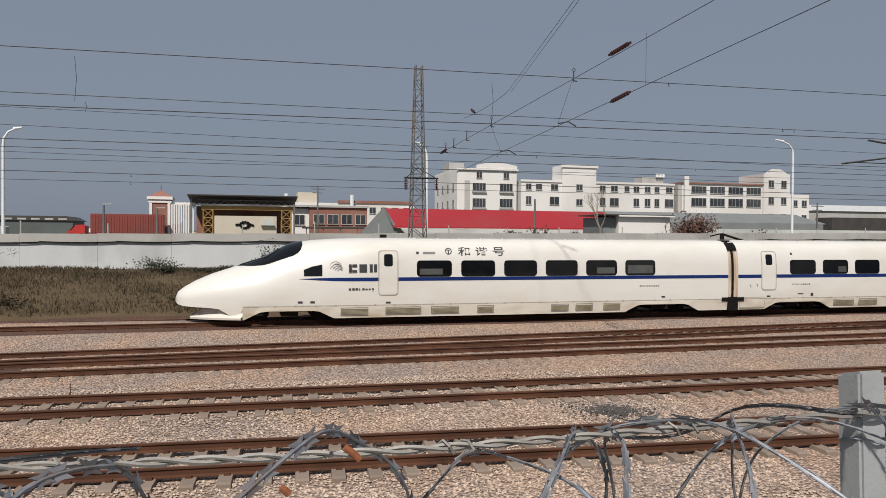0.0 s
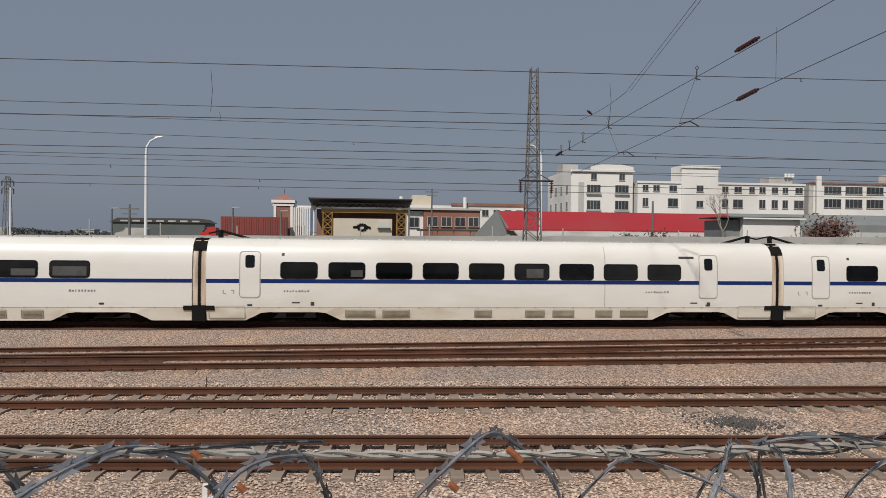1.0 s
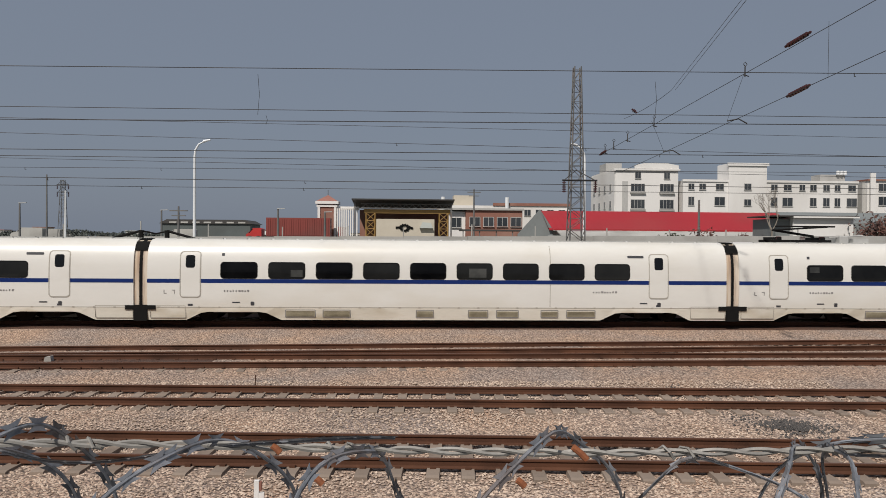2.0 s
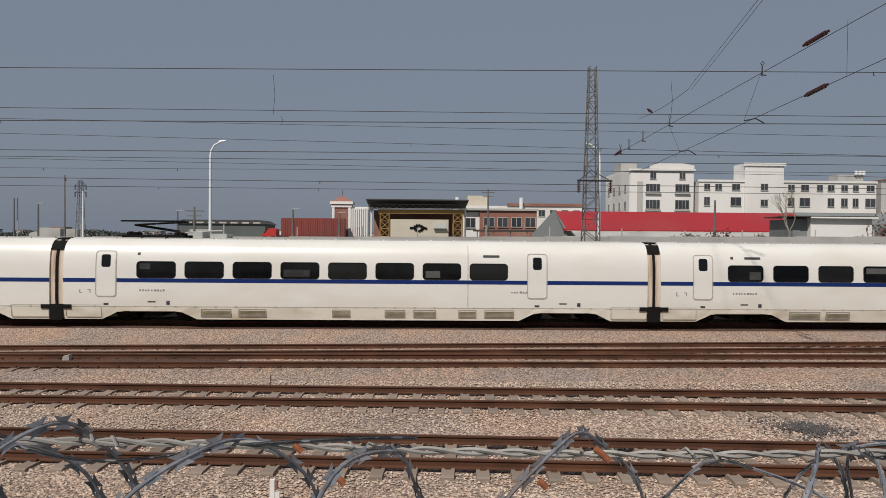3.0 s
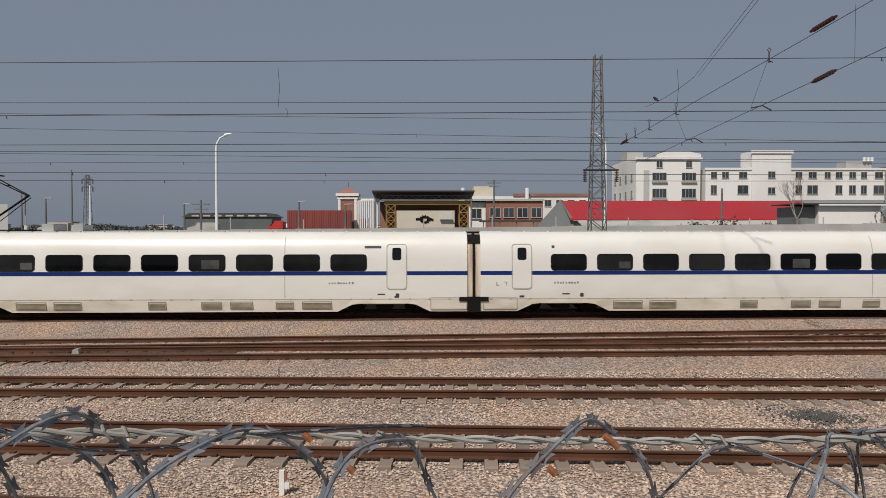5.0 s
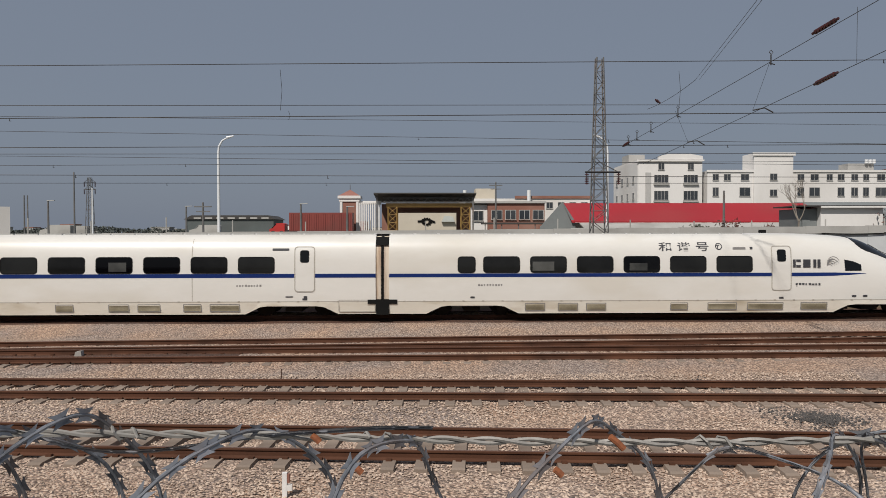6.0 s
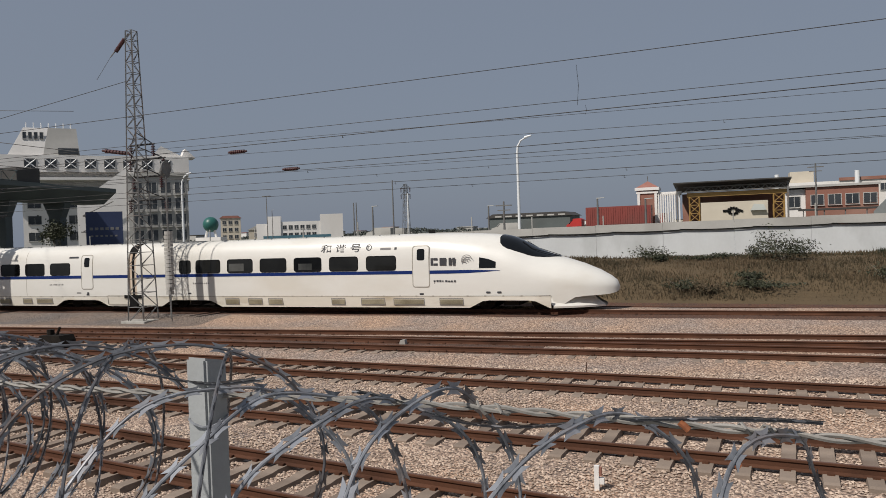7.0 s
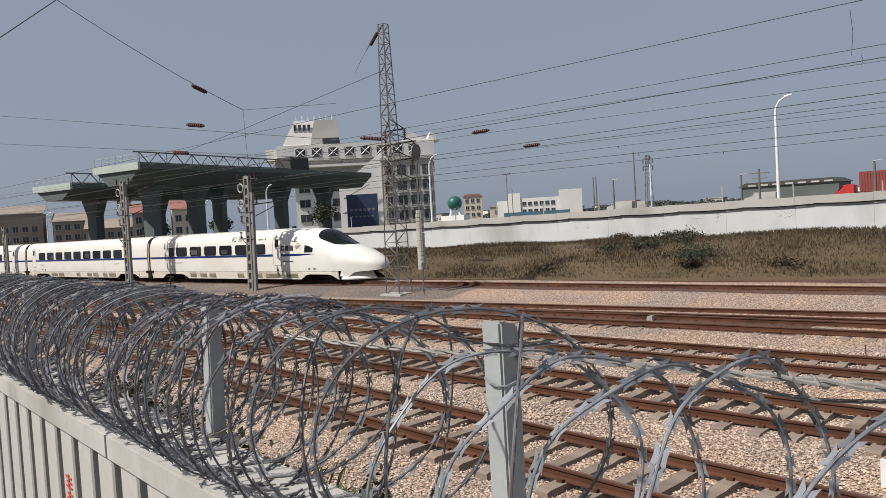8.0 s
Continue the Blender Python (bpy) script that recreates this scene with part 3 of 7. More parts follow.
def plate(poly, width, s, lift, thick, cols=1):
    """A convex outline in x and z laid on a curved side in narrow rows, with a rim."""
    zs = sorted({round(z, 5) for _, z in poly})
    lv = []
    for p, q in zip(zs[:-1], zs[1:]):
        n = max(1, int((q - p) / 0.1))
        lv += [p + (q - p) * i / n for i in range(n)]
    lv.append(zs[-1])
    rows = []
    m = len(poly)
    for z in lv:
        xs = []
        for i in range(m):
            (xa, za), (xb, zb) = poly[i], poly[(i + 1) % m]
            if min(za, zb) - 1e-5 <= z <= max(za, zb) + 1e-5:
                xs += [xa, xb] if abs(za - zb) < 1e-5 else [xa + (xb - xa) * (z - za) / (zb - za)]
        rows.append([min(xs) + (max(xs) - min(xs)) * j / cols for j in range(cols + 1)])
    g = Geo()
    w = cols + 1
    for d in (lift, lift - thick):
        g.v += [(x, s * (width(x, z) + d), z) for z, r in zip(lv, rows) for x in r]
    n, off = len(lv), len(lv) * w
    for i in range(n - 1):
        for j in range(cols):
            k = i * w + j
            g.f.append((k, k + 1, k + w + 1, k + w))
    rim = list(range(w)) + [i * w + cols for i in range(1, n)] + [(n - 1) * w + j for j in range(cols - 1, -1, -1)] + [i * w for i in range(n - 2, 0, -1)]
    for i in range(len(rim)):
        p, q = rim[i], rim[(i + 1) % len(rim)]
        g.f.append((p, q, q + off, p + off))
    return g


def on_side(s, poly, lift, thick=0.02):
    """A plate that follows the body side: its outline in x and z, lifted off the side s (-1 or 1)."""
    return plate(poly, lambda x, z: side(z), s, lift, thick)


def ring(s, poly, inner, lift, thick=0.02):
    g = Geo()
    n = len(poly)
    rows = [[(x, s * (side(z) + l), z) for x, z in p] for p, l in ((poly, lift - thick), (poly, lift), (inner, lift), (inner, lift - thick))]
    g.v = [p for row in rows for p in row]
    for k in range(3):
        for i in range(n):
            j = (i + 1) % n
            g.f.append((k * n + i, k * n + j, (k + 1) * n + j, (k + 1) * n + i))
    return g


def window(body, s, x0, x1, z0=2.08, z1=2.72):
    w = part("window", ring(s, rounded(x0 - 0.03, x1 + 0.03, z0 - 0.03, z1 + 0.03, 0.15), rounded(x0, x1, z0, z1, 0.13), 0.012), M["black"], body, "dark tinted window with rounded corners")
    part("pane", on_side(s, rounded(x0, x1, z0, z1, 0.13), 0.004), M["coachglass"], w)
    # Added pale plates on some panes: daylight in the glass as colour.
    q = random.Random(int(x0 * 97 + s * 11))
    if x1 - x0 > 1.2 and q.random() < 0.45:
        a = x0 + 0.1 + q.choice((0.0, 0.35, 0.7)) * (x1 - x0 - 0.2) * 0.9
        b = min(x1 - 0.08, a + q.uniform(0.3, 1.3))
        za, zb = (z0 + 0.06, z0 + q.uniform(0.28, 0.5)) if q.random() < 0.7 else (z1 - 0.3, z1 - 0.06)
        part("blind", on_side(s, [(a, za), (b, za), (b, zb), (a, zb)], 0.007, 0.01), M["blind"], w, "pale plate painted as daylight in the glass")


def door(body, s, x):
    d = part("door", on_side(s, rounded(x - 0.39, x + 0.39, 1.30, 3.14, 0.12), 0.010), M["white"], body, "white sliding passenger door")
    part("door_seal", ring(s, rounded(x - 0.43, x + 0.43, 1.26, 3.18, 0.14), rounded(x - 0.40, x + 0.40, 1.29, 3.15, 0.12), 0.014), M["seam"], d, "grey rubber seal")
    part("door_window", on_side(s, rounded(x - 0.19, x + 0.19, 2.50, 3.02, 0.09), 0.016), M["glass"], d)
    part("lock_plate", on_side(s, [(x - 0.1, 0.92), (x + 0.1, 0.92), (x + 0.1, 1.0), (x - 0.1, 1.0)], 0.008), M["mark"], d)
    return d


def bars(body, s, x, z, spec, material, name="lettering", label=""):
    """Illegible or plain markings as small bars: (x, z, width, height), read from left to right on either side."""
    g = Geo()
    span = max(dx + w for dx, _, w, _ in spec)
    for dx, dz, w, h in spec:
        if s > 0:
            dx = span - dx - w
        o = on_side(s, [(x + dx, z + dz), (x + dx + w, z + dz), (x + dx + w, z + dz + h), (x + dx, z + dz + h)], 0.006, 0.01)
        g.add(o.v, o.f)
    return part(name, g, material, body, label)


def painted_word(body, s, text, x, z, height, width, material, label):
    """Writing in the built-in font, laid on the side so that it reads rightly from outside."""
    curve = bpy.data.curves.new("word", "FONT")
    curve.body, curve.offset = text, 0.012
    holder = new("word", curve)
    bpy.context.view_layer.update()
    me = bpy.data.meshes.new_from_object(holder)
    bpy.data.objects.remove(holder)
    xs, ys = [v.co.x for v in me.vertices], [v.co.y for v in me.vertices]
    for v in me.vertices:
        u = (v.co.x - min(xs)) / (max(xs) - min(xs)) * width
        h = z + (v.co.y - min(ys)) / (max(ys) - min(ys)) * height
        v.co = (x + (u if s < 0 else width - u), s * (side(h) + 0.007), h)
    me.materials.clear()
    me.materials.append(material)
    ob = new("character", me)
    ob.parent = body
    ob["label"] = label


def bogie(coach, x):
    b = part("bogie", Geo().box(x - 1.7, -1.2, 0.62, x + 1.7, -0.98, 0.82).box(x - 1.7, 0.98, 0.62, x + 1.7, 1.2, 0.82).box(x - 0.35, -1.2, 0.4, x + 0.35, 1.2, 0.8), M["under"], coach, "grimy steel bogie frame")
    for dx in (-1.25, 1.25):
        for s in (-1, 1):
            g = Geo().tube([(x + dx, s * 0.68, 0.61), (x + dx, s * 0.82, 0.61)], 0.43, 24)
            part("wheel", g, M["under"], b, "steel wheel", smooth=True)
            part("axle_box", Geo().box(x + dx - 0.17, s * 1.0 - 0.14, 0.45, x + dx + 0.17, s * 1.0 + 0.3 * (s > 0) + 0.0 - (0.3 if s < 0 else 0) + 0.14, 0.72), M["under"], b)
    for s in (-1, 1):
        part("damper", Geo().tube([(x - 0.9, s * 1.33, 0.66), (x + 0.9, s * 1.33, 0.66)], 0.05, 8), M["steel"], b)
    return b


def skirt(body, s, x0, x1, cuts):
    """A skirt with a sloped opening over each bogie, seam and bolt heads."""
    zt, zb = SKIRT_TOP - 0.004, SKIRT_BOT
    top = [(x0, zt), (x1, zt)]
    low = [(x1, zb)]
    for a, b in sorted(cuts, reverse=True):
        low += [(b, zb), (b - 0.25, zb + 0.12), (b - 0.62, zb + 0.3), (b - 0.95, zb + 0.34), (a + 0.95, zb + 0.34), (a + 0.62, zb + 0.3), (a + 0.25, zb + 0.12), (a, zb)]
    low += [(x0, zb)]
    cx = sorted({x for x, _ in top + low})
    g = Geo()
    lo = sorted(low)
    def bottom(x, left):
        c = [z for u, z in low if abs(u - x) < 1e-6]
        return max(c) if c else float(np.interp(x, [u for u, _ in lo], [z for _, z in lo]))
    for a, b in zip(cx[:-1], cx[1:]):
        za, zb2 = bottom(a, 0), bottom(b, 1)
        for l, k in ((0.0, 1), (-0.05, -1)):
            y = [s * (HW - 0.05 * (ZM - z) ** 2 + l - (0.04 if z < 0.6 else 0)) for z in (za, zb2, zt, zt)]
            g.add([(a, y[0], za), (b, y[1], zb2), (b, y[2], zt), (a, y[3], zt)], [(0, 1, 2, 3)])
        g.add([(a, s * (side(za) - 0.09), za), (b, s * (side(zb2) - 0.09), zb2), (b, s * (side(zb2) - 0.035), zb2), (a, s * (side(za) - 0.035), za)], [(0, 1, 2, 3)])
    k = part("skirt", g, M["skirt"], body, "stained cream skirt over the running gear")
    seam = Geo()
    o = on_side(s, [(x0, SKIRT_TOP - 0.012), (x1, SKIRT_TOP - 0.012), (x1, SKIRT_TOP + 0.016), (x0, SKIRT_TOP + 0.016)], 0.004, 0.02)
    seam.add(o.v, o.f)
    x = x0 + 0.4
    while x < x1 - 0.3:
        o = on_side(s, [(x, SKIRT_TOP - 0.02), (x + 0.09, SKIRT_TOP - 0.02), (x + 0.09, SKIRT_TOP + 0.03), (x, SKIRT_TOP + 0.03)], 0.010, 0.02)
        seam.add(o.v, o.f)
        x += 0.83
    part("seam", seam, M["seam"], body, "row of latches along the skirt seam")
    return k


def vents(body, s, spans):
    for a, b in spans:
        v = part("vent", on_side(s, [(a, 0.47), (b, 0.47), (b, 0.74), (a, 0.74)], -0.03 + 0.016, 0.03), M["vent"], body, "dirty louvred vent grille")
        g = Geo()
        for i in range(5):
            z = 0.49 + i * 0.05
            o = on_side(s, [(a + 0.04, z), (b - 0.04, z), (b - 0.04, z + 0.02), (a + 0.04, z + 0.02)], -0.03 + 0.028, 0.02)
            g.add(o.v, o.f)
        part("louvre", g, M["vent"], v)
        part("vent_frame", ring(s, rounded(a - 0.03, b + 0.03, 0.44, 0.77, 0.03), rounded(a, b, 0.47, 0.74, 0.02), -0.008, 0.02), M["greymark"], v, "grimy vent frame")


VENTS = [(5.95, 7.15), (7.5, 8.6), (11.4, 12.1), (13.6, 14.4), (14.8, 15.7), (16.7, 17.4), (17.8, 19.0)]
CUTS = [(1.85, 5.75), (19.25, 23.15)]


def gangway(coach, x):
    """The narrow joint at a coach's right end: bellows, rusty corner plates, a black cap and a coupler cover."""
    g = loft([(x - 0.30, section(1.62, 3.66, 0.95)), (x + 0.30, section(1.62, 3.66, 0.95))])
    w = part("gangway", g, M["gang"], coach, "rust-streaked gangway joint", smooth=True)
    part("bellows", loft([(x - 0.055, section(1.66, 3.69, 0.95)), (x + 0.055, section(1.66, 3.69, 0.95))]), M["black"], w)
    cap = Geo()
    for s in (-1, 1):
        cap.add(*(lambda o: (o.v, o.f))(on_side(s, [(x - 0.32, 3.22), (x + 0.32, 3.22), (x + 0.32, 3.58), (x - 0.32, 3.58)], -0.01, 0.12)))
    cap.box(x - 0.32, -0.95, 3.6, x + 0.32, 0.95, 3.70)
    part("cap", cap, M["black"], w, "black rubber cap")
    c = Geo()
    for s in (-1, 1):
        y0, y1 = sorted((s * 1.30, s * 1.70))
        c.box(x - 0.62, y0, 0.76, x + 0.62, y1, 0.94).box(x - 0.27, y0, 0.30, x + 0.27, y1, 0.76)
    c.box(x - 0.1, -1.4, 0.5, x + 0.1, 1.4, 0.7)
    part("coupler_cover", c, M["black"], w, "black T-shaped coupler cover")


def roof_gear(coach, kind, x):
    if kind == "raised":
        base = part("pantograph", Geo().box(x - 0.2, -0.7, 3.74, x + 2.4, 0.7, 3.80), M["black"], coach, "raised black pantograph on the roof")
        part("insulator", Geo().tube([(x + 0.1, -0.5, 3.7), (x + 0.1, -0.5, 3.98)], 0.09, 10).tube([(x + 2.1, -0.5, 3.7), (x + 2.1, -0.5, 3.98)], 0.09, 10), M["lamp"], base)
        part("lower_arm", Geo().tube([(x + 0.0, 0, 3.95), (x + 1.95, 0, 5.28)], 0.045, 6).tube([(x + 0.35, 0.12, 3.95), (x + 2.0, 0.1, 5.2)], 0.02, 5), M["black"], base)
        part("upper_arm", Geo().tube([(x + 1.95, 0.1, 5.28), (x + 0.25, 0.35, 6.15)], 0.026, 6).tube([(x + 1.95, -0.1, 5.28), (x + 0.25, -0.35, 6.15)], 0.026, 6).tube([(x + 1.1, -0.22, 5.72), (x + 1.1, 0.22, 5.72)], 0.02, 5), M["black"], base)
        part("collector_head", Geo().box(x - 0.12, -0.85, 6.17, x - 0.02, 0.85, 6.22).box(x + 0.36, -0.85, 6.17, x + 0.46, 0.85, 6.22).tube([(x - 0.3, -0.9, 6.28), (x - 0.1, -0.9, 6.2), (x + 0.4, -0.9, 6.2), (x + 0.52, -0.9, 6.08)], 0.035, 5).tube([(x + 0.25, -0.35, 6.15), (x + 0.15, -0.8, 6.18)], 0.025, 5), M["black"], base)
        part("fairing", Geo().box(x + 2.8, -0.6, 3.7, x + 3.3, 0.6, 4.05).box(x + 4.0, -0.5, 3.7, x + 4.5, 0.5, 4.0), M["roofgrey"], base)
    elif kind == "folded":
        base = part("pantograph", Geo().box(x, -0.75, 3.72, x + 2.6, -0.65, 3.84).box(x, 0.65, 3.72, x + 2.6, 0.75, 3.84).box(x + 0.2, -0.7, 3.84, x + 0.34, 0.7, 3.96).box(x + 2.2, -0.7, 3.84, x + 2.34, 0.7, 3.96), M["black"], coach, "folded black pantograph on the roof")
        for dx in (0.3, 1.4, 2.3):
            ins = Geo()
            for q in range(4):
                ins.tube([(x + dx, -0.5, 3.7 + q * 0.08), (x + dx, -0.5, 3.75 + q * 0.08)], 0.11, 10)
            part("insulator", ins, M["insul"], base)
        part("lower_arm", Geo().tube([(x + 2.2, 0, 4.0), (x + 0.3, 0, 4.28)], 0.06, 6), M["black"], base)
        part("upper_arm", Geo().tube([(x + 0.3, 0.1, 4.28), (x + 2.5, 0.3, 4.42)], 0.04, 6).tube([(x + 0.3, -0.1, 4.28), (x + 2.5, -0.3, 4.42)], 0.04, 6), M["black"], base)
        part("collector_head", Geo().box(x + 0.0, -0.85, 4.40, x + 2.7, -0.75, 4.47).box(x + 2.2, -0.85, 4.38, x + 2.35, 0.85, 4.46), M["black"], base)
        part("switch_gear", Geo().box(x + 3.0, -0.7, 3.7, x + 3.4, 0.5, 4.0).box(x + 3.7, -0.6, 3.7, x + 4.4, 0.5, 3.92).tube([(x + 2.6, -0.5, 3.95), (x + 4.2, -0.5, 4.05)], 0.04, 6), M["roofgrey"], base, "grey roof switch gear")
    else:
        for s in kind:
            xx = x + (0.9 if s == "r" else -0.9)
            d = 1 if s == "r" else -1
            g = part("cable_joint", Geo().tube([(xx - 0.35 * d, 0, 3.68), (xx - 0.35 * d, 0, 4.05)], 0.11, 8).tube([(xx + 0.9 * d, 0, 3.68), (xx - 0.35 * d, 0, 4.02)], 0.06, 6), M["black"], coach, "black high-voltage cable joint on the roof")
            part("cable", Geo().tube([(xx - 0.35 * d, 0.2, 4.02), (xx - 0.9 * d, 0.2, 3.9)], 0.035, 5), M["black"], g)


def roof_strip(body, x0, x1):
    for s in (-1, 1):
        prof, x = [(x0, 3.45), (x1, 3.45)], x1
        while x > x0 + 1.1:
            prof += [(x, 3.73), (x - 0.9, 3.73), (x - 0.9, 3.68), (x - 1.02, 3.68)]
            x -= 1.02
        y0, y1 = sorted((s * 0.80, s * 0.94))
        part("roof_strip", Geo().prism(prof, "y", y0, y1), M["roofgrey"], body, "grey ribbed strip along the roof edge")


def coach_fittings(body, s, x0, L, cuts):
    for a, b in ((0.3, 1.84), (L - 1.84, L - 0.3)):
        if b > x0 + 0.4:
            part("end_panel", ring(s, rounded(max(a, x0 + 0.1), b, 0.42, 0.93, 0.04), rounded(max(a, x0 + 0.1) + 0.02, b - 0.02, 0.44, 0.91, 0.03), 0.004), M["seam"], body)
    for x in (3.9, L - 3.9):
        part("grab_slot", on_side(s, [(x - 0.16, 1.04), (x + 0.16, 1.04), (x + 0.16, 1.09), (x - 0.16, 1.09)], 0.008), M["mark"], body)
        part("socket", on_side(s, rounded(x + 0.6, x + 0.75, 0.94, 1.1, 0.03), 0.008), M["mark"], body)


def text_block(body, s, x, z, n=9, w=0.09, seed=1, m="greymark"):
    r = random.Random(seed)
    bars(body, s, x, z, [(i * (w + 0.03), 0, w * r.uniform(0.5, 1), r.uniform(0.06, 0.09)) for i in range(n)], M[m], "small_lettering", "small illegible lettering")


def middle_coach(kind, label):
    c = empty("train_coach", pose(0, 0, 0), label, "train coach", "coaches of the train")
    L = 25.0
    body = part("body", loft([(0.28, section(HW, ZT, SKIRT_TOP)), (L - 0.28, section(HW, ZT, SKIRT_TOP))]), M["white"], c, smooth=True)
    part("underframe", Geo().box(0.35, -1.45, 0.42, 1.9, 1.45, 0.9).box(5.8, -1.5, 0.36, 19.2, 1.5, 0.9).box(23.2, -1.45, 0.42, 24.65, 1.45, 0.9), M["under"], c)
    part("stripe", on_side(-1, [(0.28, 1.87), (L - 0.28, 1.87), (L - 0.28, 2.035), (0.28, 2.035)], 0.004, 0.006), M["blue"], body, "dark blue waist stripe")
    part("stripe", on_side(1, [(0.28, 1.87), (L - 0.28, 1.87), (L - 0.28, 2.035), (0.28, 2.035)], 0.004, 0.006), M["blue"], body)
    for s in (-1, 1):
        if kind == "buffet":
            xs = [(3.2 + i * 1.965, 4.68 + i * 1.965) for i in range(6)] + [(15.0, 15.75)]
            extra, doors = [(23.5, 24.05)], [2.1]
        elif kind == "eight":
            xs = [(3.3 + i * 1.98, 4.86 + i * 1.98) for i in range(8)]
            extra, doors = [], [2.03, 20.0]
        else:
            xs = [(3.28 + i * 1.965, 4.75 + i * 1.965) for i in range(9)]
            extra, doors = [], [2.03, 21.75]
        sign = {"buffet": 3.9, "eight": 17.7}.get(kind, 20.4)
        for a, b in xs:
            window(body, s, a, b)
        for a, b in extra:
            window(body, s, a, b, 2.12, 2.72)
        for x in doors:
            door(body, s, x)
        part("display", on_side(s, rounded(sign, sign + 0.7, 3.0, 3.1, 0.03), 0.008), M["mark"], body, "dark destination display")
        part("lamp", on_side(s, rounded(3.3, 3.42, 3.0, 3.11, 0.02), 0.008), M["mark"], body)
        skirt(body, s, 0.28, L - 0.28, CUTS)
        vents(body, s, VENTS if kind != "buffet" else [(5.9, 7.2), (7.5, 8.5), (13.4, 14.4), (16.6, 17.8), (18.1, 19.1)])
        coach_fittings(body, s, 0.28, L, CUTS)
        text_block(body, s, 3.4, 1.5, 9, seed=3)
        text_block(body, s, 18.9, 1.5, 9, seed=4)
        bars(body, s, 0.95, 1.42, [(0, 0, 0.03, 0.16), (0, 0, 0.12, 0.025), (0.42, 0, 0.03, 0.16), (0.33, 0.135, 0.12, 0.025)], M["greymark"], "jack_mark")
        part("panel_joint", on_side(s, [(17.05, 0.9), (17.08, 0.9), (17.08, 3.5), (17.05, 3.5)], 0.003, 0.01), M["seam"], body)
    for x in (3.8, 21.2):
        bogie(c, x)
    roof_strip(body, 0.6, L - 0.4)
    gangway(c, L)
    return c


HEAD_L = 25.65
RIDGE = ([0.0, 0.10, 0.35, 0.8, 1.5, 2.3, 3.0, 3.6, 4.2, 4.6, 5.0, 5.6, 6.5, 7.5, 9.0], [1.18, 1.42, 1.62, 1.88, 2.18, 2.44, 2.63, 2.87, 3.22, 3.42, 3.52, 3.60, 3.66, 3.70, 3.72])
WIDTH = ([0.0, 0.10, 0.35, 0.8, 1.5, 2.3, 3.2, 4.5, 6.0, 8.0, 9.0], [0.05, 0.34, 0.62, 0.88, 1.12, 1.30, 1.44, 1.57, 1.65, 1.69, 1.69])
KEEL = ([0.0, 0.10, 0.35, 0.8, 1.3, 1.75, 2.1, 2.3, 2.55, 2.75, 9.0], [1.02, 0.92, 0.86, 0.83, 0.81, 0.76, 0.55, 0.36, 0.36, 0.86, 0.86])
MID = ([0.0, 0.3, 1.0, 2.5, 5.0, 9.0], [1.10, 1.13, 1.18, 1.28, 1.40, 1.45])
SHAPE = ([0.0, 1.0, 3.0, 5.0, 7.0, 9.0], [2.0, 2.0, 2.05, 2.3, 3.2, 4.4])


def at_u(tab, u):
    return float(np.interp(u, tab[0], tab[1]))


def nose_point(u, a, lift=0.0):
    """A point on the nose: u metres behind the tip, a degrees down from the ridge (minus: the near side)."""
    e, w, zt, zm = at_u(SHAPE, u), at_u(WIDTH, u), at_u(RIDGE, u), at_u(MID, u)
    t = radians(90 - abs(a))
    y = w * max(0, math.cos(t)) ** (2 / e)
    z = zm + (zt - zm) * math.sin(t) ** (2 / e)
    n = Vector((-0.35, 0.5 * y / max(w, 0.1), 1)).normalized()
    return (u + n.x * lift, (y + n.y * lift) * (1 if a > 0 else -1), z + n.z * lift)


def nose_side(u, z):
    e, w, zt, zm = at_u(SHAPE, u), at_u(WIDTH, u), at_u(RIDGE, u), at_u(MID, u)
    if z < zm:
        return w
    return w * max(0.0, 1 - ((z - zm) / (zt - zm)) ** e) ** (1 / e)


def on_nose(s, poly, lift, thick=0.02):
    return plate(poly, nose_side, s, lift, thick, 6)


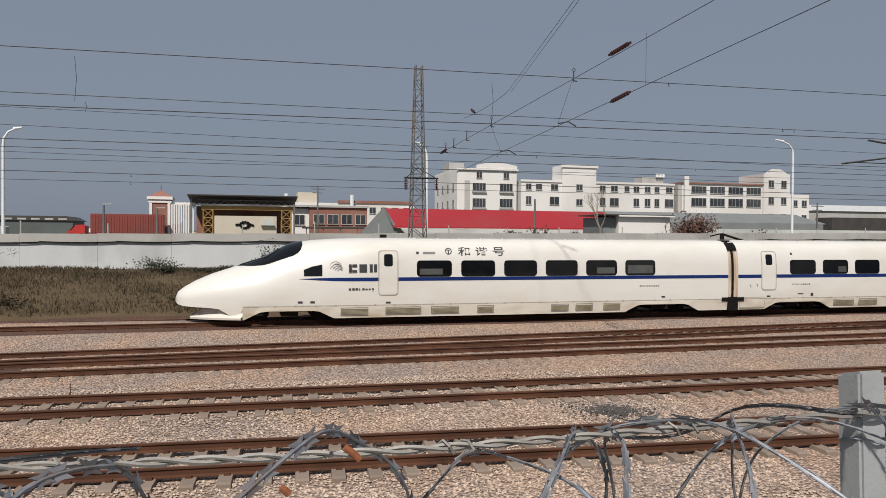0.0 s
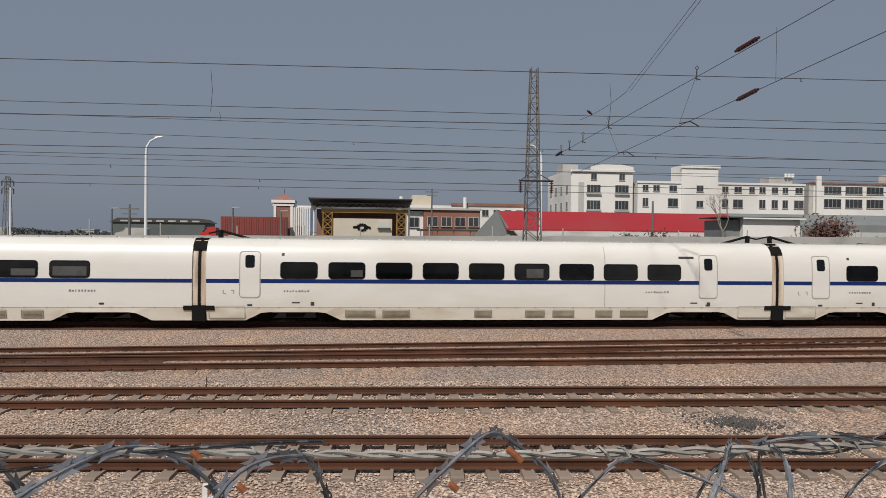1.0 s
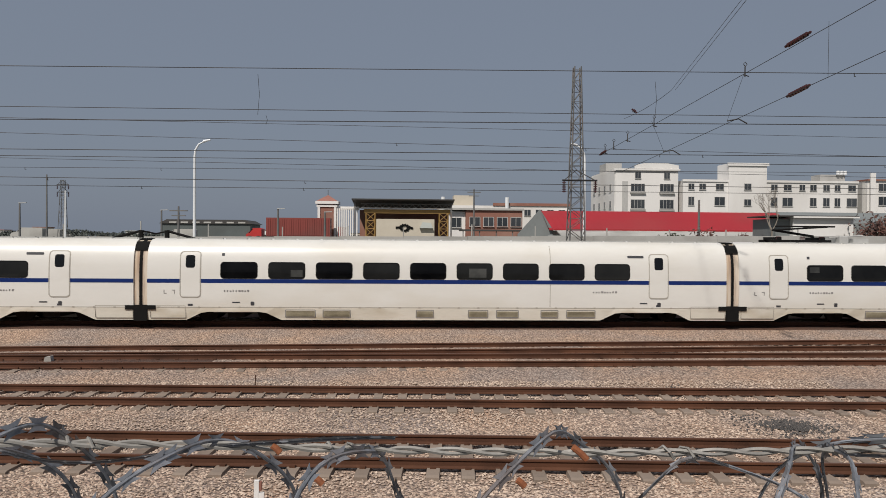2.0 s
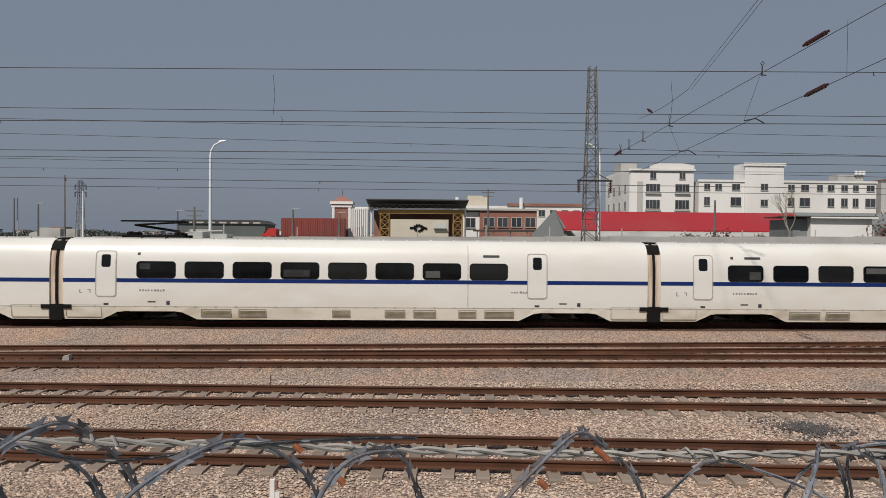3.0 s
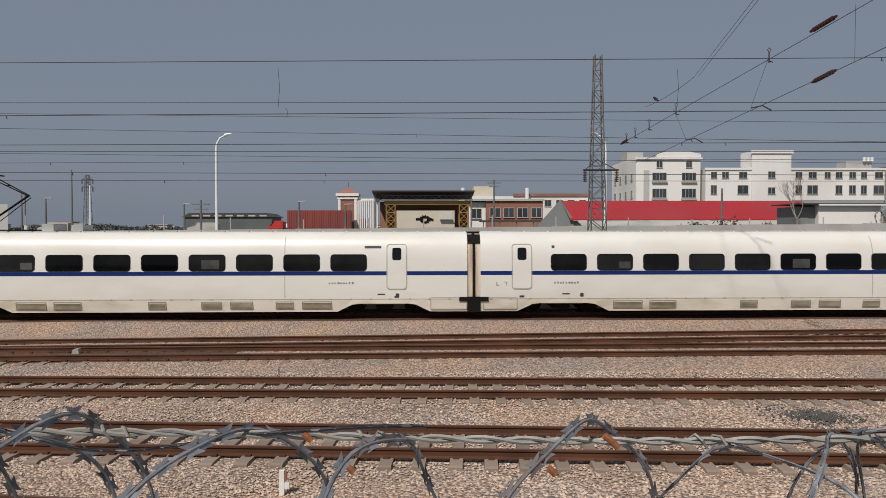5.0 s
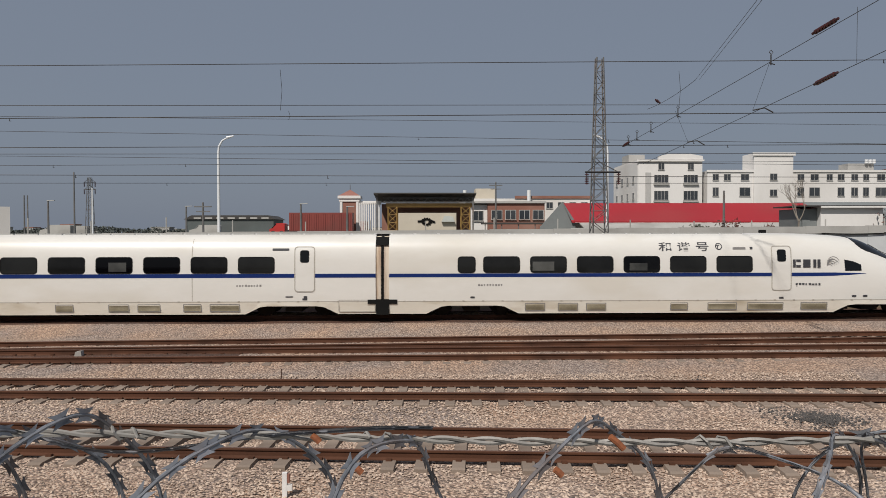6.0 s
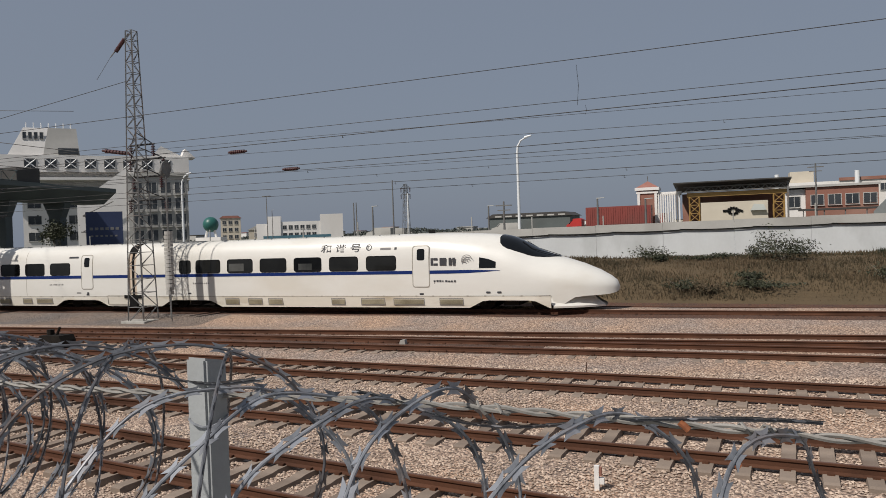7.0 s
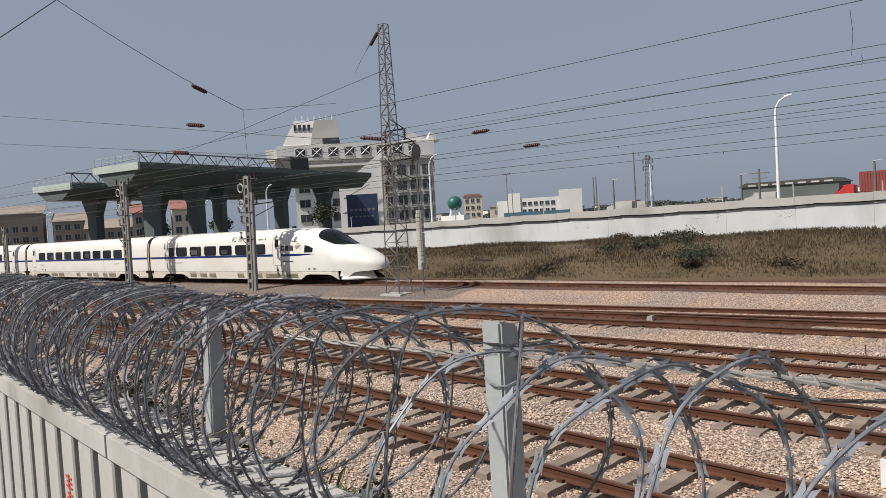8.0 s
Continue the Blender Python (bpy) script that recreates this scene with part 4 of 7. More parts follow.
def head_coach(label, small):
    """The driving coach, its nose at local x = 0."""
    c = empty("train_coach", pose(0, 0, 0), label, "train coach", "coaches of the train")
    L = HEAD_L
    us = [0.0, 0.04, 0.1, 0.2, 0.35, 0.55, 0.8, 1.05, 1.3, 1.5, 1.75, 2.1, 2.3, 2.55, 2.75, 3.0, 3.3, 3.6, 3.9, 4.2, 4.55, 4.9, 5.25, 5.6, 6.0, 6.5, 7.0, 7.5, 8.2, 9.0]
    secs = [(u, section(at_u(WIDTH, u), at_u(RIDGE, u), at_u(KEEL, u), 15, at_u(SHAPE, u), at_u(MID, u))) for u in us]
    secs.append((L - 0.28, section(HW, ZT, SKIRT_TOP)))
    body = part("body", loft(secs), M["white"], c, smooth=True)
    # windscreen: a dark wraparound canopy
    g = Geo()
    n = 14
    wu = [2.5, 2.68, 2.9, 3.15, 3.45, 3.8, 4.15, 4.45, 4.72, 4.93, 5.07, 5.15]
    wa = [8, 16, 24, 31, 37, 41, 43, 44, 44, 41, 35, 23]
    for lift in (0.018, -0.06):
        for u, a in zip(wu, wa):
            g.v += [nose_point(u, max(0.01, 1e-3) if abs(a * (2 * i / n - 1)) < 1e-3 else a * (2 * i / n - 1), lift) for i in range(n + 1)]
    w = n + 1
    rows = len(wu)
    for i in range(rows - 1):
        for j in range(n):
            a = i * w + j
            g.f.append((a, a + 1, a + w + 1, a + w))
    off = rows * w
    rim = [j for j in range(w)] + [i * w + n for i in range(1, rows)] + [(rows - 1) * w + j for j in range(n - 1, -1, -1)] + [i * w for i in range(rows - 2, 0, -1)]
    for i in range(len(rim)):
        a, b = rim[i], rim[(i + 1) % len(rim)]
        g.f.append((a, b, b + off, a + off))
    ws = part("windscreen", g, M["glass"], body, "dark wraparound windscreen", smooth=True)
    for s in (-1, 1):
        part("wiper", Geo().tube([nose_point(2.6, s * 8, 0.03), nose_point(3.7, s * 20, 0.04), nose_point(4.2, s * 12, 0.04)], 0.015, 5), M["black"], ws)
        part("cab_window", on_nose(s, [(5.15, 2.10), (5.9, 2.10), (5.9, 2.58), (5.5, 2.50), (5.15, 2.36)], 0.012), M["glass"], body, "small slanted cab side window")
        st = [(4.95, 1.975, 1.985), (5.3, 1.955, 2.0), (5.8, 1.92, 2.018), (6.4, 1.89, 2.03), (7.2, 1.88, 2.03), (8.0, 1.88, 2.03), (9.0, 1.88, 2.03), (L - 0.28, 1.88, 2.03)]
        g = Geo()
        for x, za, zb in st:
            for d in (0.008, -0.01):
                g.v += [(x, s * ((nose_side(x, z) if x < 9 else side(z)) + d), z) for z in (za, zb)]
        for i in range(len(st) - 1):
            k = 4 * i
            g.f += [(k, k + 4, k + 5, k + 1), (k + 1, k + 5, k + 7, k + 3), (k + 2, k + 6, k + 4, k)]
        part("stripe", g, M["blue"], body, "dark blue stripe tapering to the cab")
        door(body, s, 8.68)
        for i in range(6):
            x = 9.95 + i * 1.985
            window(body, s, x, x + 1.5)
        if small:
            window(body, s, 21.75, 22.45)
        part("display", on_side(s, rounded(10.2, 10.75, 3.02, 3.12, 0.03), 0.008), M["greymark"], body, "dark destination display")
        part("lamp", on_side(s, rounded(9.9, 10.02, 3.02, 3.13, 0.02), 0.008), M["mark"], body)
        skirt(body, s, 2.7, L - 0.28, [(2.75, 6.4), (L - 5.75, L - 1.85)])
        vents(body, s, [(6.7, 7.8), (8.6, 10.1), (10.6, 11.8), (12.7, 13.4), (16.2, 17.0), (17.4, 18.2), (18.8, 19.6)])
        # fleet lettering and badge as plain shapes
        x0 = 6.95
        spec = [(0, 0, 0.12, 0.34), (0.14, 0, 0.2, 0.10), (0.14, 0.24, 0.2, 0.10), (0.44, 0, 0.32, 0.34), (0.88, 0, 0.13, 0.34), (1.06, 0, 0.13, 0.34)]
        bars(body, s, x0 + 0.05, 2.25, spec, M["mark"], "badge_blocks", "bold dark block badge")
        arcs = Geo()
        for k in range(4):
            pts = []
            for i in range(7):
                a = radians(20 + 23 * i)
                r = 0.16 + 0.07 * k
                pts.append((x0 - 0.35 - 0.05 * k + r * 0.75 * math.cos(a), 2.30 + 0.03 * k + r * 0.8 * math.sin(a)))
            for (xa, za), (xb, zb) in zip(pts[:-1], pts[1:]):
                o = on_side(s, [(xa, za), (xb, zb), (xb, zb + 0.035), (xa, za + 0.035)], 0.006, 0.01)
                arcs.add(o.v, o.f)
        part("badge_arcs", arcs, M["greymark"], body, "curved grey swoosh badge")
        for k, sign in enumerate("和谐号" if s < 0 else "号谐和"):
            painted_word(body, s, sign, 11.78 + 0.8 * k, 2.95, 0.38, 0.55, M["mark"], "dark painted character of the name")
        part("roundel", ring(s, rounded(11.2, 11.5, 3.0, 3.3, 0.148), rounded(11.24, 11.46, 3.04, 3.26, 0.108), 0.006), M["mark"], body)
        bars(body, s, 11.32, 3.02, [(0, 0, 0.05, 0.18), (-0.05, 0.16, 0.15, 0.04)], M["mark"], "roundel_mark")
        text_block(body, s, 7.0, 1.5, 8, 0.11, 5, "mark")
        bars(body, s, 8.0, 1.42, [(0, 0, 0.03, 0.16), (0.42, 0, 0.03, 0.16)], M["greymark"], "jack_mark")
        for x in (4.9, 5.4, L - 3.9):
            part("socket", on_side(s, rounded(x, x + 0.2, 0.98, 1.06, 0.03), 0.008) if x > 9 else on_nose(s, rounded(x, x + 0.2, 0.98, 1.06, 0.03), 0.008), M["mark"], body)
        text_block(body, s, 20.6, 1.5, 9, seed=6)
    # snow plough lip and dark intake under the nose
    g = Geo()
    pl = [(0.7, 0.30), (1.1, 0.68), (1.6, 0.98), (2.2, 1.24), (2.74, 1.42)]
    rows = ((0.88, 0.42, -0.12), (0.70, 0.30, -0.08), (0.55, 0.12, -0.02), (0.45, -0.06, 0.03), (0.39, -0.12, 0.05), (0.31, -0.10, 0.04))
    for z, back, k in rows:
        g.v += [(min(u + back, 2.8), -(w + k), z) for u, w in pl] + [(min(u + back, 2.8), w + k, z) for u, w in reversed(pl)]
    for q in range(len(rows) - 1):
        for j in range(9):
            a = q * 10 + j
            g.f.append((a, a + 1, a + 11, a + 10))
    n = 10 * (len(rows) - 1)
    g.f += [tuple(range(10)), tuple(range(n, n + 10))]
    part("snow_plough", g, M["white"], c, "flared white snow plough under the nose", smooth=True)
    part("underframe", Geo().box(2.2, -1.1, 0.45, 2.7, 1.1, 0.9).box(6.5, -1.5, 0.36, 19.8, 1.5, 0.9).box(L - 1.8, -1.45, 0.42, L - 0.35, 1.45, 0.9), M["under"], c)
    bogie(c, 4.6)
    bogie(c, L - 3.8)
    roof_strip(body, 9.5, L - 0.4)
    part("antenna", Geo().box(8.6, -0.06, 3.68, 8.9, 0.06, 3.86), M["black"], body)
    return c


def build_train():
    coaches = [head_coach("white streamlined driving coach at the front, dark windscreen", False)]
    gangway(coaches[0], HEAD_L)
    plain = middle_coach("plain", "white passenger coach with blue stripe and dark windows")
    buffet = middle_coach("buffet", "white buffet coach with blue stripe and fewer windows")
    eight = middle_coach("eight", "white passenger coach with eight wide windows and blue stripe")
    coaches += [plain, copy_thing(plain, pose(0, 0, 0)), eight, buffet, copy_thing(plain, pose(0, 0, 0)), copy_thing(plain, pose(0, 0, 0))]
    tail = head_coach("white streamlined driving coach at the rear, dark windscreen", True)
    coaches.append(tail)
    roof_gear(coaches[5], "raised", 3.7)
    roof_gear(coaches[3], "folded", 2.3)
    roof_gear(coaches[1], "r", 0.0)
    roof_gear(coaches[1], "l", 25.0)
    roof_gear(coaches[2], "r", 0.0)
    roof_gear(coaches[4], "l", 24.4)
    return coaches


COACHES = build_train()

# ---- masts, wires and lamps ----
def lattice_mast(x, y, z0, h, w0, w1, label, cross=(), k=1.0):
    m = empty("lattice_mast", pose(x, y, z0), label, "catenary mast", "catenary masts")
    for sx in (-1, 1):
        for sy in (-1, 1):
            part("leg", Geo().tube([(sx * w0 / 2, sy * w0 / 2, 0), (sx * w1 / 2, sy * w1 / 2, h)], 0.07 * k, 4), M["lattice"], m)
    z, flip = 0.0, 1
    def ww(q):
        return (w0 + (w1 - w0) * q / h) / 2
    while z < h - 0.2:
        dz = max(0.55, 1.5 * ww(z))
        z2 = min(h, z + dz)
        a, b = ww(z), ww(z2)
        for s in (-1, 1):
            part("brace", Geo().tube([(-flip * a, s * a, z), (flip * b, s * b, z2)], 0.034 * k, 4), M["lattice"], m)
            part("brace", Geo().tube([(s * a, -flip * a, z), (s * b, flip * b, z2)], 0.034 * k, 4), M["lattice"], m)
            part("brace", Geo().tube([(-b, s * b, z2), (b, s * b, z2)], 0.026 * k, 4), M["lattice"], m)
            part("brace", Geo().tube([(s * b, -b, z2), (s * b, b, z2)], 0.026 * k, 4), M["lattice"], m)
        z, flip = z2, -flip
    part("footing", Geo().box(-w0 * 0.75, -w0 * 0.75, -0.5, w0 * 0.75, w0 * 0.75, 0.08), M["concrete"], m)
    for zz, l, d in cross:
        a = part("bracket", Geo().tube([(-l * 0.5, d, zz), (l * 0.5, d, zz)], 0.05, 5).tube([(-l * 0.45, d, zz), (0, 0, zz + 0.6)], 0.025, 4).tube([(l * 0.45, d, zz), (0, 0, zz + 0.6)], 0.025, 4), M["wire"], m)
        for k in (-1, 1):
            ins = Geo().tube([(k * l * 0.45, d, zz), (k * l * 0.45, d, zz - 0.62)], 0.03, 6)
            for q in range(6):
                ins.tube([(k * l * 0.45, d, zz - 0.1 - q * 0.09), (k * l * 0.45, d, zz - 0.14 - q * 0.09)], 0.10, 8)
            part("insulator", ins, M["insul"], a)
    return m


lattice_mast(8.95, 38.0, 0.4, 12.35, 0.95, 0.34, "grey steel lattice mast behind the main line", ((6.4, 1.8, -0.8),), 0.52)
mb = lattice_mast(-28.14, 29.31, -0.25, 14.7, 1.0, 0.38, "tall grey steel lattice mast beside the main line", ((9.0, 1.6, 0.4), (8.3, 2.4, 0.7), (7.4, 2.0, 0.7), (6.2, 2.6, 0.7)), 0.6)
arm = part("stay_arm", Geo().tube([(-0.2, 0, 14.6), (-1.2, -0.2, 13.5)], 0.03, 5).tube([(-1.2, -0.2, 13.5), (-2.1, -0.3, 12.4)], 0.012, 4), M["lattice"], mb)
part("insulator", Geo().tube([(-0.45, 0, 14.35), (-0.95, -0.1, 13.75)], 0.10, 8), M["insul"], arm)
for dx, dy, zb, zt in ((1.5, 0.3, 1.1, 4.1), (2.0, -0.2, 1.5, 4.2)):
    g = Geo()
    z = zb
    while z < zt:
        g.tube([(0, 0, z), (0, 0, z + 0.17)], 0.2, 12)
        z += 0.2
    o = empty("tension_weight", pose(-28.14 + dx, 29.31 + dy, 0), "stack of round concrete tension weights hanging by a mast", "tension weight", "tension weights")
    part("weights", g, M["concrete"], o)
    part("rod", Geo().tube([(0, 0, -0.3), (0, 0, zt + 3.4)], 0.025, 5), M["lattice"], o)
    part("pulley", Geo().tube([(-0.04, 0, zt + 3.2), (0.04, 0, zt + 3.2)], 0.35, 16), M["lattice"], o)


def pierced_post(x, y, h, lean, label, arms=True):
    """A concrete post with a row of round openings, brackets and insulators at its head."""
    p = empty("catenary_post", pose(x, y, -0.3, 0, lean, 0), label, "catenary post", "catenary posts")
    w, d = 0.42, 0.26
    n = int(h / 0.62)
    g = Geo()
    for s in (-1, 1):
        g.box(s * w / 2 - 0.07, -d / 2, 0, s * w / 2 + 0.07, d / 2, h)
    for i in range(n + 1):
        z = i * 0.62
        g.box(-w / 2 + 0.07, -d / 2 + 0.02, z, w / 2 - 0.07, d / 2 - 0.02, z + 0.2)
    part("shaft", g, M["darkpost"], p)
    part("solid_post", Geo().box(w / 2 + 0.09, -d / 2 + 0.05, 0, w / 2 + 0.33, d / 2 - 0.03, h * 0.86), M["darkpost"], p, "plain concrete post bolted alongside")
    if arms:
        for z, l in ((h * 0.46, 0.8), (h * 0.6, 0.65), (h * 0.69, 0.9), (h * 0.8, 0.6)):
            b = part("side_bracket", Geo().tube([(-l, -0.1, z), (l * 0.6, -0.1, z)], 0.045, 5).tube([(-l * 0.9, -0.1, z), (-0.1, -0.1, z - 0.45)], 0.03, 5), M["wire"], p)
            ins = Geo().tube([(-l, -0.1, z), (-l, -0.1, z + 0.46)], 0.03, 6)
            for q in range(5):
                ins.tube([(-l, -0.1, z + 0.08 + q * 0.08), (-l, -0.1, z + 0.12 + q * 0.08)], 0.10, 8)
            part("insulator", ins, M["insul"], b)
        for z in (h * 0.9, h * 0.76):
            part("pulley", Geo().tube([(-0.55 + 0.28 * math.cos(k * 0.5236), -0.16, z + 0.28 * math.sin(k * 0.5236)) for k in range(13)], 0.045, 6), M["roofgrey"], p, "grey pulley wheel")
    if arms:
        for z in (h - 0.3, h - 1.9):
            a = part("cantilever", Geo().tube([(0.1, 0, z), (0.6, 2.6, z + 0.3)], 0.04, 6).tube([(0.1, 0, z - 0.9), (0.6, 2.6, z + 0.3)], 0.03, 6).tube([(-1.1, 0, z + 0.1), (1.1, 0, z + 0.1)], 0.04, 5), M["wire"], p)
            for k in (-1, 0.9):
                ins = Geo().tube([(k, 0, z + 0.1), (k, 0, z + 0.53)], 0.03, 6)
                for q in range(5):
                    ins.tube([(k, 0, z + 0.15 + q * 0.08), (k, 0, z + 0.19 + q * 0.08)], 0.09, 8)
                part("insulator", ins, M["insul"], a)
    return p


pierced_post(-41.3, 29.1, 7.6, 2.0, "grey pierced concrete catenary post with brackets")
pierced_post(-56.0, 28.2, 8.4, 1.5, "grey pierced concrete catenary post with brackets")
cp = pierced_post(42.5, 37.0, 10.6, 0.0, "grey pierced concrete catenary post with long arms", False)
part("arm", Geo().tube([(-0.1, 0, 9.6), (-5.6, 0, 10.15)], 0.06, 6).tube([(-0.1, 0, 9.67), (-7.5, 0, 8.67)], 0.06, 6).tube([(-4.1, 0, 8.78), (-6.85, 0, 8.78)], 0.03, 5), M["wire"], cp, "dark cantilever arm")
pierced_post(-86.0, 30.2, 6.0, 1.0, "grey pierced concrete catenary post with brackets", False)
pierced_post(-112.0, 33.5, 7.5, 1.0, "grey pierced concrete catenary post with brackets", False)


def wire(a, b, r=0.014, sag=0.0, label="thin dark overhead wire", n=8, clips=0, seed=0):
    a, b = Vector(a), Vector(b)
    pts = [a.lerp(b, i / n) - Vector((0, 0, sag * 4 * (i / n) * (1 - i / n))) for i in range(n + 1)]
    w = tagged(new("overhead_wire", Geo().tube(pts, r, 5).mesh("overhead_wire", M["wire"])), label, "overhead wire", "overhead wires")
    q = random.Random(seed)
    for k in range((clips + 1) // 2):
        t = q.uniform(0.36, 0.64)
        p = a.lerp(b, t) - Vector((0, 0, sag * 4 * t * (1 - t)))
        part("clamp", Geo().box(p.x - 0.02, p.y - 0.012, p.z - 0.11, p.x, p.y + 0.012, p.z + 0.02).box(p.x - 0.02, p.y - 0.012, p.z - 0.125, p.x + 0.05, p.y + 0.012, p.z - 0.105), M["wire"], w)
    return w


EYE = 3.75


def along(y, z_left, z_right, r=0.014, clips=3, seed=0, x0=-150, x1=130):
    """A wire along the tracks: heights at x = -0.55 y and 0.63 y if it hung 30 m off, moved out to y."""
    k = y / 30
    f = lambda z: EYE + (z - EYE) * k
    xa, xb = -16.7 * k, 19.2 * k
    s = (f(z_right) - f(z_left)) / (xb - xa)
    return wire((x0, y, f(z_left) + s * (x0 - xa)), (x1, y, f(z_right) + s * (x1 - xa)), r * k, 0, clips=clips, seed=seed)


top_wire = along(27.5, 10.28, 10.62, 0.016, 4, 1)
along(30.2, 8.80, 8.92, 0.013, 3, 2)
along(31.0, 8.54, 8.30, 0.009, 2, 3)
along(32.7, 8.21, 8.50, 0.018, 5, 4)
along(36.0, 8.02, 7.62, 0.010, 5, 5)
along(37.0, 7.11, 7.26, 0.015, 4, 6)
along(38.5, 6.98, 6.68, 0.009, 3, 7)
along(39.0, 6.90, 6.95, 0.012, 3, 8)
along(40.0, 6.38, 6.56, 0.009, 3, 9)
along(33.2, 6.12, 6.05, 0.013, 3, 10)
along(39.5, 5.76, 5.76, 0.010, 3, 11)
for x, y, z0, z1 in ((-5.4, 27.6, 8.3, 9.8), (9.5, 27.6, 8.4, 9.8), (-5.6, 30.3, 8.35, 8.72)):
    part("dropper", Geo().tube([(x, y, z0), (x + 0.06, y, (z0 + z1) / 2), (x, y, z1)], 0.008, 4), M["wire"], top_wire, "thin dark dropper")


def insulator_rod(p, q, r=0.14, n=9, label="brown ribbed porcelain insulator in an overhead wire"):
    p, q = Vector(p), Vector(q)
    g = Geo()
    for i in range(n):
        a, b = p.lerp(q, (i + 0.1) / n), p.lerp(q, (i + 0.75) / n)
        g.tube([a, b], r * (1 if 0 < i < n - 1 else 0.6), 10)
    g.tube([p, q], 0.03, 6)
    tagged(part("insulator", g, M["insul"]), label, "insulator", "insulators")
    return p, q


# anchoring wires that cross the yard to the mast on the bank
mw = wire((9.87, 37.0, 8.06), (13.9, 13.4, 11.2), 0.011, label="dark messenger wire slanting across the tracks")
wire((11.4, 38.5, 7.35), (13.2, 13.4, 9.3), 0.011, label="dark contact wire slanting across the tracks")
for t in (0.498, 0.233, 0.13, 0.07, 0.03):
    p = Vector((9.87, 37.0, 8.06)).lerp(Vector((13.9, 13.4, 11.2)), t)
    part("clamp", Geo().tube([p + Vector((0, 0, -0.12)), p + Vector((0, 0, 0.24))], 0.022, 6).tube([p + Vector((-0.05, 0, -0.05)), p + Vector((0.14, 0, -0.1))], 0.02, 5).tube([p + Vector((0, 0, 0.24)), p + Vector((0.07, 0, 0.32)), p + Vector((0, 0, 0.4)), p + Vector((-0.06, 0, 0.33)), p + Vector((0, 0, 0.25))], 0.014, 5), M["wire"], mw, "dark clamp with a ring")
insulator_rod((12.2, 23.15, 10.01), (12.40, 22.0, 10.18), 0.075)
insulator_rod((12.54, 23.65, 8.52), (12.62, 22.4, 8.65), 0.075)
insulator_rod((9.9, 36.9, 8.08), (10.0, 36.1, 8.2), 0.07, 5)
wire((11.15, 37.0, 9.95), (11.01, 30.0, 9.98), 0.010, 0.12)
wire((11.01, 30.0, 9.98), (5.0, 3.5, 9.3), 0.007, 0.0)
wire((11.17, 30.0, 9.99), (5.1, 3.5, 9.32), 0.007, 0.0)
for a, b in (((12.52, 21.25, 10.29), (12.66, 21.5, 8.72)), ((11.86, 25.24, 9.68), (12.24, 27.45, 8.32)), ((10.7, 31.5, 8.95), (11.9, 33.3, 7.84))):
    wire(a, b, 0.006, 0.0, "thin dark dropper wire between two conductors", 3)
for p, q in (((12.24, 27.45, 8.32), (12.9, 27.2, 8.2)), ((11.87, 33.31, 7.84), (12.6, 33.1, 7.68))):
    tagged(part("steady_arm", Geo().tube([p, ((p[0] + q[0]) / 2, q[1], p[2] + 0.05), q], 0.025, 5), M["wire"]), "dark curved steady arm on a contact wire", "steady arm", "steady arms")
insulator_rod((10.6, 34.0, 9.9), (10.85, 34.0, 9.72), 0.07, 4)
# wires over the left of the yard
wire((-72.75, 26.0, 15.3), (-31.9, 29.0, 8.62), 0.018)
insulator_rod((-45.2, 27.57, 11.11), (-43.4, 27.72, 10.81), 0.14)
wire((-73.3, 26.0, 12.88), (-28.5, 30.4, 7.1), 0.018)
insulator_rod((-48.5, 28.4, 9.6), (-46.9, 28.6, 9.4), 0.14)
wire((-41.44, 18.0, 16.75), (-40.82, 29.0, 11.59), 0.018, 0.25)
insulator_rod((-40.2, 25.0, 12.68), (-40.3, 26.1, 12.35), 0.13)
wire((-38.59, 14.0, 13.55), (-41.44, 18.0, 16.75), 0.025)
wire((-40.82, 29.0, 11.59), (-34.1, 31.0, 11.2), 0.016)
wire((-40.82, 29.0, 11.59), (-40.9, 29.2, 7.2), 0.012)
wire((-39.5, 28.1, 10.17), (-28.3, 29.3, 12.0), 0.016)
wire((-55.0, 28.2, 8.6), (-39.5, 28.1, 10.17), 0.014)
insulator_rod((-34.2, 33.0, 9.2), (-32.1, 33.0, 8.87), 0.12)
insulator_rod((-25.1, 32.7, 8.40), (-23.9, 32.7, 8.40), 0.10)
insulator_rod((-24.6, 37.0, 7.76), (-23.4, 37.0, 7.76), 0.10)


def street_lamp(x, y, h, arm=0.8, turn=0.0, label="white street lamp with one curved arm"):
    l = empty("street_lamp", pose(x, y, 3.0, 0, 0, turn), label, "street lamp", "street lamps")
    pts = [(0, 0, 0), (0, 0, h * 0.5), (0, 0, h - 1.1), (0.06 * arm, 0, h - 0.6), (0.35 * arm, 0, h - 0.2), (arm * 0.8, 0, h)]
    part("pole", Geo().tube(pts, 0.11, 10, 0.05), M["lamp"], l, smooth=True)
    part("lamp_head", Geo().tube([(arm * 0.75, 0, h), (arm * 1.0, 0, h + 0.06), (arm * 1.35, 0, h + 0.12)], 0.11, 8, 0.05), M["lamp"], l)
    part("base", Geo().box(-0.2, -0.2, 0, 0.2, 0.2, 0.35), M["lamp"], l)
    return l


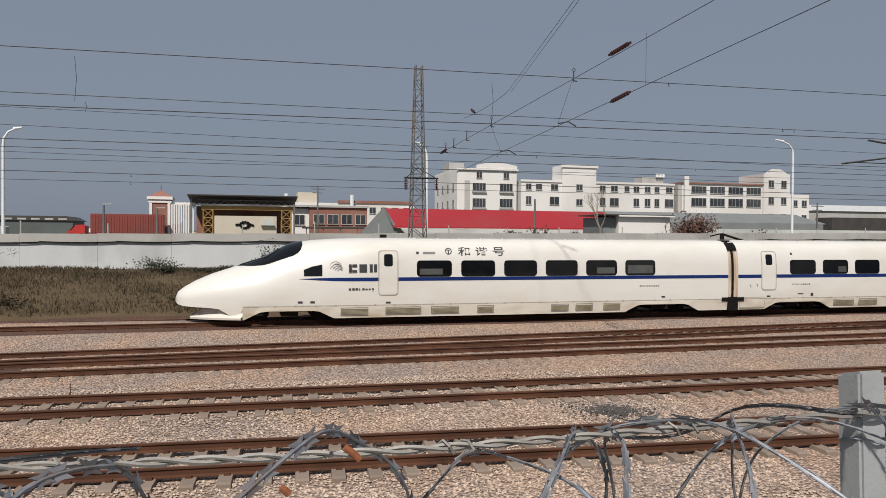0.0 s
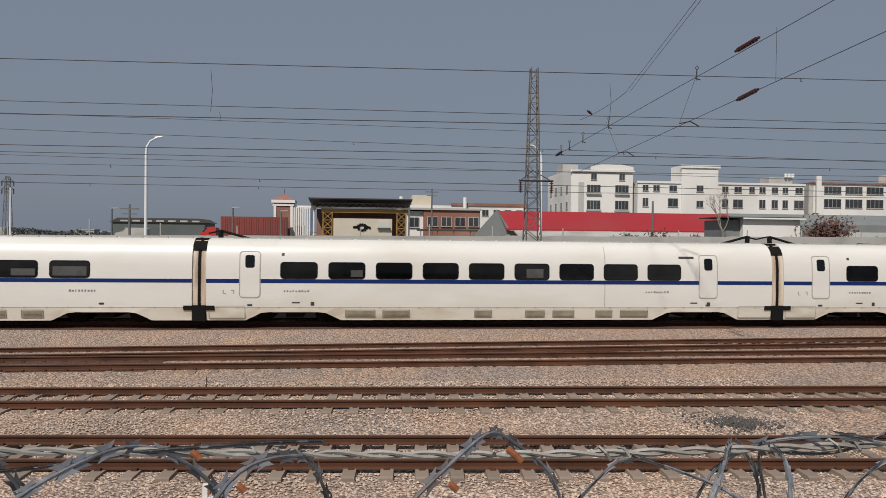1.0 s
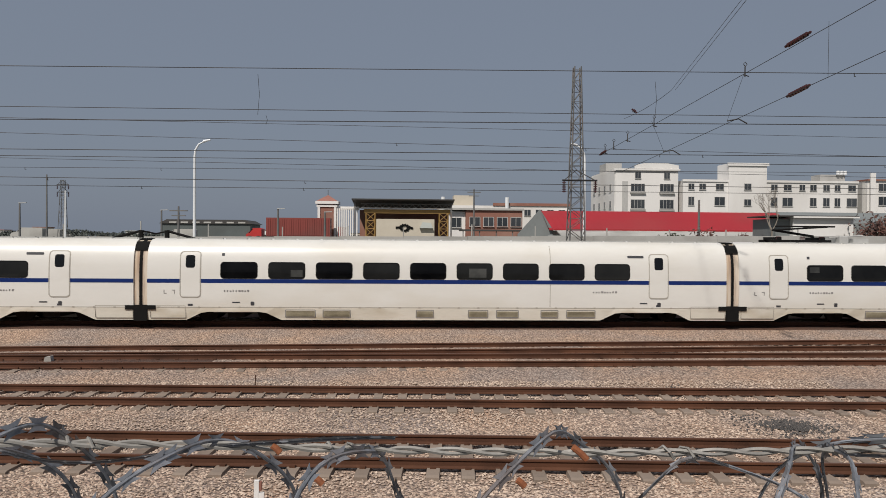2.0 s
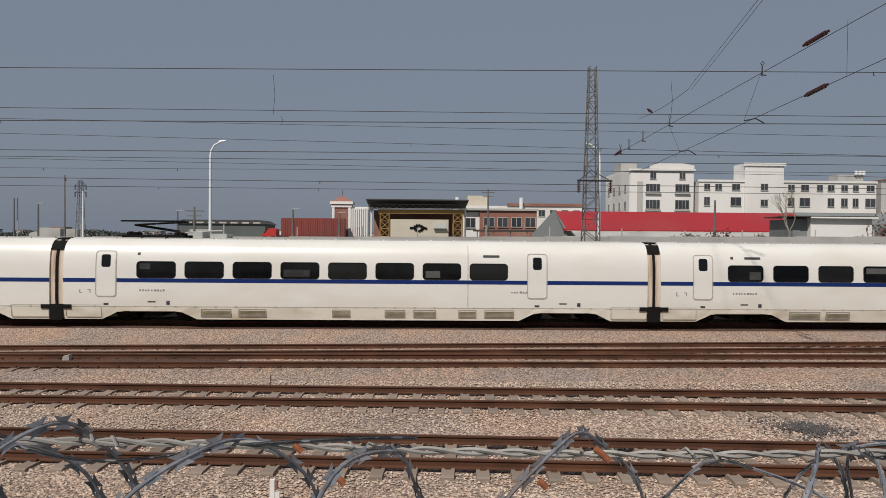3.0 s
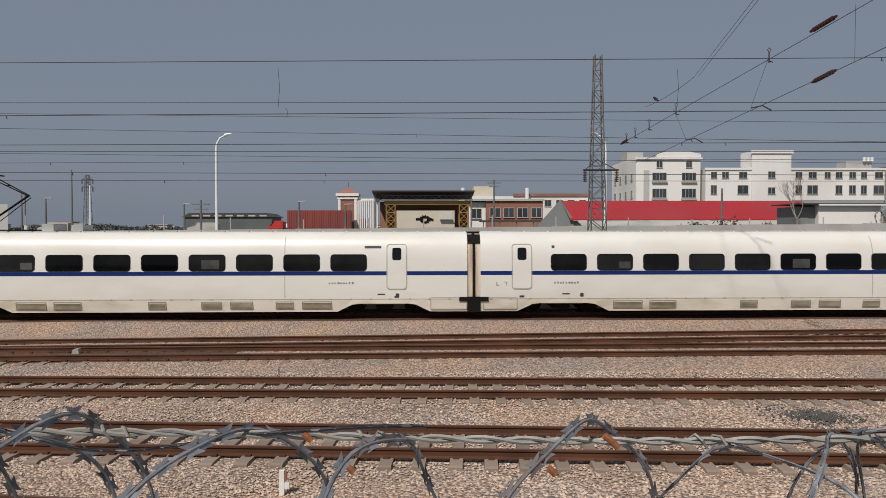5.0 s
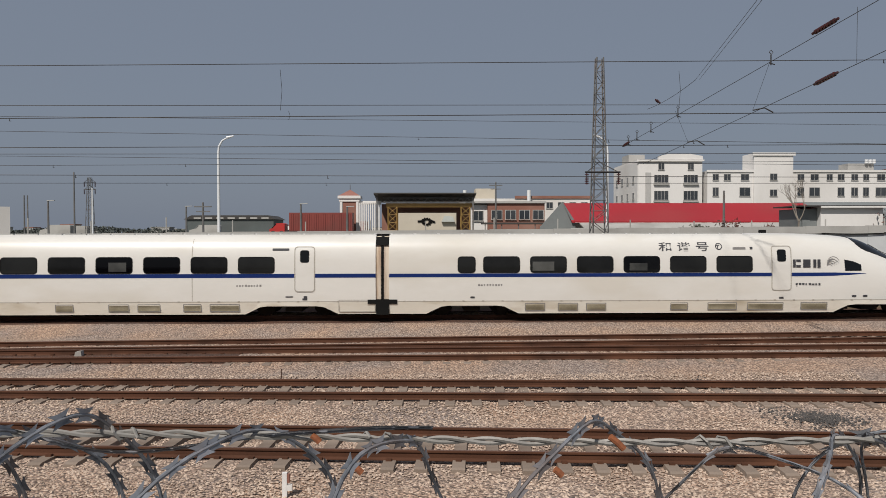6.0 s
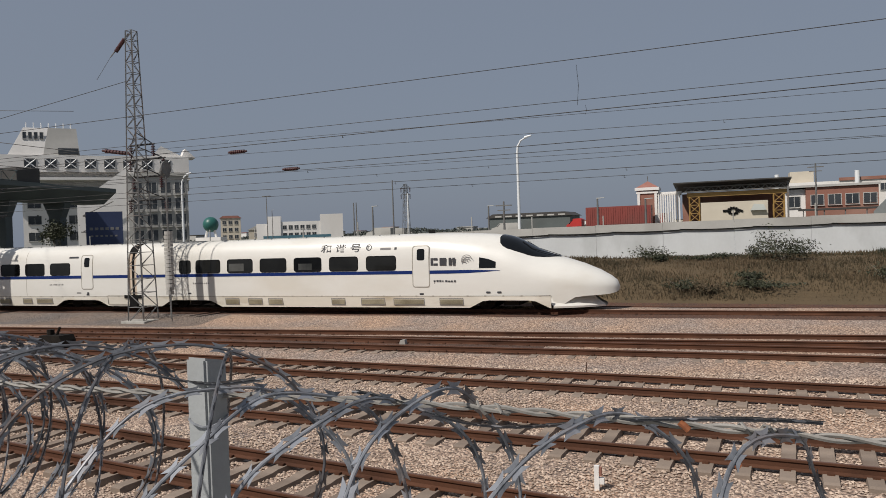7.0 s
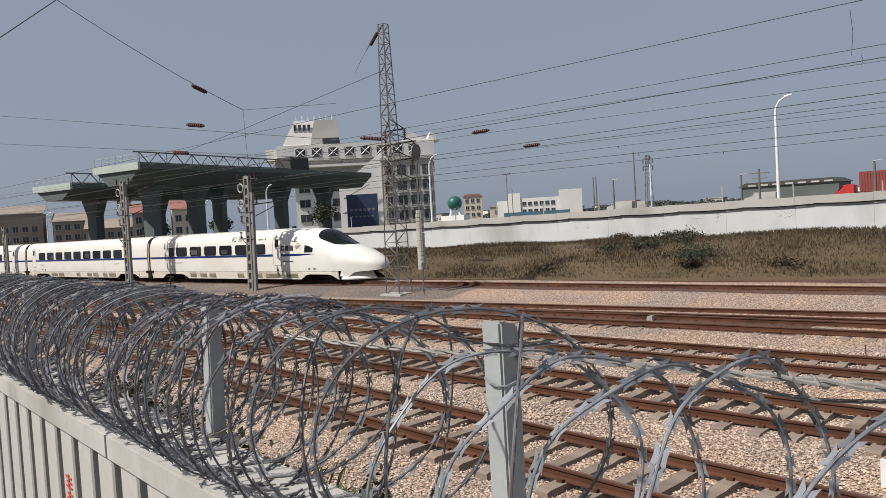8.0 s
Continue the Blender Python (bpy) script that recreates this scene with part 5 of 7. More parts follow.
street_lamp(-14.5, 52, 7.4)
street_lamp(12.85, 52, 7.5, 0.75, 180)
street_lamp(44.2, 52, 8.9, 1.3, 180)
street_lamp(-44.9, 52, 6.6)
street_lamp(-69.6, 52, 5.7)
street_lamp(-98.0, 62, 5.5)
street_lamp(-102.0, 52, 5.9, 1.6)
street_lamp(-129.0, 52, 5.6, 1.6)


def pole(x, y, h, label="slim grey utility pole", kind="plain", z=3.0):
    p = empty("utility_pole", pose(x, y, z), label, "pole", "distant poles")
    part("shaft", Geo().tube([(0, 0, 0), (0, 0, h)], 0.14, 8, 0.09), M["lamp" if kind == "white" else "lattice"], p)
    if kind == "cross":
        part("crossarm", Geo().box(-0.9, -0.06, h - 0.5, 0.9, 0.06, h - 0.38).box(-0.7, -0.06, h - 1.0, 0.7, 0.06, h - 0.9), M["lattice"], p)
    elif kind == "flood":
        part("floodlights", Geo().box(-1.2, -0.3, h - 0.3, -0.3, 0.3, h).box(0.3, -0.3, h - 0.3, 1.2, 0.3, h), M["lattice"], p)
    elif kind == "lamp":
        part("lamp_head", Geo().prism([(-0.1, h - 0.08), (0.75, h - 0.02), (0.75, h + 0.05), (-0.1, h + 0.02)], "y", -0.12, 0.12), M["roofgrey"], p)
    return p


pole(-51.2, 108.7, 9.6, "tall dark steel pole on the plain")
lattice_mast(-45.2, 100.4, 3.0, 8.2, 1.0, 0.42, "distant grey lattice mast", ((7.6, 1.6, 0.0), (6.6, 1.6, 0.0)), 0.55)
pole(-44.7, 100.0, 6.8, "distant white pole beyond the wall", "white")
pole(-66.3, 123.4, 7.0, "distant dark pole with two stems")
pole(-65.75, 123.4, 7.0, "distant dark pole with two stems")
pole(-23.0, 76.7, 3.9, "pale utility pole with fittings", "cross")
pole(9.5, 100, 7.6, "slim utility pole with crossarm", "cross")
pole(-29, 90, 4.0, "pale lamp pole beyond the wall", "lamp")
pole(-44.5, 88, 4.6, "pale lamp pole beyond the wall", "lamp")
pole(-13.5, 80, 3.9, "pale lamp pole beyond the wall", "lamp")
pole(-8.5, 80, 3.6, "pale lamp pole beyond the wall", "lamp")
pole(-118, 170, 12.5, "tall floodlight pole beyond the wall", "flood")
pole(-130, 190, 9.5, "pale lamp pole beyond the wall", "lamp")
pole(70.0, 78, 5.5, "dark utility pole beyond the wall", "cross")
pole(-62, 64, 7.4, "slim dark pole behind the wall")
for i in range(26):
    x = -62 + i * 5.2 + rnd.uniform(-0.6, 0.6)
    tagged(part("fence_stake", Geo().tube([(x, 58, 3.0), (x, 58, 4.75 + rnd.uniform(-0.15, 0.25))], 0.05, 6), M["concrete"]), "thin pale stake of a roadside fence", "stake", "roadside stakes")

# ---- buildings beyond the wall ----
def win_mesh(w, h, mull=1):
    f = Geo()
    f.box(-w / 2 - 0.08, -0.08, -0.08, -w / 2, 0.02, h + 0.08).box(w / 2, -0.08, -0.08, w / 2 + 0.08, 0.02, h + 0.08)
    f.box(-w / 2, -0.08, h, w / 2, 0.02, h + 0.08).box(-w / 2 - 0.12, -0.2, -0.16, w / 2 + 0.12, 0.02, -0.081)
    for i in range(mull):
        x = -w / 2 + w * (i + 1) / (mull + 1)
        f.box(x - 0.035, -0.07, 0, x + 0.035, 0.0, h)
    g = Geo().box(-w / 2, -0.035, 0, w / 2, 0.01, h)
    return f.mesh("window_frame", M["wframe"]), g.mesh("pane", M["pane"])


WINS = {}


def put_window(wall, x, y, z, w, h, mull=1, rz=0.0):
    key = (round(w, 2), round(h, 2), mull)
    if key not in WINS:
        WINS[key] = win_mesh(w, h, mull)
    f, g = WINS[key]
    o = piece("window", f, wall, pose(x, y, z, 0, 0, rz))
    piece("pane", g, o, pose(0, 0, 0))


def block(b, name, x0, y0, z0, x1, y1, z1, material, label=""):
    return part(name, Geo().box(x0, y0, z0, x1, y1, z1), material, b, label)


def four_storey():
    b = empty("office_building", pose(49.3, 170, 3.0), "four-storey white rendered building with an arched parapet", "building", "buildings beyond the wall")
    w = block(b, "wall", 0, 0, 0, 14.9, 22, 17.6, M["bluewall"])
    part("parapet", Geo().prism([(0, 17.6), (4.5, 17.6), (4.6, 18.4), (7, 18.9), (9.5, 19.0), (12, 18.9), (14.9, 18.4), (14.9, 17.6)], "y", -0.3, 0.4), M["bluewall"], b)
    block(b, "side_wall", -0.15, 0.2, 0, -0.004, 22, 17.2, M["bluewall"])
    block(b, "cornice", -0.5, -0.5, 17.2, 15.2, -0.302, 17.55, M["bluewall"])
    block(b, "blue_strip", 1.6, -0.12, 2, 2.9, -0.004, 14.6, M["wframe"], "faded blue-grey glazed strip")
    for z, h in ((4.4, 2.0), (8.3, 2.0), (12.3, 1.7)):
        for x in (5.3, 12.2):
            put_window(w, x, -0.01, z, 3.2, h, 3)
            block(b, "balcony", x - 1.8, -0.5, z - 0.55, x + 1.8, -0.012, z - 0.25, M["greywall"])
    for x in (5.3, 12.2):
        put_window(w, x, -0.01, 15.3, 1.3, 1.4)
    for i in range(4):
        for z in (4.5, 8.5, 12.5):
            put_window(w, -0.16, 3.5 + i * 5, z, 1.4, 1.5, 1, -90)
    block(b, "stair_head", 1, 12, 17.6, 5, 18, 20.0, M["greywall"])


def long_block():
    b = empty("factory_building", pose(65.4, 170, 3.0), "long four-storey white factory block with rows of windows", "building", "buildings beyond the wall")
    w = block(b, "wall", 0, 0, 0, 42.3, 16, 15.0, M["bluewall"])
    block(b, "parapet", -0.2, -0.25, 14.7, 42.5, -0.004, 15.2, M["bluewall"])
    block(b, "stair_tower", 10.8, -0.3, 0, 20, 6, 19.1, M["bluewall"])
    block(b, "tower_cornice", 10.4, -0.6, 18.5, 20.4, -0.31, 19.2, M["bluewall"])
    t = block(b, "roof_tank", 34.8, 3, 15.0, 41, 7, 17.0, M["greywall"])
    for i in range(3):
        part("water_drum", Geo().tube([(39 + i * 0.9, 2.6, 17.0), (39 + i * 0.9, 2.6, 17.9)], 0.4, 10), M["lamp"], t)
    r = random.Random(4)
    x = 1.6
    while x < 41.5:
        ww = r.choice((1.3, 1.5, 2.4))
        if not 10.0 < x + ww / 2 < 20.6:
            for z, h in ((1.6, 1.8), (5.4, 1.8), (9.2, 1.9), (12.9, 1.3)):
                if r.random() < 0.92:
                    put_window(w, x + ww / 2 - 0.3, -0.01, z, ww if z < 12 else min(ww, 1.8), h, 1)
        x += ww + r.choice((1.3, 1.7, 2.2))
    for z in (9.2, 12.9):
        put_window(w, 15.4, -0.31, z, 1.6, 1.4)


def right_block():
    b = empty("factory_building", pose(110.1, 170, 3.0), "pale factory block with wide dark windows and a taller stair end", "building", "buildings beyond the wall")
    w = block(b, "wall", 0, 0, 0, 24.6, 16, 15.4, M["bluewall"])
    block(b, "roof_edge", -0.2, -0.4, 15.4, 24.8, 16.2, 15.75, M["brick"], "faded red roof edge")
    block(b, "end_tower", 24.6, -0.4, 0, 33, 10, 18.6, M["bluewall"])
    part("tower_crown", Geo().prism([(25.4, 18.6), (32.2, 18.6), (31.2, 19.3), (29.8, 19.9), (27.6, 19.9), (26.2, 19.3)], "y", -0.4, 0.2), M["bluewall"], b)
    block(b, "low_wing", 33, 0, 0, 39.6, 10, 13.2, M["bluewall"])
    block(b, "side_wall", -0.6, 1, 0, -0.004, 16, 15.0, M["greywall"])
    block(b, "chimney", 0.3, -0.9, 0, 1.5, -0.41, 17.2, M["bluewall"])
    for i in range(4):
        for z in (1.6, 5.6, 9.6, 13.0):
            put_window(w, 5.0 + i * 5.6, -0.01, z, 4.4, 2.0 if z < 13 else 1.7, 3)
    for z in (6.0, 10.5, 15.0):
        for x in (27, 31):
            put_window(w, x, -0.41, z, 1.6, 1.8)
    for z in (6.0, 10.0):
        for x in (35, 38):
            put_window(w, x, -0.01, z, 1.5, 1.6)


def red_shed():
    b = empty("market_shed", pose(11.7, 75, 3.0), "long low shed with a bright red sheet roof and grey gable", "shed")
    part("gable", Geo().prism([(0.0, 0.0), (3.7, 0.0), (3.6, 1.9), (2.3, 3.9), (0.0, 1.3)], "y", 0.3, 0.5), M["slate"], b)
    part("roof", Geo().prism([(0, 1.75), (0.0, 1.9), (6, 3.98), (6.0, 3.8)], "x", 3.2, 30.2), M["redroof"], b, "bright red sheet metal roof")
    ridge = Geo()
    for i in range(41):
        x = 3.5 + i * 0.65
        ridge.add([(x, -0.02, 1.92), (x + 0.06, -0.02, 1.92), (x + 0.06, 5.98, 4.0), (x, 5.98, 4.0)], [(0, 1, 2, 3)])
    part("roof_ribs", ridge, M["redroof"], b)
    part("roof_end", Geo().add([(2.3, 0.28, 3.9), (3.2, 0.0, 1.85), (3.2, 6, 3.95)], [(0, 1, 2)]), M["redroof"], b)
    block(b, "wall", 3.3, 0.8, 0, 30.0, 5.6, 1.74, M["greywall"])
    part("awning", Geo().prism([(-2.2, 1.1), (-2.2, 1.2), (0.0, 1.72), (0, 1.6)], "x", 4, 30.0), M["coping"], b, "pale lean-to awning")
    for i in range(8):
        part("awning_post", Geo().tube([(4.4 + i * 3.1, -2.1, 0), (4.4 + i * 3.1, -2.1, 1.15)], 0.05, 6), M["lattice"], b)
    block(b, "yard_wall", 1.5, -8.2, 0, 22.4, -8.0, 1.15, M["greenwall"])


def guard_house():
    b = empty("guard_house", pose(34.4, 67, 3.0), "pale grey flat-roofed hut with a thin roof edge", "hut")
    block(b, "wall", 1.9, 0, 0, 7.7, 4.5, 3.08, M["bluewall"])
    block(b, "side_bay", 0.2, 0.6, 0, 1.89, 4.5, 2.9, M["slate"], "shaded entrance bay")
    part("roof", Geo().box(-0.25, -0.4, 3.084, 8.0, 4.8, 3.2), M["darkroof"], b)
    block(b, "roof_edge", 1.7, -0.44, 2.98, 8.04, -0.404, 3.12, M["bluewall"])
    block(b, "door_leaf", 0.4, 0.55, 0, 1.2, 0.596, 2.0, M["slate"], "dull grey door")


def gantry_shed():
    b = empty("crane_shed", pose(-6.6, 100, 3.0), "open steel shed with a dark roof and ochre lattice legs", "shed")
    part("roof", Geo().prism([(-1.0, 5.95), (-1.0, 6.1), (3.5, 5.75), (8, 5.3), (8, 5.15)], "x", -0.4, 13.4), M["darkroof"], b, "dark corrugated roof")
    g = Geo()
    for i in range(27):
        x = 1.0 + i * 0.45
        g.tube([(x, -0.2, 4.9 + 0.5 * (i % 2)), (x + 0.45, -0.2, 4.9 + 0.5 * ((i + 1) % 2))], 0.05, 4)
    g.tube([(0.8, -0.2, 4.85), (13.2, -0.2, 4.85)], 0.07, 4).tube([(0.8, -0.2, 5.45), (13.2, -0.2, 5.45)], 0.07, 4)
    part("roof_truss", g, M["lattice"], b)
    for x in (1.5, 11.4):
        t = Geo()
        for dx in (0, 1.2):
            for dy in (0, 1.2):
                t.tube([(x + dx, dy, 0), (x + dx, dy, 4.2)], 0.08, 4)
        for i in range(4):
            z = i * 1.05
            t.tube([(x, 0, z), (x + 1.2, 0, z + 1.05)], 0.05, 4).tube([(x + 1.2, 0, z), (x, 0, z + 1.05)], 0.05, 4)
            t.tube([(x, 0, z), (x + 1.2, 0, z)], 0.05, 4)
        part("lattice_leg", t, M["yellow"], b, "ochre lattice crane leg")
    block(b, "crane_beam", 1.2, 0.2, 4.2, 12.9, 1.0, 4.75, M["yellow"], "ochre crane beam")
    block(b, "back_wall", 0.2, 7.4, 0, 13, 7.6, 4.9, M["brick"])
    for x in (0.0, 13.0):
        part("column", Geo().box(x - 0.1, -0.3, 0, x + 0.1, -0.1, 5.6), M["lattice"], b)
    h = empty("painted_panel", pose(-3.7, 99.2, 3.0), "cream stacked panels with a dark painted emblem", "panel")
    block(h, "panel", 0, 0, 0.4, 7.8, 0.5, 3.4, M["cream"])
    e = Geo()
    for i in range(11):
        a = i * 0.57
        e.tube([(3.8 + 0.3 * math.cos(a), -0.02, 2.2 + 0.3 * math.sin(a)), (3.8 + 0.72 * math.cos(a + 0.4), -0.02, 2.25 + 0.5 * math.sin(a + 0.4))], 0.15, 6)
    e.tube([(2.6, -0.02, 2.25), (3.3, -0.02, 2.3)], 0.16, 6).tube([(4.4, -0.02, 2.35), (4.9, -0.02, 2.15)], 0.16, 6)
    e.tube([(3.2, -0.02, 0.9), (4.6, -0.02, 0.9)], 0.12, 6)
    part("emblem", e, M["black"], h, "round dark painted emblem")
    block(h, "ledge", -0.2, -0.3, 0.15, 8.0, -0.004, 0.4, M["greywall"])
    part("green_cover", Geo().prism([(5.8, 2.2), (7.6, 2.2), (7.3, 2.9), (6.2, 3.0)], "y", -0.5, -0.05), M["greenwall"], h)


def gate_house():
    b = empty("gate_pavilion", pose(-11.7, 101, 3.0), "small pavilion with a terracotta pyramid roof beside a white fence", "pavilion")
    block(b, "wall", 0, 0, 0, 2.5, 2.5, 5.42, M["brick"])
    for x in (0, 2.2):
        block(b, "corner_pier", x - 0.02, -0.12, 0, x + 0.32, 0.2, 5.0, M["bluewall"])
    block(b, "cornice", -0.15, -0.15, 5.004, 2.65, 2.65, 5.3, M["bluewall"])
    block(b, "cornice", -0.3, -0.3, 5.42, 2.8, 2.8, 5.8, M["bluewall"])
    part("roof", Geo().add([(-0.2, -0.2, 5.8), (2.7, -0.2, 5.8), (2.7, 2.7, 5.8), (-0.2, 2.7, 5.8), (1.25, 1.25, 6.7)], [(0, 1, 4), (1, 2, 4), (2, 3, 4), (3, 0, 4), (3, 2, 1, 0)]), M["terracotta"], b)
    part("finial", Geo().tube([(1.25, 1.25, 6.6), (1.25, 1.25, 7.4)], 0.05, 5), M["lattice"], b)
    f = empty("white_screen", pose(-9.1, 101, 3.0), "white slatted screen wall", "screen")
    for i in range(10):
        block(f, "slat", i * 0.29, 0, 0, i * 0.29 + 0.17, 0.2, 4.9, M["bluewall"])
    block(f, "rail", -0.1, 0.21, 4.6, 3.0, 0.4, 5.1, M["bluewall"])


def brick_row():
    b = empty("brick_building", pose(6.8, 112, 3.0), "low red-brown building with flat roof and dark windows", "building")
    w = block(b, "wall", 2.6, 0, 0, 11.3, 10, 5.2, M["brick"])
    block(b, "white_bay", 0, 0.5, 0, 2.59, 8, 5.0, M["bluewall"])
    block(b, "roof_edge", -0.2, -0.3, 5.2, 11.5, 10.2, 5.5, M["greywall"])
    for i in range(4):
        put_window(w, 4.0 + i * 2.1, -0.01, 2.8, 1.5, 1.3)
    put_window(w, 1.2, 0.49, 2.6, 1.4, 1.4)
    c = empty("far_terrace", pose(9, 190, 3.0), "distant pale terrace of flats with roof huts", "building")
    w = block(c, "wall", 0, 0, 0, 34, 12, 9.5, M["bluewall"])
    block(c, "roof_hut", 4, 2, 9.5, 9, 8, 12.2, M["cream"])
    block(c, "parapet", 14, -0.3, 9.5, 34, 0.3, 10.2, M["brick"])
    for x in (1.0, 17.5):
        part("white_pipe", Geo().tube([(x, -1, 0), (x, -1, 11.6)], 0.5, 10), M["lamp"], c)
    for i in range(11):
        put_window(w, 2 + i * 3, -0.01, 7.0, 1.6, 1.5)
    s = empty("low_canopy", pose(6.8, 88, 3.0), "long low canopy with dark edge and posts", "canopy")
    block(s, "roof", 0, 0, 1.75, 8.6, 3, 1.95, M["darkroof"])
    for i in range(5):
        part("post", Geo().tube([(0.3 + i * 2, 0.2, 0), (0.3 + i * 2, 0.2, 1.76)], 0.06, 6), M["lattice"], s)


def container_row():
    c = empty("shipping_container", pose(-18.0, 97.5, 3.0), "oxide red corrugated shipping container on a trailer", "container")
    block(c, "box", 0, 0, 0.95, 8.3, 2.4, 3.4, M["container"])
    g = Geo()
    for i in range(27):
        g.box(0.15 + i * 0.3, -0.05, 1.1, 0.28 + i * 0.3, -0.004, 3.25)
    part("corrugation", g, M["container"], c)
    block(c, "chassis", -0.4, 0.3, 0.6, 8.3, 2.1, 0.94, M["black"])
    for x in (1.2, 2.3, 6.0, 7.1):
        part("wheel", Geo().tube([(x, 0.1, 0.5), (x, 0.5, 0.5)], 0.5, 14), M["black"], c)
    t = empty("truck_cab", pose(-20.6, 97.5, 3.0), "red truck cab facing the road", "truck")
    part("cab", Geo().prism([(0, 0.4), (2.0, 0.4), (2.0, 1.9), (1.7, 2.05), (0.9, 2.0), (0.25, 1.35), (0, 1.2)], "y", 0, 2.3), M["truckred"], t)
    part("windscreen", Geo().prism([(0.3, 1.36), (0.42, 1.36), (0.92, 1.9), (0.80, 1.9)], "y", -0.02, 2.32), M["glass"], t)
    for x in (0.5, 1.6):
        part("wheel", Geo().tube([(x, -0.05, 0.5), (x, 0.3, 0.5)], 0.5, 14), M["black"], t)
    o = empty("shipping_container", pose(-6.9 - 5, 118, 3.0), "oxide red corrugated shipping container", "container")
    block(o, "box", 0, 0, 0, 2.2, 6, 2.6, M["container"])


def far_left():
    w = empty("warehouse", pose(-47, 146, 3.0), "long dark green warehouse far off", "warehouse")
    block(w, "wall", 0, 0, 0, 17, 10, 3.4, M["viaduct"])
    part("roof", Geo().prism([(-0.5, 3.4), (17.5, 3.4), (16, 4.2), (1, 4.2)], "y", -0.3, 10.3), M["darkroof"], w)
    for i in range(7):
        block(w, "rooflight", 1.5 + i * 2.2, -0.33, 3.5, 2.9 + i * 2.2, -0.304, 3.8, M["coping"])
    e = empty("low_warehouse", pose(149.7, 172, 3.0), "wide low warehouse with a pale flat roof", "warehouse")
    block(e, "wall", 0, 0, 0, 70, 20, 9.0, M["greywall"])
    block(e, "roof", -0.5, -0.5, 9.0, 70.5, 20.5, 10.6, M["lamp"])
    block(e, "dark_front", 4, -6, 0, 30, -0.02, 7.0, M["darkroof"])
    k = empty("boundary_wall", pose(46, 70, 3.0), "pale grey boundary wall", "wall")
    for i in range(10):
        block(k, "panel", i * 4, 0, 0, i * 4 + 3.97, 0.25, 1.9, M["greenwall"])
    n = empty("grey_roof_row", pose(60, 110, 3.0), "row of low grey sheet roofs", "shed")
    block(n, "wall", 0, 0, 0, 40, 8, 3.6, M["slate"])
    part("roof", Geo().prism([(0, 3.6), (0, 3.7), (8, 5.6), (8, 5.5)], "x", -0.5, 40.5), M["slate"], n)
    v = empty("parked_van", pose(-58, 112, 3.0), "dusty white parked van far off", "van")
    part("body", Geo().prism([(0, 0.5), (4.6, 0.5), (4.6, 1.9), (4.3, 2.0), (1.5, 2.0), (0.9, 1.4), (0.1, 1.2), (0, 0.9)], "y", 0, 1.8), M["coping"], v)
    part("windscreen", Geo().prism([(1.0, 1.42), (1.12, 1.42), (1.58, 1.92), (1.48, 1.92)], "y", -0.02, 1.82), M["pane"], v)
    for x in (0.9, 3.7):
        part("wheel", Geo().tube([(x, -0.05, 0.36), (x, 0.3, 0.36)], 0.36, 12), M["black"], v)
    v2 = copy_thing(v, pose(-37, 116, 3.0))
    v3 = copy_thing(v, pose(-64, 130, 3.0, 0, 0, 12))
    for o in (v, v2, v3):
        tagged(o, group="parked vans")
    h = empty("far_white_block", pose(-167.2, 249.2, 3.0, 0, 0, 31), "distant white industrial block with square windows", "building")
    q = block(h, "wall", 0, 0, 0, 24, 10, 7.4, M["bluewall"])
    block(h, "stair_block", -4.5, -0.5, 0, 0.5, 8, 9.6, M["bluewall"])
    block(h, "right_block", 16, -0.5, 0, 25, 9, 10.0, M["bluewall"])
    block(h, "low_wing", -9, 0.5, 0, -4.6, 8, 6.8, M["bluewall"])
    for i in range(6):
        for z in (1.5, 4.5):
            put_window(q, 2 + i * 2.3, -0.01, z, 1.5, 1.4)
    block(h, "site_hoarding", -6, -6, 0, 20, -5.8, 1.9, M["bluefence"], "blue site hoarding")
    f = empty("far_flats", pose(-197.7, 251.8, 3.0, 0, 0, 36), "distant beige flats with tiled roof", "building")
    q = block(f, "wall", 0, 0, 0, 8, 8, 10.0, M["cream"])
    part("roof", Geo().prism([(-0.4, 10), (8.4, 10), (7, 11), (1, 11)], "y", -0.4, 8.4), M["terracotta"], f)
    for i in range(3):
        for z in (1.5, 4.5, 7.5):
            put_window(q, 1.5 + i * 2.4, -0.01, z, 1.4, 1.4)
    f2 = empty("far_house", pose(-187, 256, 3.0, 0, 0, 36), "distant beige house with pitched roof", "building")
    q = block(f2, "wall", 0, 0, 0, 9, 8, 4.8, M["cream"])
    part("roof", Geo().prism([(-0.4, 4.8), (9.4, 4.8), (4.5, 7.2)], "y", -0.4, 8.4), M["coping"], f2)
    put_window(q, 3, -0.01, 2, 1.5, 1.4)
    s = empty("dome_tank", pose(-190, 236, 3.0), "dark teal spherical tank on a pale stand", "tank")
    bm = bmesh.new()
    bmesh.ops.create_uvsphere(bm, u_segments=24, v_segments=14, radius=3.0, matrix=Matrix.Translation((0, 0, 7.2)))
    me = bpy.data.meshes.new("sphere")
    bm.to_mesh(me)
    bm.free()
    me.materials.append(M["globe"])
    me.shade_smooth()
    o = new("sphere", me)
    o.parent = s
    part("stand", Geo().tube([(-3.2, 0, 0), (-1.6, 0, 5.2)], 0.5, 6).tube([(3.2, 0, 0), (1.6, 0, 5.2)], 0.5, 6).box(-6, -2, 0, 6, 2, 2.2), M["bluewall"], s)
    r = random.Random(9)
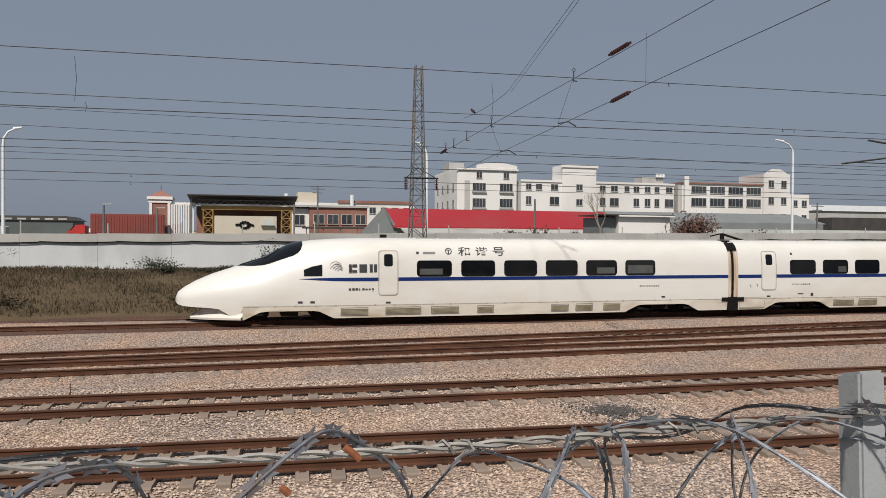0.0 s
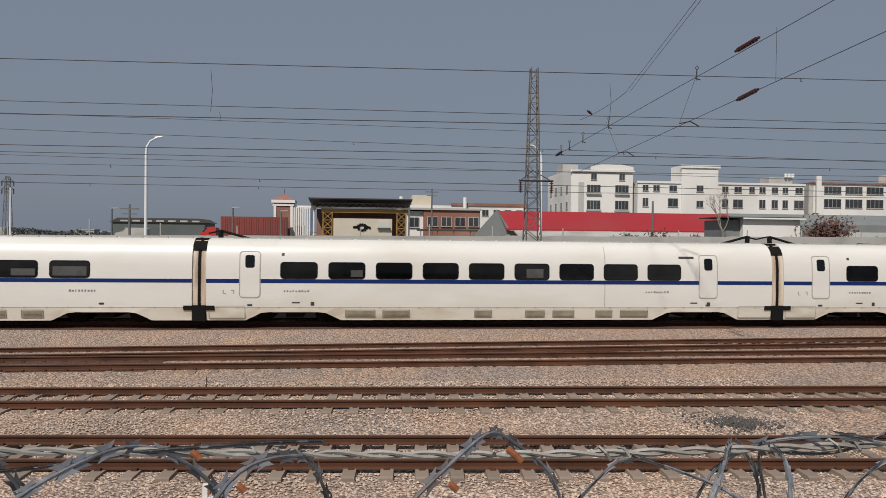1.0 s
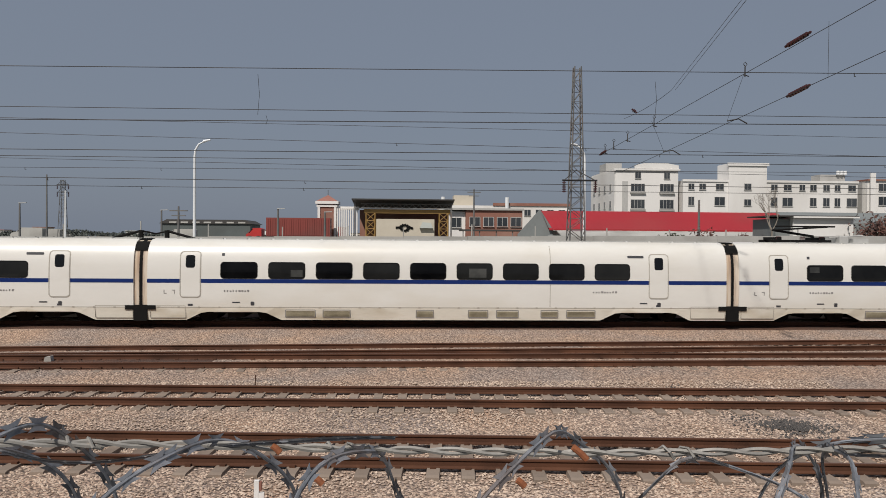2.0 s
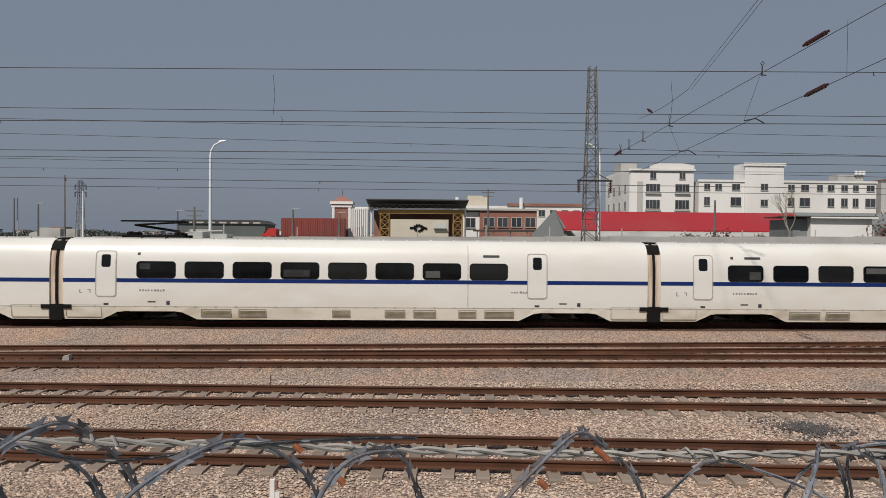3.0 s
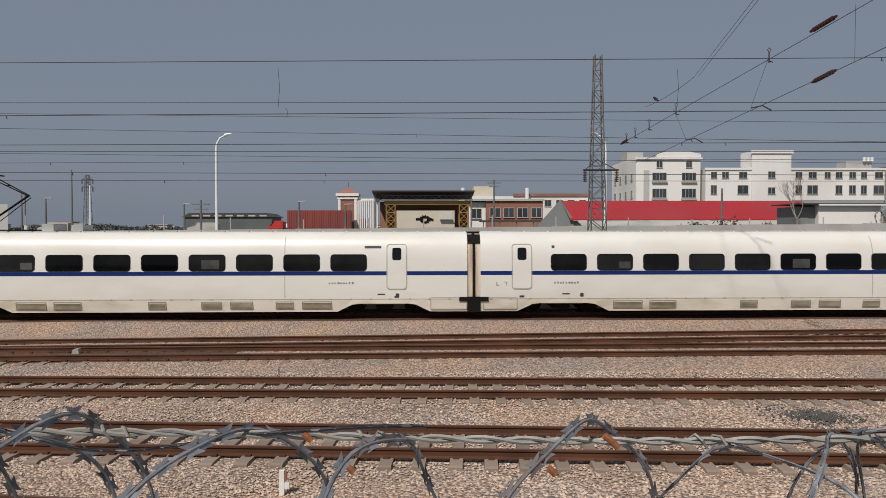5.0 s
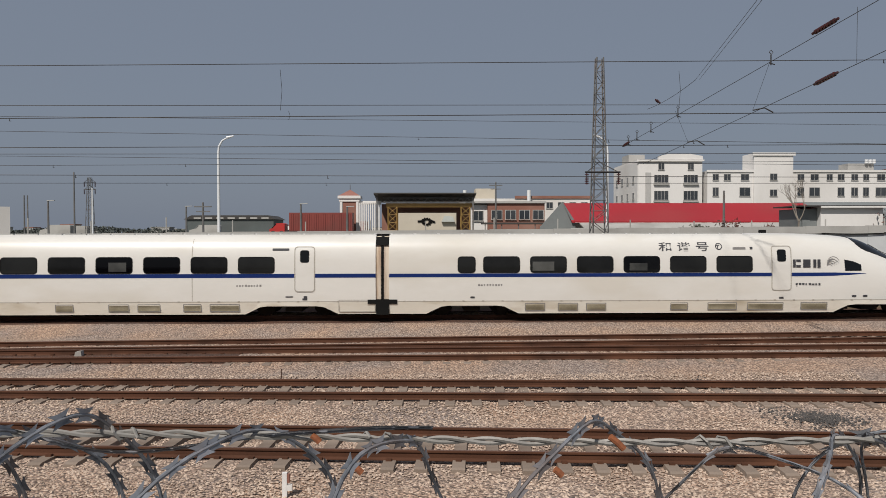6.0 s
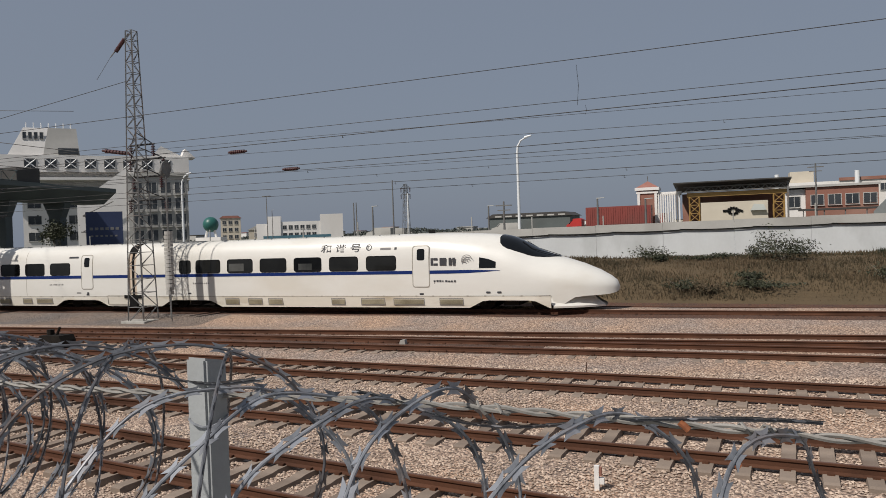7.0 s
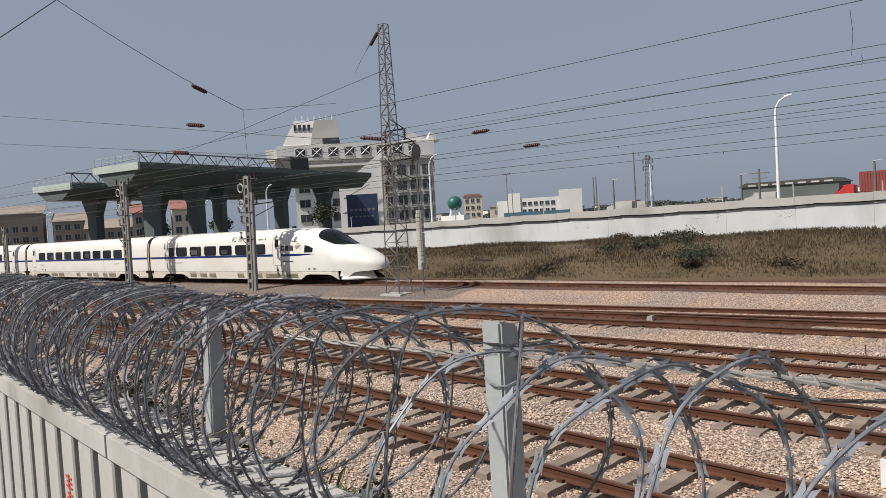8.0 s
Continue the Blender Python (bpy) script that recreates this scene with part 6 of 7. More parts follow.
    for i in range(60):
        x = -420 + i * 11 + r.uniform(-4, 4)
        y = 420 + r.uniform(-40, 90)
        z = r.uniform(2.0, 5.5)
        b = empty("distant_building", pose(x, y, 3.0), "small distant building in haze", "building", "distant buildings")
        m = r.choice(("bluewall", "greywall", "brick", "cream", "coping"))
        ww = r.uniform(4, 11)
        block(b, "wall", 0, 0, 0, ww, 8, z, M[m])
        block(b, "roof", -0.3, -0.3, z, ww + 0.3, 8.3, z + 0.35, M[r.choice(("darkroof", "coping", "terracotta"))])


def ship_building():
    b = empty("hotel_building", pose(-158.2, 122.7, 3.0, 0, 0, 48), "large white building shaped like a ship with a sloped tower", "building")
    w = block(b, "upper_deck", 0, 0, 18.6, 42, 14, 22.6, M["bluewall"])
    part("tower", Geo().add([(1.6, 0.5, 22.6), (16.8, 0.5, 22.6), (16.8, 12, 22.6), (1.6, 12, 22.6), (5.0, 2.0, 29.3), (16.2, 2.0, 29.3), (16.2, 11, 29.3), (5.0, 11, 29.3)],
                            [(0, 1, 5, 4), (1, 2, 6, 5), (2, 3, 7, 6), (3, 0, 4, 7), (4, 5, 6, 7), (3, 2, 1, 0)]), M["bluewall"], b, "sloped white tower")
    # Grey overlay: shade on the tower's right-hand face, painted as colour.
    part("shade_face", Geo().add([(9.0, 0.42, 22.6), (16.85, 0.42, 22.6), (16.3, 1.93, 29.3), (10.2, 1.93, 29.3)], [(0, 1, 2, 3)]), M["greywall"], b, "tower face coloured grey as its shaded side")
    for i in range(4):
        put_window(w, 5.2 + i * 1.2, 1.35, 26.6, 0.7, 1.5, 0)
    block(b, "dark_louvre", 12.2, 0.1, 22.9, 16.6, 0.5, 24.3, M["pane"])
    for i in range(8):
        x = 6.2 + i * 4.3
        put_window(w, x, -0.01, 19.4, 2.5, 2.3, 1)
        br = Geo().tube([(x - 1.2, -0.1, 19.5), (x + 1.2, -0.1, 21.6)], 0.12, 4).tube([(x - 1.2, -0.1, 21.6), (x + 1.2, -0.1, 19.5)], 0.12, 4)
        part("cross_brace", br, M["lamp"], w)
    # Greyer wall band: shade below the upper deck put into the colour.
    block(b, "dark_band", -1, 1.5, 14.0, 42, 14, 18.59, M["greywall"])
    block(b, "terrace", -1.5, -1.2, 16.6, 42, 1.49, 17.2, M["bluewall"])
    lw = block(b, "lower_wall", 4, 4, 0, 42, 14, 13.99, M["bluewall"])
    for i in range(8):
        for z in (2.2, 6.2, 10.2):
            put_window(lw, 6.5 + i * 4.4, 3.99, z, 2.8, 2.0, 1)
    block(b, "bow", -3.0, 2.0, 19.0, -0.01, 12, 22.0, M["bluewall"])
    for i in range(7):
        part("roof_antenna", Geo().tube([(5.5 + i * 1.6, 4, 29.3), (5.5 + i * 1.6, 4, 30.8)], 0.12, 5), M["lamp"], b)
    part("roof_fin", Geo().prism([(33, 22.6), (41, 22.6), (35.5, 25.4)], "y", 1, 8), M["bluewall"], b, "white angular roof fin")
    part("roof_fin", Geo().prism([(40.5, 22.6), (44, 22.6), (41.5, 25)], "y", 2, 8), M["bluewall"], b, "white angular roof fin")
    s = empty("wedge_building", pose(-118.5, 107.8, 3.0, 0, 0, 44), "white wedge-shaped block joined to a dark windowed front", "building")
    part("wedge", Geo().prism([(0, 0), (10.5, 0), (10.5, 15.8), (9.6, 16.2), (0, 9.0)], "y", 0, 9), M["bluewall"], s)
    q = block(s, "front", 9.2, -0.4, 0, 20.5, 10, 14.2, M["greywall"])
    block(s, "roof_edge", 9.0, -0.9, 14.2, 20.8, 10.4, 14.7, M["coping"])
    for i in range(4):
        for z in (1.2, 4.4, 7.6, 10.8):
            put_window(q, 10.9 + i * 2.7, -0.41, z, 1.9, 2.1, 1)
            block(s, "ledge", 9.9 + i * 2.7, -1.1, z - 0.55, 11.9 + i * 2.7, -0.42, z - 0.3, M["greywall"])
    part("fire_stair", Geo().tube([(1.0, -1, 6.5), (6.5, -1, 9.2)], 0.12, 5).tube([(1, -1, 6.4), (6.5, -1, 6.4)], 0.12, 5).tube([(1, -1, 3.4), (6.5, -1, 6.4)], 0.12, 5).box(0.6, -1.6, 3.2, 7, -0.3, 3.4), M["lattice"], s)
    h = empty("blue_hoarding", pose(-88.2, 81.6, 3.0, 0, 0, 46), "dark blue billboard with faded pale lettering bars", "billboard")
    block(h, "board", 0, 0, 0.2, 5.0, 0.2, 5.6, M["bluesign"])
    for i in range(6):
        block(h, "lettering_bar", 0.5 + i * 0.7, -0.03, 2.9, 0.95 + i * 0.7, -0.004, 3.3, M["greymark"])
        block(h, "lettering_bar", 0.6 + i * 0.65, -0.03, 1.9, 0.95 + i * 0.65, -0.004, 2.15, M["greymark"])
    for x in (0.4, 4.6):
        part("leg", Geo().tube([(x, 0.4, 0), (x, 0.4, 5.5)], 0.1, 6), M["lattice"], h)


def viaduct(x, y, turn, length, width, z0, z1, piers, truss, label):
    """An unfinished bridge deck on flared piers: a cut end with a pale edge beam, a steel truss rail along its side."""
    v = empty("bridge_deck", pose(x, y, 0, 0, 0, turn), label, "bridge deck", "unfinished bridge decks")
    sec = [(0, z1), (width, z1), (width, z1 - 0.55), (width * 0.72, z0), (width * 0.28, z0), (0, z1 - 0.6)]
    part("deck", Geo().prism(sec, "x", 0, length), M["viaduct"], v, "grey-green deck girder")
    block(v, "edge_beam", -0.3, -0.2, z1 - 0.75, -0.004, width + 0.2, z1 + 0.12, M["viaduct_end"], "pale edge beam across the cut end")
    g = Geo()
    n = int(truss / 1.3)
    for i in range(n):
        a, b = 0.2 + i * 1.3, 0.2 + (i + 1) * 1.3
        g.tube([(a, 0.1, z1 + (0.0 if i % 2 else 1.35)), (b, 0.1, z1 + (1.35 if i % 2 else 0.0))], 0.07, 4)
        if i % 3 == 0:
            g.tube([(a, 0.1, z1), (a, 0.1, z1 + 1.35)], 0.05, 4)
    e = 0.2 + n * 1.3
    g.tube([(-0.6, 0.1, z1 + 1.35), (e, 0.1, z1 + 1.35)], 0.09, 4).tube([(0.2, 0.1, z1 + 0.1), (e, 0.1, z1 + 0.1)], 0.08, 4)
    part("truss_rail", g, M["viaduct"], v, "dark steel truss railing")
    r = Geo()
    k = int(width / 1.3)
    for i in range(k + 1):
        yy = i * width / k
        r.tube([(-0.1, yy, z1), (-0.1, yy, z1 + 1.05)], 0.03, 4)
    for zz in (0.55, 1.05):
        r.tube([(-0.1, 0, z1 + zz), (-0.1, width, z1 + zz)], 0.025, 4)
    part("railing", r, M["viaduct_end"], v, "thin pale railing")
    block(v, "formwork", truss + 0.4, 0.4, z1 + 0.004, truss + 4.5, 3.4, z1 + 1.9, M["darkroof"], "dark stacked formwork on the deck")
    for px, w in piers:
        py = width / 2
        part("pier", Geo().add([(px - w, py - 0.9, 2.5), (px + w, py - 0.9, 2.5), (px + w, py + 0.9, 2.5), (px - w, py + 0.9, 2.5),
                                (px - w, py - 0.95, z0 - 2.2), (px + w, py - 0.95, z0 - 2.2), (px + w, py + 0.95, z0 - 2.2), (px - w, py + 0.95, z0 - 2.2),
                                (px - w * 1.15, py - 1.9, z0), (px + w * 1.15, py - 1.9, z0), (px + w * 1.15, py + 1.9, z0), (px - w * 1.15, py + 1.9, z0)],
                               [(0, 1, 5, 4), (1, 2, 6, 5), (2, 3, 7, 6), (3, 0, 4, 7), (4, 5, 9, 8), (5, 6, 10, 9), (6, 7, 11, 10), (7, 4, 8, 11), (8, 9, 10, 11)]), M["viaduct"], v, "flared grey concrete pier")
    return v


def far_woods():
    """Low hazy tree line along the horizon: clumps of leaves with gaps and an uneven top."""
    r = np.random.RandomState(14)
    n = 16000
    x = r.uniform(-420, 30, n)
    top = np.array([2.2 + 5.5 * max(0.0, noise.noise((a * 0.02, 1.0, 4.0)) + 0.55 * noise.noise((a * 0.11, 5.0, 2.0))) for a in x])
    z = 3.0 + top * r.rand(n) ** 0.6
    y = 380 + r.uniform(0, 25, n)
    c = np.stack([x, y, z], 1)
    a = r.normal(size=(n, 3))
    a /= np.linalg.norm(a, axis=1)[:, None]
    b = np.cross(a, r.normal(size=(n, 3)))
    b /= np.linalg.norm(b, axis=1)[:, None]
    k = r.uniform(0.35, 0.9, n)[:, None]
    v = np.stack([c - a * k, c + b * k * 0.6, c + a * k, c - b * k * 0.6], 1).reshape(-1, 3)
    me = bpy.data.meshes.new("far_woods")
    me.from_pydata(v.tolist(), [], (np.arange(4)[None] + 4 * np.arange(n)[:, None]).tolist())
    # The haze of distance is mixed into this leaf colour.
    me.materials.append(M["farleaf"])
    tagged(new("far_woods", me), "low dark green tree line along the horizon", "trees", kind="stuff")


far_woods()
four_storey()
long_block()
right_block()
red_shed()
guard_house()
gantry_shed()
gate_house()
brick_row()
container_row()
far_left()
ship_building()
viaduct(-82.97, 44.14, 99, 46, 8.2, 10.1, 12.45, [(4.5, 0.6), (11.5, 0.75), (15.6, 0.45), (27.75, 0.6), (38, 0.6)], 26, "unfinished grey-green bridge deck on concrete piers")
viaduct(-97.37, 42.56, 99, 40, 8.0, 9.2, 11.15, [(5.75, 0.6), (16.0, 0.6)], 12, "unfinished grey-green bridge deck on concrete piers")


def red_houses():
    for x, y, w, h, m in ((-159.4, 82.5, 6.5, 8.2, "tan"), (-155.5, 90.0, 7, 8.6, "cream"), (-186, 84, 14, 5.5, "tan"), (-207.9, 70.0, 12, 10.5, "tan"), (-200, 82, 9, 8.0, "tan")):
        b = empty("town_house", pose(x, y, 3.0, 0, 0, 62), "weathered town house with reddish roof and dark windows", "house", "town houses")
        q = block(b, "wall", 0, 0, 0, w, 9, h - 2, M[m])
        part("roof", Geo().prism([(-0.5, h - 2), (-0.5, h - 1.85), (9, h + 0.6), (9, h + 0.4)], "x", -0.4, w + 0.4), M["terracotta" if x > -170 else "tan"], b)
        for i in range(int(w / 2.2)):
            for z in (1.2, 3.9):
                if z + 1.6 < h - 2:
                    put_window(q, 1.3 + i * 2.2, -0.01, z, 1.3, 1.4)


red_houses()


def bare_tree(x, y, z, h, label, seed=1, leaf=None):
    r = random.Random(seed)
    t = empty("tree", pose(x, y, z), label, "tree")
    g = Geo()
    tips = []

    def grow(p, d, l, rad, k):
        q = p + d * l
        g.tube([p, p.lerp(q, 0.5) + Vector((r.uniform(-1, 1), r.uniform(-1, 1), 0)) * l * 0.05, q], rad, 5, rad * 0.6)
        if k == 0:
            tips.append(q)
            return
        for i in range(r.choice((2, 3))):
            e = (d + Vector((r.uniform(-1, 1), r.uniform(-1, 1), r.uniform(-0.1, 0.6))) * 0.62).normalized()
            grow(q, e, l * r.uniform(0.62, 0.85), rad * 0.6, k - 1)
    grow(Vector((0, 0, 0)), Vector((0, 0, 1)), h * 0.28, 0.018 * h, 5)
    part("trunk", g, M["bark"], t)
    if leaf:
        lf = Geo()
        for p in tips:
            for i in range(leaf):
                c = p + Vector((r.gauss(0, 0.11 * h), r.gauss(0, 0.11 * h), r.gauss(-0.08 * h, 0.12 * h)))
                a = Vector((r.uniform(-1, 1), r.uniform(-1, 1), r.uniform(-1, 1))).normalized()
                d = a.orthogonal().normalized()
                s = r.uniform(0.10, 0.2)
                lf.add([c - a * s, c + d * s * 0.6, c + a * s, c - d * s * 0.6], [(0, 1, 2, 3)])
        part("crown", lf, M["green"], t)


bare_tree(33.0, 64.5, 3.0, 6.0, "bare leafless tree in front of the white building", 3)
bush(44.3, 66.0, 3.0, 4.6, 3.3, 1500, "reddish-brown leafless scrub beside the hut", M["scrub"], 41, 40, 2.2)
bush(49.0, 64.0, 3.0, 3.0, 1.7, 500, "dark green scrub beside the hut", None, 42, 12, 2.2)
bush(25.0, 60.0, 3.0, 1.8, 1.8, 320, "small reddish scrub behind the wall", M["scrub"], 43, 12, 1.8)
bush(22.4, 60.0, 3.0, 1.3, 1.4, 200, "small dark scrub behind the wall", None, 44, 10, 1.8)
bush(28.6, 61.0, 3.0, 1.6, 1.5, 240, "small reddish scrub behind the wall", M["scrub"], 45, 10, 1.8)
pole(26.9, 66.0, 4.5, "dark pole in front of the red roof")
bare_tree(-76.5, 66.0, 2.6, 4.2, "green leafy tree below the bridge deck", 7, 7)
bare_tree(-90.0, 78.0, 2.6, 4.6, "green leafy tree near the billboard", 11, 7)
for k, (x, y, h) in enumerate(((-97, 52, 3.0), (-91, 60, 3.2), (-110, 62, 3.4))):
    bare_tree(x, y, 2.6, h, "dusty green roadside tree below the bridge decks", 30 + k, 8)
bush(22.5, 62.0, 3.3, 3.6, 1.0, 500, "dark scrub growing on the wall top", seed=12, leaf=1.6)
bush(62, 55.0, 3.0, 4.0, 1.8, 700, "dark scrub beside the road", seed=13)

# ---- the fence in front: slotted concrete wall, posts and razor wire ----
F_ANG = math.degrees(math.atan(-0.15))
FENCE = pose(-1.7, 1.9, 0, 0, 0, F_ANG)
BEND = pose(-1.7, 1.9, 0, 0, 0, -1.6)      # the fence turns a little at the middle post
POSTS = (3.68, 0.0, -2.42, -6.6, -9.8, -12.9)
TOP = 2.53


def fence_wall(name, where, x0, x1, mark):
    w = new(name)
    w.matrix_basis = where
    tagged(w, "pale precast concrete fence wall with vertical slots", "wall", kind="structure")
    # Panel closing the slots; its dark colour is the shade inside them.
    part("core", Geo().box(x0, -0.12, 0.5, x1, 0.0, TOP - 0.16), M["infill"], w, "infill coloured dark as the shade inside the slots")
    n = int((x1 - x0) / 3.0)
    for i in range(n):
        a = x0 + i * 3.0
        bm = bmesh.new()
        bmesh.ops.create_cube(bm, size=1, matrix=Matrix.Translation((a + 1.5, -0.16, TOP - 0.08)) @ Matrix.Diagonal((2.985, 0.42, 0.159, 1)))
        bmesh.ops.bevel(bm, geom=bm.edges, offset=0.012, segments=2, affect="EDGES")
        me = bpy.data.meshes.new("coping")
        bm.to_mesh(me)
        bm.free()
        me.materials.append(M["concrete"])
        o = new("coping", me)
        o.parent = w
    bm = bmesh.new()
    bmesh.ops.create_cube(bm, size=1, matrix=Matrix.Translation((0, -0.28, 1.435)) @ Matrix.Diagonal((0.285, 0.118, 1.86, 1)))
    bmesh.ops.bevel(bm, geom=bm.edges, offset=0.012, segments=1, affect="EDGES")
    me = bpy.data.meshes.new("picket")
    bm.to_mesh(me)
    bm.free()
    me.materials.append(M["concrete"])
    x = x0 + 0.2
    while x < x1:
        piece("picket", me, w, pose(x, 0, 0))
        x += 0.43
    for k, z in enumerate((1.95, 1.83, 1.71, 1.6) if mark else ()):
        g = Geo()
        for i in range(3):
            g.box(-0.07 + 0.02 * ((i + k) % 2), -0.345, z + i * 0.035, 0.07 - 0.03 * ((i * k) % 2), -0.341, z + i * 0.035 + 0.014)
        g.box(-0.01, -0.346, z - 0.01, 0.015, -0.3415, z + 0.1)
        part("painted_mark", g, M["redpaint"], w, "illegible red painted mark").location = (x0 + 0.2 + 0.43 * 53, 0, 0)


fence_wall("wall_fence_west", FENCE, -27.0, 0.0, True)
fence_wall("wall_fence_east", BEND, 0.01, 15.0, False)


def fence_post(x):
    bm = bmesh.new()
    bmesh.ops.create_cube(bm, size=1, matrix=Matrix.Translation((0, 0, 2.68)) @ Matrix.Diagonal((0.088, 0.088, 1.36, 1)))
    for v in bm.verts:
        if v.co.z > 3 and v.co.y > 0:
            v.co.z -= 0.02
    bmesh.ops.bevel(bm, geom=[e for e in bm.edges], offset=0.008, segments=2, affect="EDGES")
    me = bpy.data.meshes.new("shaft")
    bm.to_mesh(me)
    bm.free()
    me.materials.append(M["post"])
    p = empty("fence_post", (FENCE if x <= 0 else BEND) @ pose(x, 0, 0, 1.5 * math.sin(x * 3), 2.0 * math.sin(x * 5), 0), "square grey fence post standing in the razor wire", "fence post", "fence posts")
    o = new("shaft", me)
    o.parent = p
    part("wire_loop", Geo().tube([(0.058 * math.cos(a), 0.058 * math.sin(a) * 1.0, 3.16 + 0.01 * math.sin(2 * a)) for a in [i * math.pi / 6 for i in range(13)]], 0.004, 5), M["razor"], p, "tie wire round the post")


for px in POSTS:
    fence_post(px)


def razor_tape(core, barbs, flat, pts, r, q, gap=0.045, size=1.0, ribbon=0.0):
    """Core wire with a folded tape and paired blades along it."""
    core.tube(pts, r, 6)
    for a, b in zip(pts[:-1], pts[1:]) if ribbon else ():
        a, b = Vector(a), Vector(b)
        d = (b - a).normalized()
        n = (flat - d * flat.dot(d)).normalized()
        u = d.cross(n) * ribbon
        core.add([a - u, a + u, b + u, b - u], [(0, 1, 2, 3)])
    acc = 0.0
    for i in range(len(pts) - 1):
        a, b = Vector(pts[i]), Vector(pts[i + 1])
        d = (b - a)
        l = d.length
        d.normalize()
        acc += l
        if acc < gap:
            continue
        acc -= gap
        n = (flat - d * flat.dot(d)).normalized()
        u = d.cross(n)
        s = size * q.uniform(0.85, 1.15)
        for k in (-1, 1):
            w = u * k
            base, tip = a + w * 0.004, a + w * 0.017 * s
            g = barbs
            g.add([base - d * 0.014 * s, tip - d * 0.03 * s, tip - d * 0.004 * s + w * -0.004, tip + d * 0.004 * s - w * 0.004, tip + d * 0.03 * s, base + d * 0.014 * s],
                  [(0, 1, 2), (0, 2, 3, 5), (3, 4, 5)])
            t = n * 0.0015
            g.add([base - d * 0.014 * s + t, tip - d * 0.03 * s + t, tip - d * 0.004 * s + w * -0.004 + t, tip + d * 0.004 * s - w * 0.004 + t, tip + d * 0.03 * s + t, base + d * 0.014 * s + t],
                  [(2, 1, 0), (5, 3, 2, 0), (5, 4, 3)])


def coil(where, x0, x1, pitch, seed, label, rad=0.43, zc=2.955, gap=0.066, size=0.95):
    """Concertina loops clipped in pairs, each turned the other way; every loop is a part with its barbs."""
    q = random.Random(seed)
    c = empty("razor_wire", where, label, "razor wire", "razor wire coils")
    x, k = x0, 0
    while x < x1:
        core, barbs = Geo(), Geo()
        yaw = radians((33 if k % 2 else -33) + q.uniform(-10, 10))
        tilt = radians(q.uniform(-14, 14))
        r = rad * q.uniform(0.93, 1.04)
        cz, cy = zc + q.uniform(-0.025, 0.02) - (rad - r) * 0.3, -0.12 + q.uniform(-0.03, 0.03)
        pts = []
        n = 54
        dx = pitch * q.uniform(0.6, 1.2)
        for i in range(n + 1):
            a = 2 * math.pi * i / n - math.pi / 2
            y, z = r * math.cos(a), r * math.sin(a)
            xx = y * math.tan(yaw) + z * math.tan(tilt) + dx * i / n
            pts.append((x + xx, cy + y, min(cz + z, zc + rad + 0.012) if cz + z > TOP else TOP + 0.012 + 0.01 * math.sin(a * 9)))
        flat = Vector((math.cos(yaw), -math.sin(yaw), 0.35 * q.uniform(-1, 1)))
        razor_tape(core, barbs, flat, pts, 0.0048, q, gap, size)
        o = part("loop", core, M["razorcore"], c, smooth=True)
        part("barbing", barbs, M["razor"], o, "flat galvanised barbs")["kind"] = "stuff"
        x += pitch * q.uniform(0.75, 1.25)
        k += 1
    return c


coil(FENCE, -13.0, -5.5, 0.09, 21, "dense coil of galvanised razor wire along the wall top")
coil(FENCE, -5.5, -1.2, 0.105, 22, "dense coil of galvanised razor wire along the wall top")
coil(FENCE, -1.2, 0.1, 0.2, 23, "loose coil of galvanised razor wire along the wall top")
def stretched_coil(where, loops, seed, label, rad=0.41, zc=2.87):
    """One long tape pulled out wide: each loop climbs on the near side and falls on the far side, further along. loops: place and slant."""
    q = random.Random(seed)
    c = empty("razor_wire", where, label, "razor wire", "razor wire coils")
    for x, slant, step, drop in loops:
        core, barbs = Geo(), Geo()
        r = rad * q.uniform(0.95, 1.03)
        cy, lean = -0.12 + q.uniform(-0.03, 0.03), q.uniform(-0.08, 0.08)
        pts = []
        n = 64
        for i in range(n + 1):
            a = 2 * math.pi * i / n - math.pi / 2
            y, z = r * math.cos(a), r * math.sin(a)
            xx = y * slant + z * lean + step * (0.5 - i / n) + 0.012 * math.sin(a * 5 + x * 9)
            zz = zc - drop + z + 0.006 * math.sin(a * 7 + x * 5)
            pts.append((x + xx, cy + y + 0.01 * math.sin(a * 4 + x), zz if zz > TOP + 0.015 else TOP + 0.015 + 0.008 * math.sin(a * 9)))
        flat = Vector((0.55, -0.75, 0.45 * q.uniform(0.3, 1)))
        razor_tape(core, barbs, flat, pts, 0.0042, q, 0.074, 1.0, 0.0055)
        o = part("loop", core, M["razor"], c)
        part("barbing", barbs, M["razor"], o, "flat galvanised barbs")["kind"] = "stuff"
    return c


LOOPS = ((0.10, 0.4, 0.2, 0.0), (0.36, 0.3, 0.2, 0.0), (0.60, 0.35, 0.2, 0.01), (0.80, 0.1, 0.2, -0.02), (1.20, 0.4, 0.3, 0.0), (1.58, 0.26, 0.26, 0.005), (2.06, 0.55, 0.34, -0.005), (2.52, -0.35, -0.2, 0.05), (2.63, 0.6, 0.3, 0.03),
         (2.80, 0.3, 0.2, 0.03), (2.98, -0.5, -0.25, 0.0), (3.12, 0.5, 0.3, 0.01), (3.33, -0.4, -0.2, 0.0), (3.47, 0.55, 0.3, 0.0), (3.62, -0.5, -0.25, 0.0), (3.8, 0.5, 0.3, 0.0), (4.05, 0.5, 0.3, 0.0), (4.3, -0.4, -0.3, 0.0), (4.6, 0.5, 0.3, 0.0))
stretched_coil(BEND, LOOPS, 24, "stretched coil of galvanised razor wire with rust spots")


